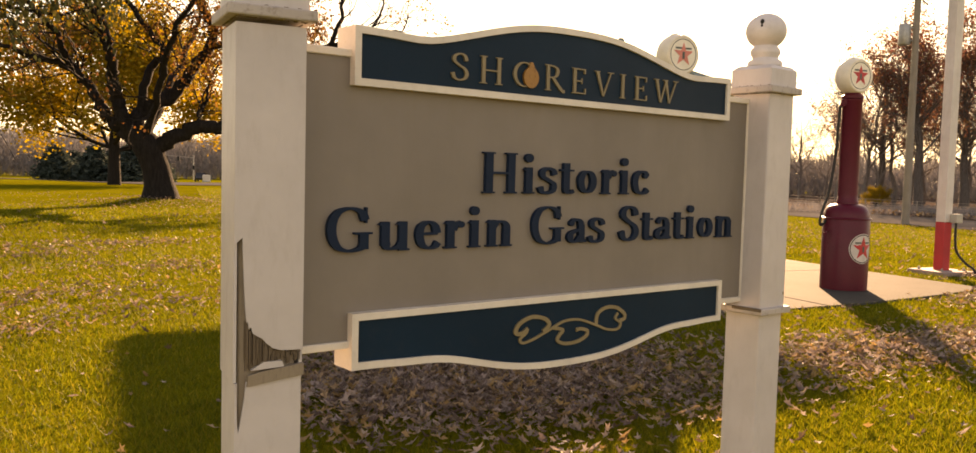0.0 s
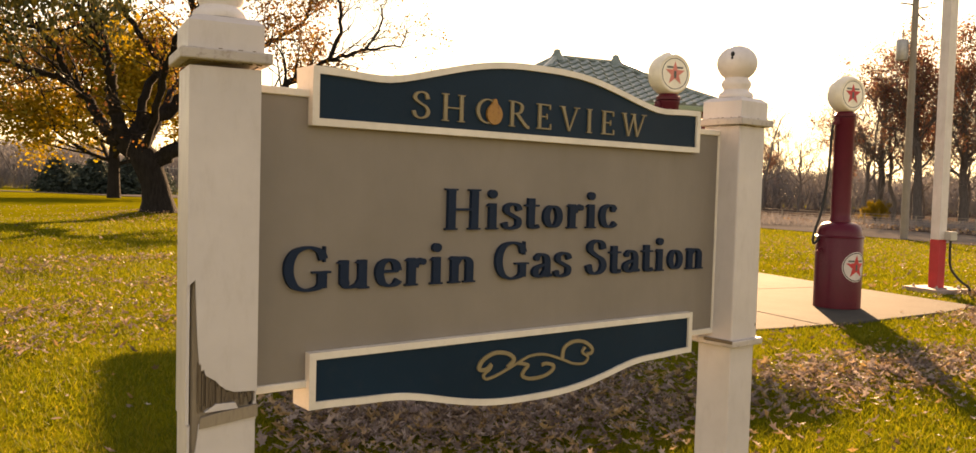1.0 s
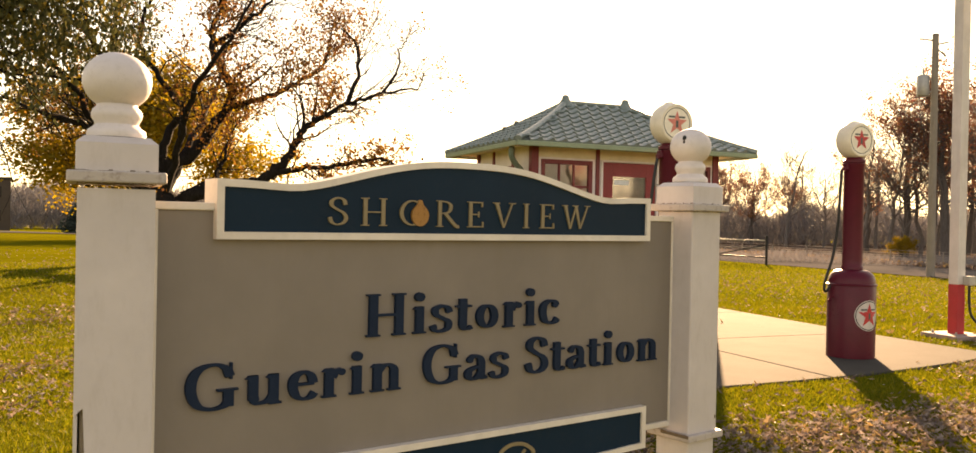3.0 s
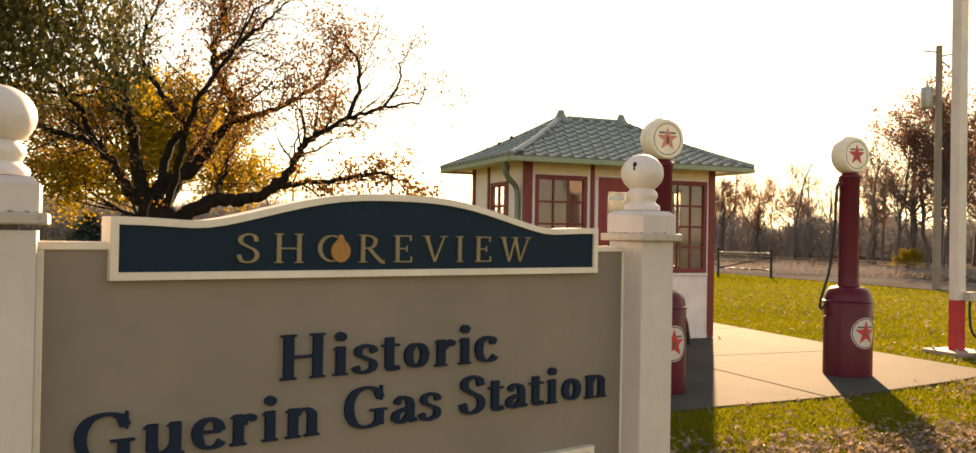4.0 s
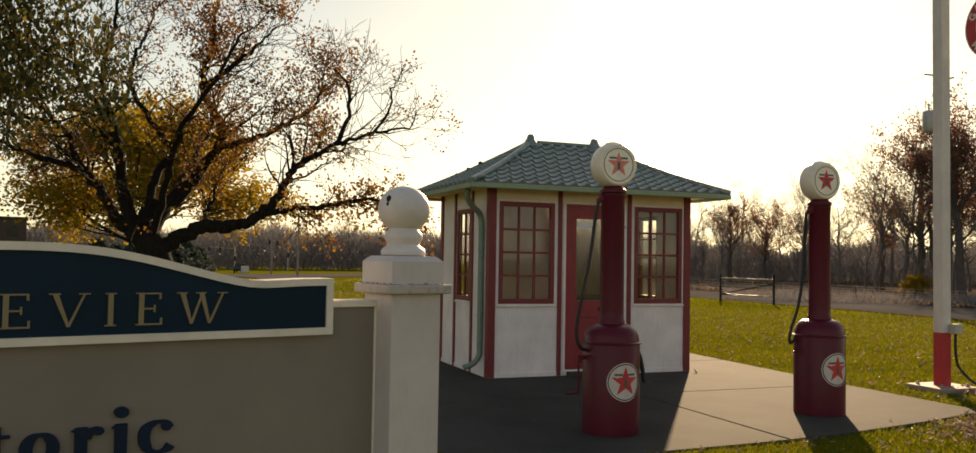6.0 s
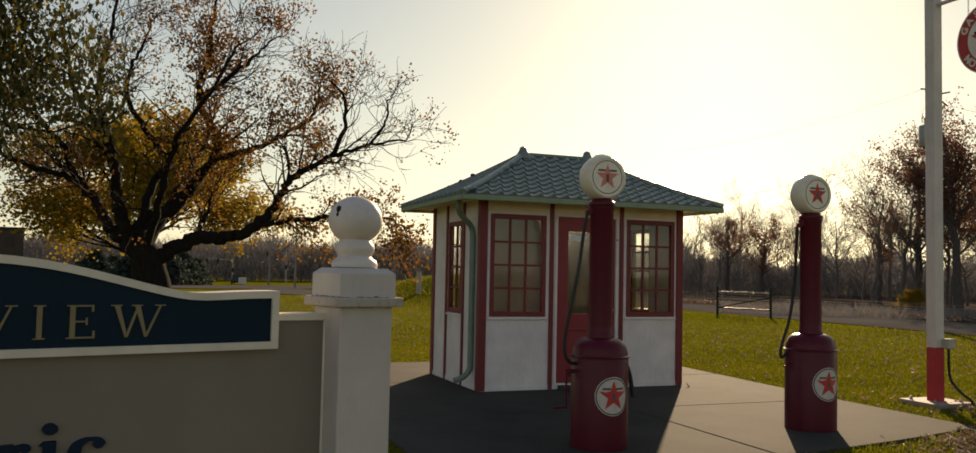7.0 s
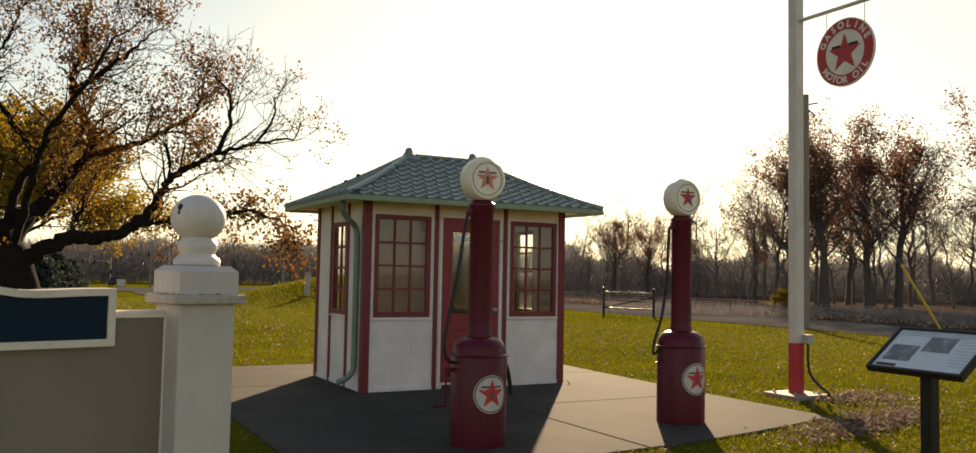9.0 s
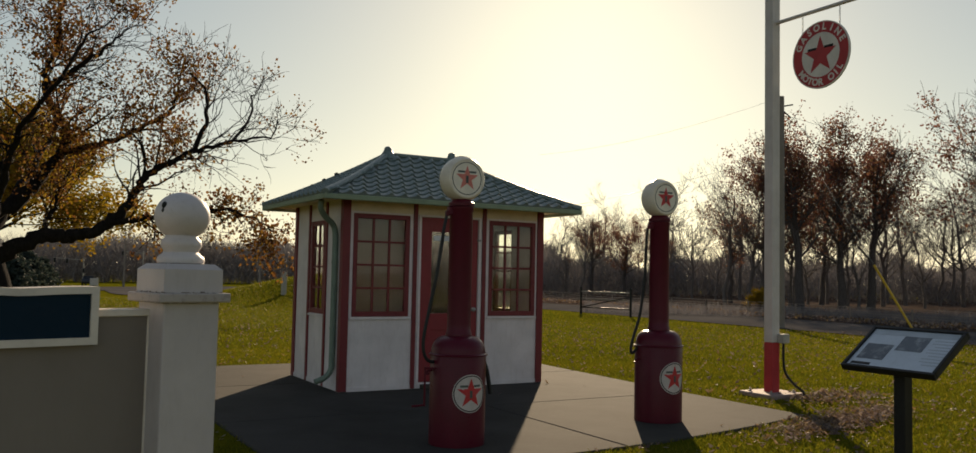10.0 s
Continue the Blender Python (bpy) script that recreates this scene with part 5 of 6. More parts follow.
# ---- reading board ----
BM = pose(6.868, 1.678, 0, 0, 0, HUT_YAW)
board = thing("information_board", BM, "tilted information board in a black frame on a black stem", "information board")
bm = bmesh.new()
box(bm, (0.13, -0.04, -0.1), (0.21, 0.04, 0.90), 0.004)
part("stem", bm, M_BLACK, board, "black square stem")
TILT_M = Matrix.Translation((0.0, 0, 0.865)) @ pose(0, 0, 0, 0, -35, 0)
bm = bmesh.new()
L2, BD = 0.325, 0.44
for a, b in (((0, -L2, -0.02), (0.022, L2, 0.028)), ((BD - 0.022, -L2, -0.02), (BD, L2, 0.028)), ((0.022, -L2, -0.02), (BD - 0.022, -L2 + 0.022, 0.028)), ((0.022, L2 - 0.022, -0.02), (BD - 0.022, L2, 0.028)), ((0.022, -L2 + 0.022, -0.02), (BD - 0.022, L2 - 0.022, 0.004))):
    box(bm, a, b, 0.003, 1, TILT_M)
part("frame", bm, M_BLACK, board, "black metal frame")
bm = bmesh.new()
box(bm, (0.023, -L2 + 0.023, 0.005), (BD - 0.023, L2 - 0.023, 0.014), 0, 1, TILT_M)
plate_b = part("plate", bm, M_PLATE, board, "glossy printed plate, the sky's reflection in its grey-blue")
for a, b, mt, lb in (((0.10, 0.08, 0.0145), (0.26, 0.27, 0.0155), M_PHOTO, "dark landscape photograph"), ((0.21, -0.13, 0.0145), (0.36, 0.055, 0.0155), M_PHOTO, "dark landscape photograph"), ((0.36, -0.29, 0.0145), (0.41, 0.29, 0.0152), M_INK, "dark heading band"), ((0.04, 0.14, 0.0145), (0.065, 0.28, 0.0155), M_BLACK, "small dark caption bar")):
    bm = bmesh.new()
    box(bm, a, b, 0, 1, TILT_M)
    part("print", bm, mt, plate_b, lb)
for k in range(9):
    bm = bmesh.new()
    x = 0.09 + k * 0.03
    box(bm, (x, -0.29, 0.0145), (x + 0.008, -0.16 - 0.03 * (k % 3 == 0), 0.0152), 0, 1, TILT_M)
    part("text_bar", bm, M_INK, plate_b)
bm = bmesh.new()
box(bm, (0.10, -0.10, 0.875), (0.24, 0.10, 0.89), 0.003)
part("bracket", bm, M_BLACK, board)

# ---- utility pole, gate, fences, posts ----
UX, UY = 34.36, 15.55
UZ = ground_z(UX, UY)
upole = thing("utility_pole", pose(UX, UY, UZ), "weathered grey wooden utility pole with a transformer", "utility pole")
bm = bmesh.new()
lathe(bm, [(0.16, -0.3), (0.155, 0.5), (0.12, 9.4), (0.115, 9.45)], 14)
part("shaft", bm, M_POLEWOOD, upole, "grey wooden shaft", True)
side = Vector((-0.62, 0.78, 0))
bm = bmesh.new()
lathe(bm, [(0.02, -0.42), (0.22, -0.42), (0.23, -0.40), (0.23, 0.36), (0.22, 0.38), (0.10, 0.42), (0.01, 0.42)], 18, Matrix.Translation((side.x * 0.42, side.y * 0.42, 7.45)))
trf = part("transformer", bm, M_STEEL, upole, "grey transformer can", True)
bm = bmesh.new()
lathe(bm, [(0.05, 0), (0.03, 0.06), (0.05, 0.12), (0.03, 0.18), (0.045, 0.24), (0.01, 0.3)], 10, Matrix.Translation((side.x * 0.42, side.y * 0.42, 7.86)))
part("bushing", bm, M_GREYBOX, trf)
for z in (7.2, 7.7):
    bm = bmesh.new()
    tube(bm, [(0, 0, z), (side.x * 0.3, side.y * 0.3, z)], 0.04, 8, 1)
    part("hanger", bm, M_STEEL, upole)
for a, b in (((-0.06, 0.06, 9.2), (-0.35, 0.45, 9.28)), ((0.06, -0.06, 9.05), (0.32, -0.35, 9.12)), ((0.06, -0.06, 8.85), (0.12, -0.35, 8.55))):
    part("insulator_arm", tube(bmesh.new(), [a, b], 0.03, 8, 1), M_BLACK, upole, "dark insulator bracket")


def wire(a, b, sag, r=0.010):
    a, b = Vector(a), Vector(b)
    bm = bmesh.new()
    tube(bm, [a.lerp(b, t) - Vector((0, 0, 4 * sag * t * (1 - t))) for t in np.linspace(0, 1, 13)], r, 5, 1)
    ob = new("power_line", mesh_of("power_line", bm, M_BLACK))
    tagged(ob, "thin dark overhead power line from the utility pole", "cable", "power lines")


wire((UX - 0.3, UY + 0.4, UZ + 9.25), (35.4, 29.5, 7.9), 0.35, 0.005)
wire((UX + 0.1, UY - 0.3, UZ + 8.6), (50, -6, 0.0), 0.05, 0.006)
wire((UX, UY, UZ + 7.05), (38.4, 33.6, 5.1), 0.25, 0.007)
wire((UX, UY, UZ + 7.05), (43.5, -12.0, 6.5), 0.3, 0.007)



def steel_gate(x, y, yaw, length):
    z = ground_z(x, y)
    gt = thing("pipe_gate", pose(x, y, z, 0, 0, yaw), "grey steel pipe gate across the verge", "gate")
    for px in (0, length):
        bm = bmesh.new()
        lathe(bm, [(0.06, -0.2), (0.06, 1.35), (0.03, 1.38)], 10, Matrix.Translation((px, 0, 0)))
        part("post", bm, M_BLACK, gt, "dark gate post")
    for zz, mt in ((0.35, M_BLACK), (0.78, M_POLEWOOD), (1.15, M_GREYBOX)):
        bm = bmesh.new()
        tube(bm, [(0, 0, zz), (length, 0, zz)], 0.03, 8, 1)
        part("rail", bm, mt, gt)
    bm = bmesh.new()
    tube(bm, [(0, 0, 0.35), (length, 0, 0.95)], 0.03, 8, 1)
    part("brace", bm, M_BLACK, gt)


steel_gate(35.63, 26.8, -94.1, 3.2)


def mesh_fence(pts, height, label):
    fn = thing("wire_fence", pose(0, 0, 0), label, "fence")
    for (x0, y0), (x1, y1) in zip(pts, pts[1:]):
        n = int(math.hypot(x1 - x0, y1 - y0) / 3)
        for k in range(n + 1):
            x, y = x0 + (x1 - x0) * k / n, y0 + (y1 - y0) * k / n
            z = ground_z(x, y)
            bm = bmesh.new()
            lathe(bm, [(0.035, -0.1), (0.035, height)], 8, Matrix.Translation((x, y, z)))
            part("fence_post", bm, M_POLEWOOD, fn)
        for zz in (0.08, 0.2, 0.32, 0.44, 0.56, height):
            bm = bmesh.new()
            tube(bm, [(x0 + (x1 - x0) * t, y0 + (y1 - y0) * t, ground_z(x0 + (x1 - x0) * t, y0 + (y1 - y0) * t) + zz) for t in np.linspace(0, 1, 9)], 0.010, 5, 1)
            part("fence_wire", bm, M_POLEWOOD, fn)


mesh_fence([(30, -30), (41.5, 10), (46.5, 26), (56, 58)], 0.72, "low grey wire fence along the far side of the road")
mk = thing("marker_post", pose(21.8, 32.4, ground_z(21.8, 32.4)), "short grey square marker post on the lawn", "post")
bm = bmesh.new()
box(bm, (-0.09, -0.09, -0.1), (0.09, 0.09, 0.98), 0.01)
part("shaft", bm, M_GREYBOX, mk)
GX, GY = 35.5, 10.8
GZ = ground_z(GX, GY)
guy = thing("guy_wire", pose(GX, GY, GZ), "slanted steel guy wire with a yellow plastic guard", "guy wire")
top_g = Vector((UX - GX, UY - GY, UZ + 8.9 - GZ))
bm = bmesh.new()
tube(bm, [top_g * -0.01, top_g * 0.29], 0.045, 8, 1)
part("guard", bm, M_YELLOW, guy, "yellow plastic guard")
bm = bmesh.new()
tube(bm, [top_g * 0.28, top_g], 0.006, 5, 1)
part("wire", bm, M_STEEL, guy)


# ---- trees ----
def grow(rng, start, direction, length, radius, depth, spec, out, tips):
    """Branches as (points, radii); twig ends go to tips."""
    n = max(3, int(length / spec["step"]) + 1)
    p, d = np.array(start, float), np.array(direction, float)
    pts, rad = [p.copy()], [radius]
    for k in range(1, n + 1):
        d = d + rng.normal(0, spec["wander"], 3) + np.array((0, 0, spec["lift"] * (1 if depth else 0.5)))
        d /= np.linalg.norm(d)
        p = p + d * length / n
        pts.append(p.copy())
        rad.append(radius * (1 - spec["taper"] * k / n))
    out.append((np.array(pts), np.array(rad), depth))
    if depth >= spec["levels"]:
        tips.append((pts[-1], d.copy()))
        tips.append((pts[len(pts) // 2], d.copy()))
        return
    m = spec["kids"][min(depth, len(spec["kids"]) - 1)]
    for c in range(m):
        t = rng.uniform(spec["from"], 1.0) if c else 1.0
        i = min(n, max(1, int(round(t * n))))
        side = rng.normal(0, 1, 3)
        side -= d * (side @ d)
        side /= np.linalg.norm(side) + 1e-9
        a = rng.uniform(*spec["angle"]) * (0.5 if c == 0 else 1)
        q = d * math.cos(a) + side * math.sin(a)
        q[2] += spec["up"]
        q /= np.linalg.norm(q)
        grow(rng, pts[i], q, length * rng.uniform(*spec["shrink"]), max(spec["thin"], rad[i] * (0.78 if c == 0 else spec.get("fork", 0.58))), depth + 1, spec, out, tips)


def tube_arrays(branches):
    """Tapered tubes of all branches as one set of arrays."""
    V, Fq, off = [], [], 0
    for pts, rad, depth in branches:
        seg = 10 if depth == 0 else 6 if depth < 3 else 3
        d = np.gradient(pts, axis=0)
        d /= np.linalg.norm(d, axis=1, keepdims=True) + 1e-9
        ref = np.array((0.31, 0.77, 0.55))
        s = np.cross(d, ref)
        s /= np.linalg.norm(s, axis=1, keepdims=True) + 1e-9
        w = np.cross(s, d)
        ang = np.arange(seg) * 2 * math.pi / seg
        ring = pts[:, None] + rad[:, None, None] * (np.cos(ang)[None, :, None] * s[:, None] + np.sin(ang)[None, :, None] * w[:, None])
        V.append(ring.reshape(-1, 3))
        m = len(pts)
        i, j = np.meshgrid(np.arange(m - 1), np.arange(seg), indexing="ij")
        a = off + i * seg + j
        b = off + i * seg + (j + 1) % seg
        Fq.append(np.stack([a, b, b + seg, a + seg], -1).reshape(-1, 4))
        off += m * seg
    return np.concatenate(V), np.concatenate(Fq)


def leaf_arrays(rng, centres, count, spread, size, droop=0.0):
    """Folded leaf blades scattered round the centres: two triangles each along a midrib."""
    c = centres[rng.randint(0, len(centres), count)] + rng.normal(0, spread, (count, 3))
    d = rng.normal(0, 1, (count, 3))
    d[:, 2] -= droop
    d /= np.linalg.norm(d, axis=1, keepdims=True)
    s = np.cross(d, rng.normal(0, 1, (count, 3)))
    s /= np.linalg.norm(s, axis=1, keepdims=True) + 1e-9
    n = np.cross(d, s)
    L = size * rng.uniform(0.6, 1.3, (count, 1))
    v = np.stack([c, c + d * L * 0.5 + s * L * 0.42 + n * L * 0.1, c + d * L, c + d * L * 0.45 - s * L * 0.42 + n * L * 0.12], 1).reshape(-1, 3)
    a = np.arange(count) * 4
    f = np.concatenate([np.stack([a, a + 1, a + 2], -1), np.stack([a, a + 2, a + 3], -1)])
    return v, f


def tree_parts(name_seed, trunk, spec, leaves=None, leaf_mat=None, bark=None, low_cut=None):
    rng = np.random.RandomState(name_seed)
    out, tips = [], []
    pts, rad = trunk["pts"], trunk["rad"]
    out.append((np.array(pts, float), np.array(rad, float), 0))
    for start, direction, length, radius in trunk["limbs"]:
        d = np.array(direction, float)
        grow(rng, start, d / np.linalg.norm(d), length, radius, 1, spec, out, tips)
    V, Fq = tube_arrays(out)
    wood = raw_mesh("branches", V, Fq, bark or M_BARKSHADED)
    wood.polygons.foreach_set("use_smooth", [True] * len(wood.polygons))
    lm = None
    if leaves:
        c = np.array([t[0] for t in tips])
        if low_cut is not None:
            c = c[rng.uniform(0, 1, len(c)) < np.clip((c[:, 2] - low_cut[0]) / low_cut[1], low_cut[2], 1)]
        if leaves.get("keep"):
            k = noise_keep(c, leaves["keep"], name_seed)
            c = c[k]
        v, f = leaf_arrays(rng, c, leaves["count"], leaves["spread"], leaves["size"], leaves.get("droop", 0.3))
        lm = raw_mesh("leaves", v, f, leaf_mat)
    return wood, lm


def noise_keep(c, share, seed):
    """Keeps whole boughs in leaf and leaves others bare."""
    val = np.array([noise.noise(Vector(p) * 0.45 + Vector((seed * 3.1, 0, 0))) for p in c])
    return val > np.quantile(val, 1 - share)


def tree_thing(name, m, wood, leaf, label, group=""):
    t = thing(name, m, label, "tree", group)
    ob = new("trunk", wood)
    ob.parent = t
    if leaf:
        lf = new("crown", leaf)
        lf.parent = t
    return t


# the wide oak on the lawn; limbs in the directions that they spread
OX, OY = 8.45, 25.3
RT = np.array((math.cos(radians(24)), -math.sin(radians(24)), 0))   # across the view, to the right
AW = np.array((math.sin(radians(24)), math.cos(radians(24)), 0))    # away


def dirv(r, a, u):
    return RT * r + AW * a + np.array((0, 0, u))


oak_spec = {"step": 0.30, "wander": 0.17, "lift": 0.015, "taper": 0.5, "levels": 5, "kids": [4, 4, 4, 3, 3], "from": 0.25, "angle": (0.45, 1.05), "up": 0.06, "shrink": (0.52, 0.78), "thin": 0.0095, "fork": 0.62}
# main limbs as runs of (across, away, up), with the radius at the start and end
OAK_LIMBS = [
    ([(-0.25, 0, 1.3), (0.49, -0.1, 1.77), (1.24, -0.2, 2.06), (1.8, -0.3, 2.09), (2.29, -0.4, 2.18), (2.75, -0.4, 2.5), (3.2, -0.4, 3.0), (3.55, -0.4, 3.7), (4.09, -0.4, 4.2), (5.03, -0.3, 4.7), (6.15, 0.0, 5.1), (7.2, 0.2, 5.35)], 0.29, 0.03),
    ([(2.6, -0.4, 2.4), (3.34, -0.6, 2.61), (4.33, -0.9, 2.7), (5.17, -1.1, 2.86), (5.9, -1.1, 2.92), (6.7, -1.1, 2.65), (7.1, -1.1, 2.35)], 0.12, 0.02),
    ([(4.86, -0.3, 4.62), (5.16, -0.3, 5.9), (5.1, -0.1, 7.0), (4.7, 0.1, 7.7)], 0.09, 0.02),
    ([(5.9, 0.0, 5.0), (6.4, 0.3, 6.0), (6.55, 0.5, 7.0), (6.75, 0.6, 7.5)], 0.06, 0.015),
    ([(-0.45, 0, 1.6), (-0.58, 0.1, 2.2), (-0.32, 0.2, 2.62), (0.39, 0.3, 3.0), (0.91, 0.5, 3.85), (1.38, 0.6, 4.57), (1.43, 0.6, 5.21), (0.9, 0.7, 6.1), (0.85, 0.8, 6.94), (1.11, 0.8, 7.52), (1.15, 0.8, 8.81), (1.5, 0.8, 10.2)], 0.27, 0.03),
    ([(1.33, 0.55, 4.45), (2.5, 0.9, 4.9), (3.5, 1.2, 5.7), (4.2, 1.4, 6.5), (4.4, 1.5, 7.3), (4.5, 1.5, 8.0)], 0.12, 0.02),
    ([(0.86, 0.8, 6.8), (1.9, 0.4, 7.8), (2.5, 0.2, 8.5), (2.9, 0.0, 9.2)], 0.10, 0.02),
    ([(-0.6, 0, 1.6), (-0.95, -0.1, 2.25), (-1.1, -0.1, 2.8), (-1.18, -0.2, 3.4), (-1.24, -0.3, 4.14), (-1.45, -0.4, 4.97), (-1.7, -0.5, 5.87), (-1.68, -0.6, 6.72), (-1.4, -0.6, 8.1), (-1.3, -0.6, 9.6)], 0.25, 0.03),
    ([(-1.4, -0.4, 4.8), (-2.2, -0.8, 5.95), (-2.5, -1.1, 7.2), (-2.6, -1.3, 8.4)], 0.12, 0.02),
    ([(-0.6, 0, 1.55), (-0.95, 0.05, 1.9), (-1.36, 0.1, 2.25), (-1.7, 0.2, 2.8), (-2.02, 0.3, 3.32), (-2.6, 0.5, 3.75), (-3.6, 0.8, 3.98), (-4.9, 1.1, 4.5), (-6.3, 1.2, 4.7)], 0.26, 0.03),
    ([(-2.3, 0.4, 3.55), (-3.1, 0.2, 5.0), (-4.2, -0.1, 5.9), (-5.1, -0.4, 7.0)], 0.12, 0.02),
    ([(-0.4, 0.1, 1.7), (0.0, 1.3, 3.0), (0.4, 2.6, 4.2), (0.8, 4.0, 5.6), (1.0, 4.8, 7.2)], 0.19, 0.03),
    ([(-0.35, -0.1, 1.7), (0.2, -1.3, 3.2), (0.7, -2.4, 4.6), (1.6, -3.2, 5.8), (2.2, -3.6, 7.0)], 0.13, 0.03),
    ([(-0.5, 0.1, 2.4), (-0.33, 0.3, 3.6), (0.14, 0.4, 4.2), (-0.5, 0.6, 5.1), (-1.15, 0.7, 6.2), (-1.15, 0.8, 7.0), (-0.79, 0.8, 7.83), (-0.6, 0.8, 8.6)], 0.15, 0.025),
    ([(1.03, -0.2, 2.0), (1.12, -0.1, 2.45), (1.33, 0, 2.94), (1.45, 0.2, 3.59), (1.9, 0.3, 4.3)], 0.08, 0.02),
]


def build_oak():
    rng = np.random.RandomState(11)
    out, tips, low_tips = [], [], []
    trunk = np.array([dirv(r, 0, u) for r, u in ((0.06, -0.25), (0.05, 0.0), (0.02, 0.35), (-0.06, 0.8), (-0.20, 1.2), (-0.38, 1.6), (-0.54, 1.95))])
    out.append((trunk, np.array([0.68, 0.54, 0.43, 0.39, 0.40, 0.41, 0.22]), 0))
    for n, (pts, r0, r1) in enumerate(OAK_LIMBS):
        line = np.array(smooth_line([dirv(r, w, u if n not in (2, 3, 5, 6) else min(u, 5) + 0.74 * max(0, u - 5)) for r, w, u in pts], 6))
        line[4:] += rng.normal(0, 0.035, line[4:].shape)
        m = len(line)
        rad = 0.92 * (r1 + (r0 - r1) * (1 - np.linspace(0, 1, m)) ** 1.05)
        out.append((line, rad, 1))
        bag = low_tips if n == 1 else tips
        first = int(m * (0.55 if n == 0 else 0.45 if r0 > 0.14 else 0.14))
        for i in range(first, m):
            if rng.uniform() < 0.85:
                d = line[min(i + 1, m - 1)] - line[max(i - 1, 0)]
                d /= np.linalg.norm(d)
                side = rng.normal(0, 1, 3)
                side[2] *= 0.7
                side -= d * (side @ d)
                side /= np.linalg.norm(side) + 1e-9
                a = rng.uniform(0.5, 1.1)
                q = d * math.cos(a) + side * math.sin(a) + np.array((0, 0, -0.25 if n == 1 else 0.12))
                q /= np.linalg.norm(q)
                grow(rng, line[i], q, rng.uniform(0.7, 1.5) * (0.62 if n == 1 else 0.85 if n in (2, 3, 5, 6) else 1.0), max(0.012, rad[i] * 0.38), 3, oak_spec, out, bag)
        d = line[-1] - line[-2]
        grow(rng, line[-1], d / np.linalg.norm(d), 0.5, r1, 3, oak_spec, out, bag)
    V, Fq = tube_arrays(out)
    wood = raw_mesh("branches", V, Fq, M_BARKSHADED)
    wood.polygons.foreach_set("use_smooth", [True] * len(wood.polygons))
    c = np.array([t[0] for t in tips])
    c = c[noise_keep(c, 0.50, 11)]
    c = c[rng.uniform(0, 1, len(c)) > np.clip((c @ RT - 4.2) / 2.2, 0, 0.88)]
    c = c[rng.uniform(0, 1, len(c)) > np.clip((1.2 - c @ RT) / 2.0, 0, 0.75)]
    lo = np.array([t[0] for t in low_tips])
    v, f = leaf_arrays(rng, c, 16500, 0.17, 0.088, 0.5)
    v2, f2 = leaf_arrays(rng, lo, 2300, 0.15, 0.105, 0.8)
    return wood, raw_mesh("leaves", np.concatenate([v, v2]), np.concatenate([f, f2 + len(v)]), M_OAKLEAF)


wood, leaf = build_oak()
tree_thing("oak_tree", pose(OX, OY, ground_z(OX, OY) - 0.03), wood, leaf, "spreading old oak with russet leaves and many bare boughs")

# leafy tree at the edge of the lawn
spec2 = {"step": 0.5, "wander": 0.13, "lift": 0.0, "taper": 0.5, "levels": 4, "kids": [5, 4, 4, 3], "from": 0.2, "angle": (0.5, 1.1), "up": 0.0, "shrink": (0.5, 0.72), "thin": 0.008}
t2 = {"pts": [(0, 0, -0.2), (0, 0, 1.2), (0.1, 0.0, 3.0), (0.1, 0.1, 5.0), (0.0, 0.1, 8.0)], "rad": [0.34, 0.28, 0.25, 0.2, 0.09], "limbs": [((0.1, 0, z), (math.cos(a), math.sin(a), u), L, 0.12) for z, a, u, L in ((3.5, 0.1, 0.20, 3.6), (3.7, 1.3, 0.3, 3.3), (3.8, -0.6, 0.3, 3.7), (4.0, 2.6, 0.3, 3.4), (4.3, -2.0, 0.3, 3.4), (4.9, 0.4, 0.45, 3.6), (5.2, -0.9, 0.5, 3.5), (5.6, 1.8, 0.5, 3.2), (6.2, 3.4, 0.6, 3.0), (6.8, 0.2, 0.9, 2.8), (7.4, -1.4, 1.0, 2.5), (7.8, 1.5, 1.4, 2.2))]}
wood, leaf = tree_parts(23, t2, spec2, {"count": 125000, "spread": 0.34, "size": 0.100}, M_GREENLEAF, None, (2.8, 0.9, 0.0))
tree_thing("leafy_tree", pose(-0.7, 20.3, 0) @ Matrix.Diagonal((0.92, 0.92, 1.42, 1)), wood, leaf, "dense dull green tree turning yellow")

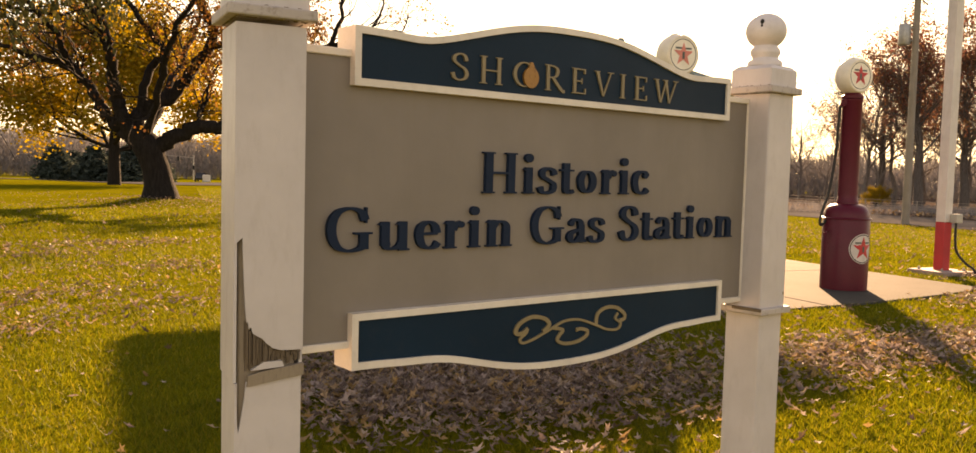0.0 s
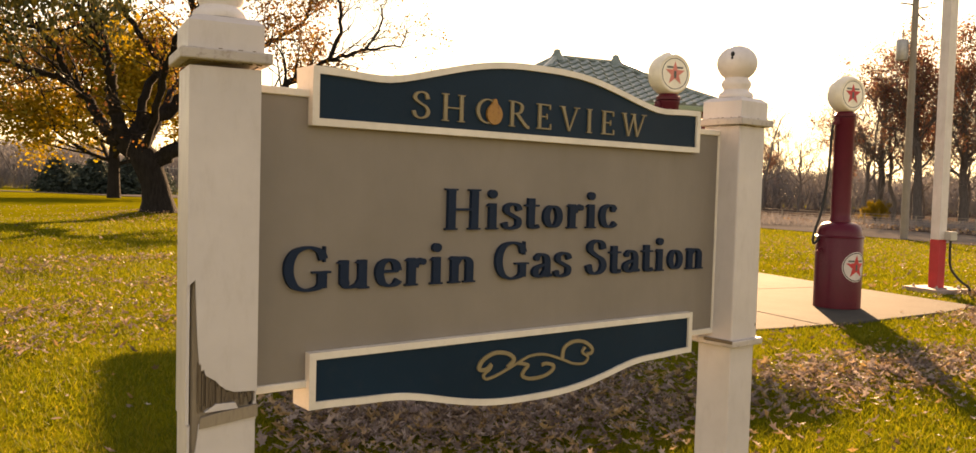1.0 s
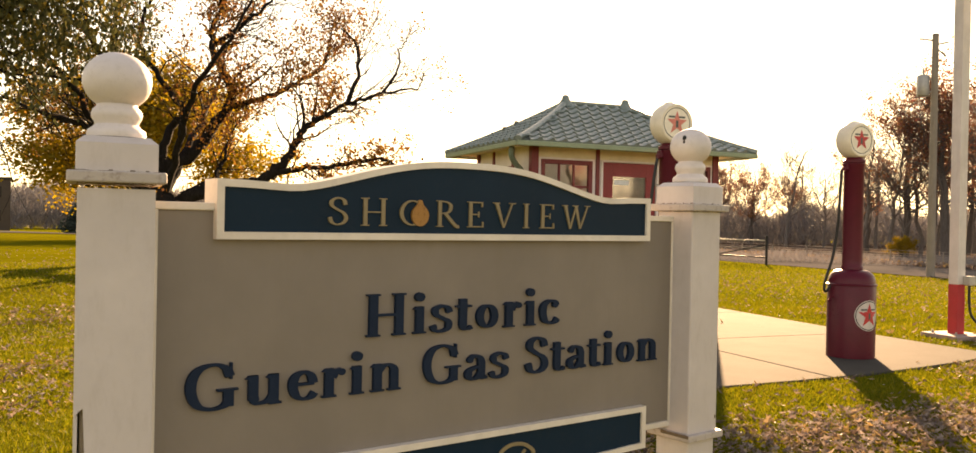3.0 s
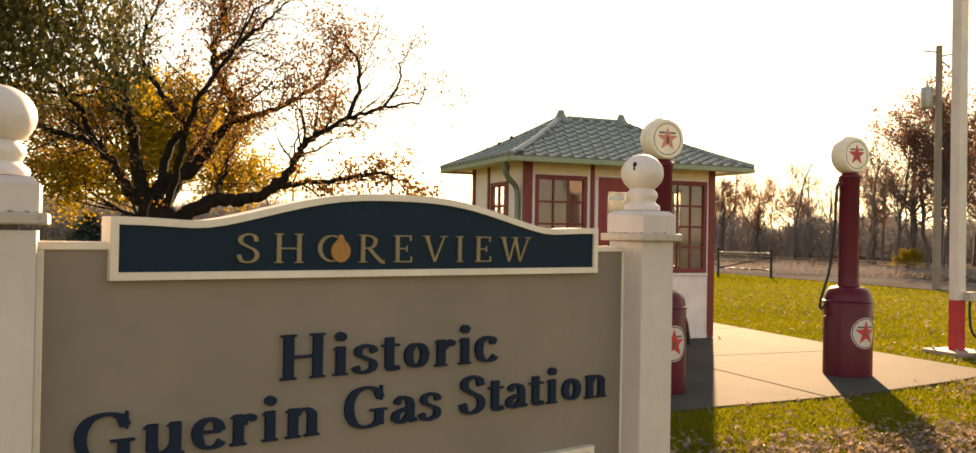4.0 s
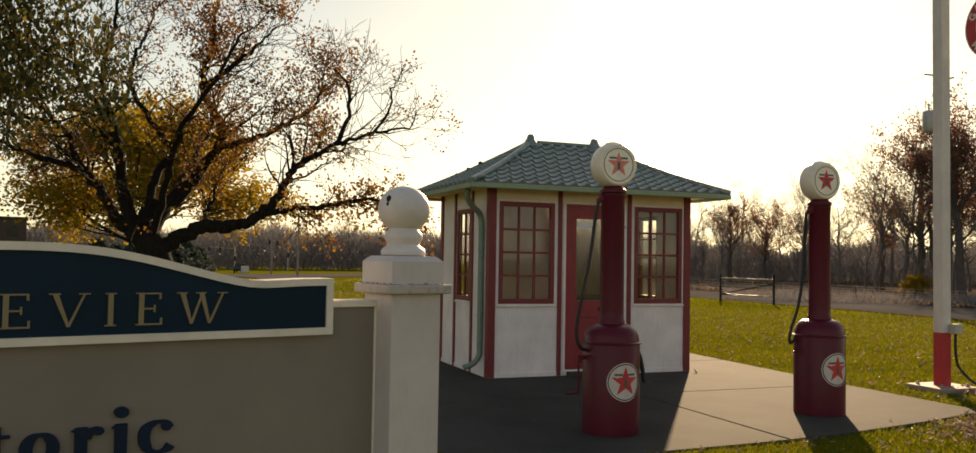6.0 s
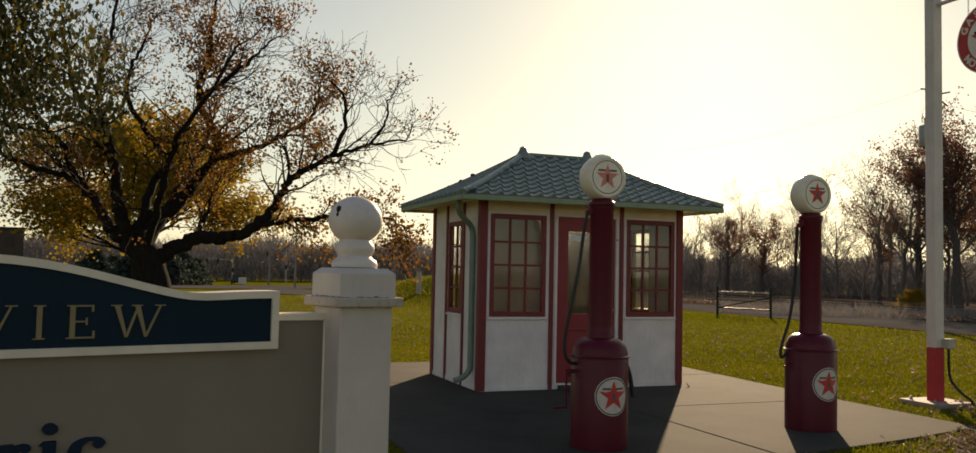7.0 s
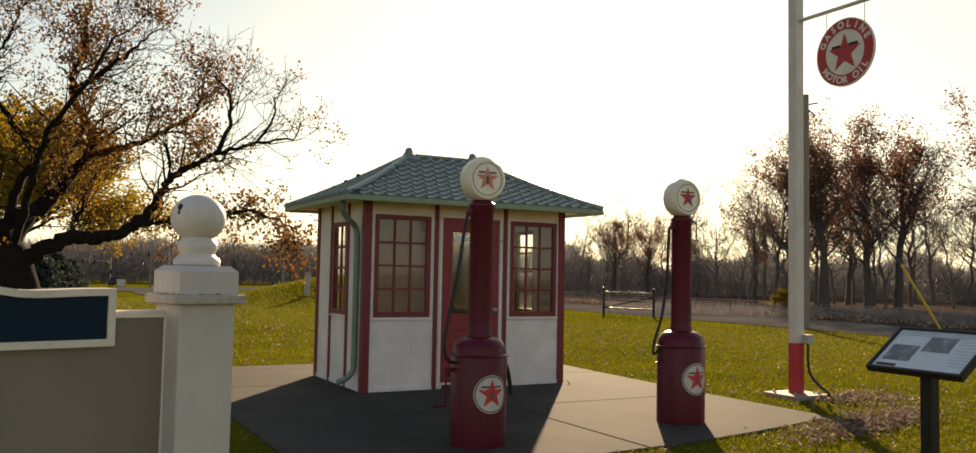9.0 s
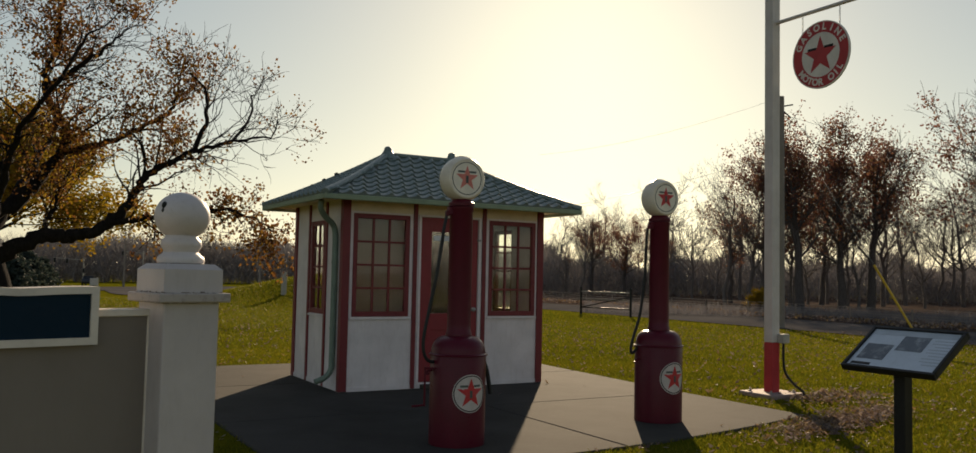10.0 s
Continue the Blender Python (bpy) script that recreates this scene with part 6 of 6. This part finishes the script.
# golden tree behind the oak
spec3 = {"step": 0.6, "wander": 0.10, "lift": 0.05, "taper": 0.5, "levels": 4, "kids": [5, 4, 4, 3], "from": 0.2, "angle": (0.4, 0.9), "up": 0.08, "shrink": (0.5, 0.72), "thin": 0.012}
t3 = {"pts": [(0, 0, -0.2), (0, 0, 1.0), (0, 0, 2.4), (0.1, 0, 5), (0, 0.1, 8)], "rad": [0.33, 0.28, 0.25, 0.18, 0.07], "limbs": [((0, 0, z), (math.cos(a), math.sin(a), u), L, 0.13) for z, a, u, L in ((2.0, 0.2, 0.25, 4.2), (2.1, 1.7, 0.25, 4.0), (2.2, 3.1, 0.25, 4.4), (2.4, -1.5, 0.3, 4.0), (3.0, 0.9, 0.5, 3.8), (3.2, 2.5, 0.5, 3.8), (3.5, -2.4, 0.5, 3.8), (3.9, -0.6, 0.6, 3.6), (4.6, 0.4, 0.9, 3.2), (5.0, 2.8, 0.9, 3.2), (5.6, -1.6, 1.1, 3.0), (6.5, 1.0, 1.5, 2.4))]}
wood, leaf = tree_parts(31, t3, spec3, {"count": 44000, "spread": 0.46, "size": 0.195}, M_GOLDLEAF)
tree_thing("golden_tree", pose(14.3, 50.0, 0) @ Matrix.Diagonal((1.15, 1.15, 0.90, 1)), wood, leaf, "rounded tree full of golden yellow leaves")

GOLD_TREE = (wood, leaf)

# wood beyond the road: a few kinds, each placed many times
bare = {"step": 0.7, "wander": 0.10, "lift": 0.04, "taper": 0.55, "levels": 5, "kids": [4, 4, 3, 3, 2], "from": 0.18, "angle": (0.4, 1.0), "up": 0.10, "shrink": (0.50, 0.76), "thin": 0.014}


def forest_kind(seed, height, lean, limbs, spec, leaves=None, mat_l=None):
    rng = np.random.RandomState(seed)
    pts = [(0, 0, -0.3)]
    for k in range(1, 8):
        pts.append((lean[0] * height * (k / 7) ** 1.5 + rng.normal(0, 0.12), lean[1] * height * (k / 7) ** 1.5 + rng.normal(0, 0.12), height * 0.92 * k / 7))
    rad = [(0.30 if leaves else 0.18) * height / 11 * (1 - 0.85 * k / 7) + 0.02 for k in range(8)]
    lm = []
    for k in range(limbs):
        t = rng.uniform(0.28, 0.98)
        i = t * 7
        a, b = pts[int(i)], pts[min(7, int(i) + 1)]
        q = [x + (y - x) * (i - int(i)) for x, y in zip(a, b)]
        an = rng.uniform(0, 6.28)
        lm.append((q, (math.cos(an), math.sin(an), rng.uniform(0.6, 1.5)), height * rng.uniform(0.16, 0.36) * (1.25 - 0.6 * t), (0.10 if leaves else 0.075) * (1.15 - t) * height / 11 + 0.015))
    return tree_parts(seed, {"pts": pts, "rad": rad, "limbs": lm}, spec, leaves, mat_l, M_BARKWOOD if leaves else M_BARKFAR)


kinds = [forest_kind(41, 10.5, (0.03, 0.02), 15, bare), forest_kind(42, 11.5, (0.16, -0.06), 13, bare), forest_kind(43, 9.0, (-0.10, 0.10), 14, bare), forest_kind(44, 12.0, (0.02, -0.08), 13, bare)]
broad = dict(bare, levels=4, kids=[4, 4, 4, 3], angle=(0.4, 1.0), up=0.12, thin=0.018)
russet = [forest_kind(51, 11.5, (0.02, 0.03), 14, broad, {"count": 6400, "spread": 0.30, "size": 0.17, "keep": 0.46}, M_REDLEAF), forest_kind(52, 12.0, (0.05, -0.03), 15, broad, {"count": 6400, "spread": 0.30, "size": 0.17, "keep": 0.46}, M_REDLEAF), forest_kind(53, 9.5, (-0.04, 0.03), 13, broad, {"count": 3000, "spread": 0.30, "size": 0.17, "keep": 0.42}, M_REDLEAF)]
EYE0 = (1.28, -0.25)


def polar(az, dist):
    az -= 0.4
    x, y = EYE0[0] + dist * math.sin(radians(az)), EYE0[1] + dist * math.cos(radians(az))
    return x, y, ground_z(x, y)


rng = random.Random(77)


def plant(pair, name, az, dist, scale, label, group):
    x, y, z = polar(az, dist)
    m = pose(x, y, z, 0, 0, rng.uniform(0, 360)) @ Matrix.Scale(scale, 4)
    tree_thing(name, m, pair[0], pair[1], label, group)


for az, dist, s, k in ((63.8, 64, 0.88, 0), (66.0, 60, 0.92, 1), (68.4, 62, 0.93, 0), (70.0, 63, 0.90, 1), (61.8, 72, 0.70, 2), (67.2, 75, 0.85, 2), (55.0, 90, 0.60, 0), (52.9, 92, 0.64, 1), (57.4, 100, 0.58, 0), (77.0, 58, 0.95, 1)):
    plant(russet[k], "russet_tree", az, dist, s, "tall tree with sparse russet leaves at the roadside", "wood beyond the road")
for n in range(46):
    az = 49.5 + 35 * (n + rng.random()) / 46
    dist = rng.uniform(62, 90) if az > 60 else rng.uniform(84, 112)
    k = n % 4
    plant(kinds[k], "bare_tree", az, dist, rng.uniform(0.62, 1.0) * (1.0 if az > 60 else 0.92), "bare leafless tree in the roadside wood", "wood beyond the road")
for n in range(50):
    az = 2 + 48 * (n + rng.random()) / 50
    dist = rng.uniform(235, 300)
    k = n % 4
    plant(kinds[k], "bare_tree", az, dist, rng.uniform(0.75, 1.15), "bare leafless tree on the far horizon", "far wood")


sx, sy, sz = polar(63.6, 57)
tree_thing("golden_shrub", pose(sx, sy, sz, 0, 0, 40) @ Matrix.Scale(0.13, 4), GOLD_TREE[0], GOLD_TREE[1], "small golden shrub under the roadside trees")


def brush_stuff(name, az0, az1, d0, d1, h0, h1, count, size, seed, label):
    """Thicket of twigs and dead leaves, one mass."""
    r = np.random.RandomState(seed)
    az, dist = np.radians(r.uniform(az0, az1, count)), r.uniform(d0, d1, count)
    x, y = EYE0[0] + dist * np.sin(az), EYE0[1] + dist * np.cos(az)
    top = h0 + (h1 - h0) * (0.5 + 0.5 * np.sin(az * 61 + seed) * np.sin(az * 23 + 1.3)) * r.uniform(0.6, 1.0, count)
    z = flat_hill(x, y) - 0.1 + top * r.uniform(0, 1, count) ** 0.9
    c = np.stack([x, y, z], -1)
    d = r.normal(0, 0.55, (count, 3))
    d[:, 2] = np.abs(d[:, 2]) + 0.5
    d /= np.linalg.norm(d, axis=1, keepdims=True)
    s = np.cross(d, r.normal(0, 1, (count, 3)))
    s /= np.linalg.norm(s, axis=1, keepdims=True) + 1e-9
    L = size * r.uniform(0.5, 1.5, (count, 1))
    wd = L * r.uniform(0.012, 0.05, (count, 1))
    v = np.stack([c - s * wd, c + s * wd, c + d * L + s * wd * 0.3, c + d * L - s * wd * 0.3], 1).reshape(-1, 3)
    a = np.arange(count) * 4
    ob = new(name, raw_mesh(name, v, np.stack([a, a + 1, a + 2, a + 3], -1), M_HAZEBRUSH))
    tagged(ob, label, "brush", kind="stuff")


brush_stuff("thicket", 46, 92, 92, 130, 2.6, 5.4, 90000, 1.0, 5, "grey-brown thicket under the bare trees, tinted with haze")
brush_stuff("far_thicket", 0, 50, 235, 310, 8.5, 13.0, 90000, 2.6, 6, "grey-brown wood on the far horizon, tinted with haze")
brush_stuff("verge_brush", 52, 92, 46, 60, 0.08, 0.35, 26000, 0.30, 7, "dead grass and leaves on the roadside verge")


def verge_glint_leaves():
    """Leaves added for the verge's bright glints along the fence foot, tilted every way."""
    r = np.random.RandomState(21)
    n = 5200
    y = r.uniform(-6, 44, n)
    x = np.interp(y, (-30, 10, 26, 58), (30, 41.5, 46.5, 56)) - np.abs(r.normal(0.7, 0.45, n))
    c = np.stack([x, y, flat_hill(x, y) + r.uniform(0.03, 0.16, n)], -1)
    v, f = leaf_arrays(r, c, n, 0.02, 0.16)
    tagged(new("verge_glint_leaves", raw_mesh("verge_glint_leaves", v, f, M_LITTER)), "pale leaves added along the fence foot for its bright glints", "leaves", kind="stuff")


verge_glint_leaves()


def conifer_mesh(seed, height, radius):
    r = np.random.RandomState(seed)
    n = 3400
    t = r.uniform(0.06, 1, n)
    an = r.uniform(0, 6.283, n)
    rr = radius * (1 - t ** 1.7) * (0.75 + 0.3 * np.sin(an * 5 + t * 19 + seed)) * r.uniform(0.3, 1.15, n) + 0.05
    c = np.stack([rr * np.cos(an), rr * np.sin(an), t * height], -1)
    v, f = leaf_arrays(r, c, n * 2, 0.22, 0.42, 0.5)
    return raw_mesh("needles", v, f, M_CONIFER)


con = [conifer_mesh(s, 5.5, 2.4) for s in (1, 2)]
bm = bmesh.new()
lathe(bm, [(0.2, -0.2), (0.16, 2), (0.03, 5.2)], 8)
con_trunk = mesh_of("trunk", bm, M_BARKFAR)
for n, (az, dist, s) in enumerate(((12.6, 128, 0.84), (13.6, 135, 0.74), (14.7, 126, 0.86), (15.8, 132, 0.80), (16.7, 124, 0.90), (17.6, 130, 0.84), (18.4, 134, 0.70))):
    x, y, z = polar(az, dist)
    t = thing("conifer", pose(x, y, z, 0, 0, 50 * n) @ Matrix.Diagonal((1.45 * s, 1.45 * s, 0.95 * s, 1)), "dark green conifer on the far side of the lawn", "tree", "conifers")
    for nm, me in (("trunk", con_trunk), ("crown", con[n % 2])):
        ob = new(nm, me)
        ob.parent = t

# ---- far building, signals, cars ----
bx, by, bz = polar(8.36, 150)
bld = thing("brick_building", pose(bx, by, bz, 0, 0, -8), "low dark brick building with a flat roof", "building")
bm = bmesh.new()
box(bm, (-7, -4, -0.4), (0.9, 4, 7.6))
part("wall", bm, M_BRICK, bld)
bm = bmesh.new()
box(bm, (-7.2, -4.2, 7.6), (1.1, 4.2, 8.0), 0.03)
part("roof", bm, M_BLACK, bld, "dark flat roof edge")
for k in range(3):
    for z in (1.5, 5.0):
        part("window", box(bmesh.new(), (-6.5 + 2.4 * k, -4.03, z), (-5.1 + 2.4 * k, -3.98, z + 1.6)), M_DARKGLASS, bld)


def signal(az, dist, yaw, h, reach):
    x, y, z = polar(az, dist)
    sg = thing("traffic_signal", pose(x, y, z, 0, 0, yaw), "grey traffic signal mast with a long arm", "traffic signal", "traffic signals")
    bm = bmesh.new()
    lathe(bm, [(0.14, -0.1), (0.10, h), (0.05, h + 0.05)], 10)
    part("mast", bm, M_STEEL, sg)
    bm = bmesh.new()
    tube(bm, [(0, 0, h - 0.5), (-reach, 0, h - 0.1)], 0.09, 8, 1)
    part("arm", bm, M_STEEL, sg)
    for px, pz in ((-reach * 0.55, h - 0.75), (-reach * 0.95, h - 0.6), (0.0, h * 0.5)):
        bm = bmesh.new()
        box(bm, (px - 0.2, -0.35, pz - 0.5), (px + 0.2, -0.1, pz + 0.5), 0.03)
        part("signal_head", bm, M_BLACK, sg, "dark signal head")


signal(20.63, 210, -18, 5.6, 6.1)
signal(23.96, 210, -18, 7.4, 4.6)
for az, dist, hh in ((31.0, 120, 10.5), (24.55, 110, 8.0), (22.9, 130, 6.6)):
    x, y, z = polar(az, dist)
    lp = thing("utility_pole", pose(x, y, z), "distant slim grey utility pole", "utility pole")
    bm = bmesh.new()
    lathe(bm, [(0.16, -0.2), (0.11, hh)], 8)
    part("shaft", bm, M_POLEWOOD, lp)
    bm = bmesh.new()
    tube(bm, [(-0.9, 0, hh - 0.5), (0.9, 0, hh - 0.5)], 0.06, 6, 1)
    part("cross_arm", bm, M_POLEWOOD, lp)


def car(az, dist, yaw, body_mat, label):
    x, y, z = polar(az, dist)
    c = thing("car", pose(x, y, z + 0.01, 0, 0, yaw), label, "car", "distant cars")
    bm = bmesh.new()
    prism(bm, [(-2.2, 0.3), (2.2, 0.3), (2.25, 0.6), (2.05, 0.85), (1.0, 0.95), (-2.1, 1.0), (-2.25, 0.7)], -0.88, 0.88)
    bmesh.ops.bevel(bm, geom=bm.edges[:], offset=0.05, segments=1, affect="EDGES")
    part("body", bm, body_mat, c)
    bm = bmesh.new()
    prism(bm, [(-1.95, 0.98), (0.95, 0.93), (0.3, 1.48), (-1.55, 1.5)], -0.75, 0.75)
    part("cabin", bm, M_DARKGLASS, c, "dark glazed cabin")
    for wx in (-1.35, 1.4):
        for wy in (-0.86, 0.86):
            bm = bmesh.new()
            lathe(bm, [(0.2, -0.1), (0.33, -0.1), (0.33, 0.1), (0.2, 0.1)], 16, Matrix.Translation((wx, wy, 0.32)) @ pose(0, 0, 0, 90))
            part("wheel", bm, M_RUBBER, c)


car(21.02, 150, 60, M_CARDARK, "dark grey car far off on the cross road")
car(18.77, 175, 56, M_CARDARK, "dark car far off on the cross road")
kx, ky, kz = polar(21.25, 146)
kiosk = thing("roadside_cabinet", pose(kx, ky, kz, 0, 0, -20), "white metal cabinet beside the far road", "cabinet")
part("body", box(bmesh.new(), (-0.6, -0.4, 0.08), (0.6, 0.4, 1.15), 0.04), M_POLEWHITE, kiosk)
part("plinth", box(bmesh.new(), (-0.66, -0.46, -0.1), (0.66, 0.46, 0.08), 0.01), M_STEEL, kiosk)


# ---- grass and fallen leaves ----
def hut_uv(x, y):
    a = radians(HUT_YAW)
    dx, dy = x - 7.329, y - 8.084
    return dx * math.cos(a) + dy * math.sin(a), -dx * math.sin(a) + dy * math.cos(a)


def on_slab(x, y, edge=0.0):
    u, v = hut_uv(x, y)
    fr = -4.12 + 0.05 * (u + 1.75) + np.where(u > 0.5, 0.035 * (u - 0.5) ** 2, 0)
    return (u > -1.75 - edge) & (u < 4.02 + 0.06 * np.maximum(0, v + 1) + edge) & (v > fr - edge) & (v < 3.35 + edge)


def sector(r, n, r0, r1, a0, a1):
    az, d = np.radians(r.uniform(a0, a1, n)), np.sqrt(r.uniform(r0 ** 2, r1 ** 2, n))
    return 0.6 + d * np.sin(az), -0.1 + d * np.cos(az)


def grass_stuff():
    r = np.random.RandomState(9)
    X, Y, H = [], [], []
    for r0, r1, a0, a1, n, h in ((0.1, 1.7, -180, 180, 24000, 0.040), (1.7, 4.2, -40, 110, 90000, 0.040), (4.2, 7.5, -20, 92, 96000, 0.040), (7.5, 13, -14, 84, 84000, 0.046), (13, 26, -14, 84, 80000, 0.055)):
        x, y = sector(r, n, r0, r1, a0, a1)
        X.append(x); Y.append(y); H.append(np.full(n, h))
    for r0, r1, a0, a1, n, hh in ((26, 48, 20, 80, 90000, 0.075), (22, 46, 30, 48, 50000, 0.09)):
        x, y = sector(r, n, r0, r1, a0, a1)
        X.append(x); Y.append(y); H.append(np.full(n, hh))
    x, y, h = np.concatenate(X), np.concatenate(Y), np.concatenate(H)
    road_x = np.interp(y, (-10, 12, 26, 60), (30, 36.5, 40.5, 48))
    ok = ~on_slab(x, y, 0.01 - r.uniform(0, 0.045, len(x))) & (x < road_x - 3.9)
    x, y, h = x[ok], y[ok], h[ok]
    n = len(x)
    h = h * r.uniform(0.45, 1.15, n)
    z = flat_hill(x, y) - 0.022
    an = r.uniform(0, 6.283, n)
    w = 0.0018 + 0.00042 * np.hypot(x, y)
    lean = r.normal(0, 0.5, (n, 2)) * h[:, None]
    b = np.stack([x, y, z], -1)
    s = np.stack([np.cos(an) * w, np.sin(an) * w, np.zeros(n)], -1)
    tip = b + np.stack([lean[:, 0], lean[:, 1], h], -1)
    v = np.stack([b - s, b + s, tip], 1).reshape(-1, 3)
    a = np.arange(n) * 3
    ob = new("grass", raw_mesh("grass", v, np.stack([a, a + 1, a + 2], -1), M_GRASS))
    tagged(ob, "short yellow-green lawn grass", "grass", kind="stuff")


def litter_stuff():
    """Curled lobed leaves lying on the lawn, thick in drifts."""
    r = np.random.RandomState(15)
    X, Y, LY = [], [], []

    def drift(cx, cy, sx, sy, n, layers):
        x, y = r.normal(cx, sx, n), r.normal(cy, sy, n)
        X.append(x); Y.append(y); LY.append(r.uniform(0, layers, n))

    for cx, cy, sx, sy, n, ly in ((2.45, 3.70, 0.42, 0.50, 4300, 0.022), (3.3, 3.25, 0.50, 0.42, 2500, 0.016), (3.9, 3.75, 0.55, 0.30, 900, 0.010), (5.2, 2.75, 0.7, 0.30, 1500, 0.014), (6.6, 2.5, 0.6, 0.22, 700, 0.02), (10.15, 3.28, 0.75, 0.17, 1900, 0.025), (11.9, 4.1, 0.5, 0.25, 420, 0.015), (0.9, 7.4, 0.6, 0.7, 600, 0.02), (2.2, 9.5, 1.5, 1.3, 500, 0.015), (8.6, 24.6, 1.6, 1.2, 900, 0.02), (3.6, 12.6, 1.0, 0.35, 320, 0.008), (2.4, 11.5, 0.7, 0.3, 200, 0.008), (1.9, 8.0, 0.45, 0.3, 160, 0.008), (3.4, 9.6, 0.5, 0.3, 160, 0.008), (1.2, 6.2, 0.4, 0.25, 130, 0.008), (2.6, 7.0, 0.4, 0.3, 120, 0.008)):
        drift(cx, cy, sx, sy, n, ly)
    x, y = sector(r, 2900, 2.0, 12, -10, 84)
    X.append(x); Y.append(y); LY.append(np.zeros(len(x)))
    x, y = sector(r, 9500, 12, 36, 4, 84)
    X.append(x); Y.append(y); LY.append(np.zeros(len(x)))
    x, y, ly = np.concatenate(X), np.concatenate(Y), np.concatenate(LY)
    ok = (~on_slab(x, y, 0.02)) | (r.uniform(0, 1, len(x)) < 0.012)
    ok &= y > 1.45
    # fewer leaves on the open side of the lawn
    ok &= (ly > 0) | (x > 0.36 * y + 0.6) | (r.uniform(0, 1, len(x)) < 0.4)
    # the drift ends at a soft line left of the sign
    ok &= (ly == 0) | (x > 0.12 + 0.46 * y + r.normal(0, 0.12, len(x))) | (y > 6)
    x, y, ly = x[ok], y[ok], ly[ok]
    n = len(x)
    z = np.where(on_slab(x, y), 0.004, flat_hill(x, y) + 0.006 + ly)
    k = 10
    th = np.arange(k) * 2 * math.pi / k
    lobes = np.where(np.arange(k) % 2 == 0, 1.0, 0.40)
    lx, lyy = lobes * np.cos(th) * 1.0, lobes * np.sin(th) * 0.62
    size = r.uniform(0.017, 0.038, n) * np.where(np.hypot(x, y) > 12, 1.25, 1)
    curl = r.uniform(-0.2, 0.75, n)
    an, tilt, tw = r.uniform(0, 6.283, n), r.normal(0, 0.45, n), r.normal(0, 0.45, n)
    px = lx[None] * size[:, None]
    py = lyy[None] * size[:, None]
    pz = curl[:, None] * (lyy[None] ** 2 * 1.4 + 0.35 * lx[None] ** 2) * size[:, None] + r.normal(0, 0.10, (n, k)) * size[:, None]
    pz = pz + px * np.sin(tilt)[:, None] + py * np.sin(tw)[:, None]
    pz = pz - pz.min(1, keepdims=True) * 0.8
    gx = x[:, None] + px * np.cos(an)[:, None] - py * np.sin(an)[:, None]
    gy = y[:, None] + px * np.sin(an)[:, None] + py * np.cos(an)[:, None]
    gz = z[:, None] + pz
    rim = np.stack([gx, gy, gz], -1)
    mid = np.stack([x, y, z + 0.002], -1)[:, None]
    v = np.concatenate([mid, rim], 1).reshape(-1, 3)
    a = np.arange(n)[:, None] * (k + 1)
    j = np.arange(k)[None]
    f = np.stack([a + 0 * j, a + 1 + j, a + 1 + (j + 1) % k], -1).reshape(-1, 3)
    ob = new("fallen_leaves", raw_mesh("fallen_leaves", v, f, M_LITTER))
    tagged(ob, "dry brown oak leaves lying in drifts on the grass", "leaves", kind="stuff")


grass_stuff()
litter_stuff()
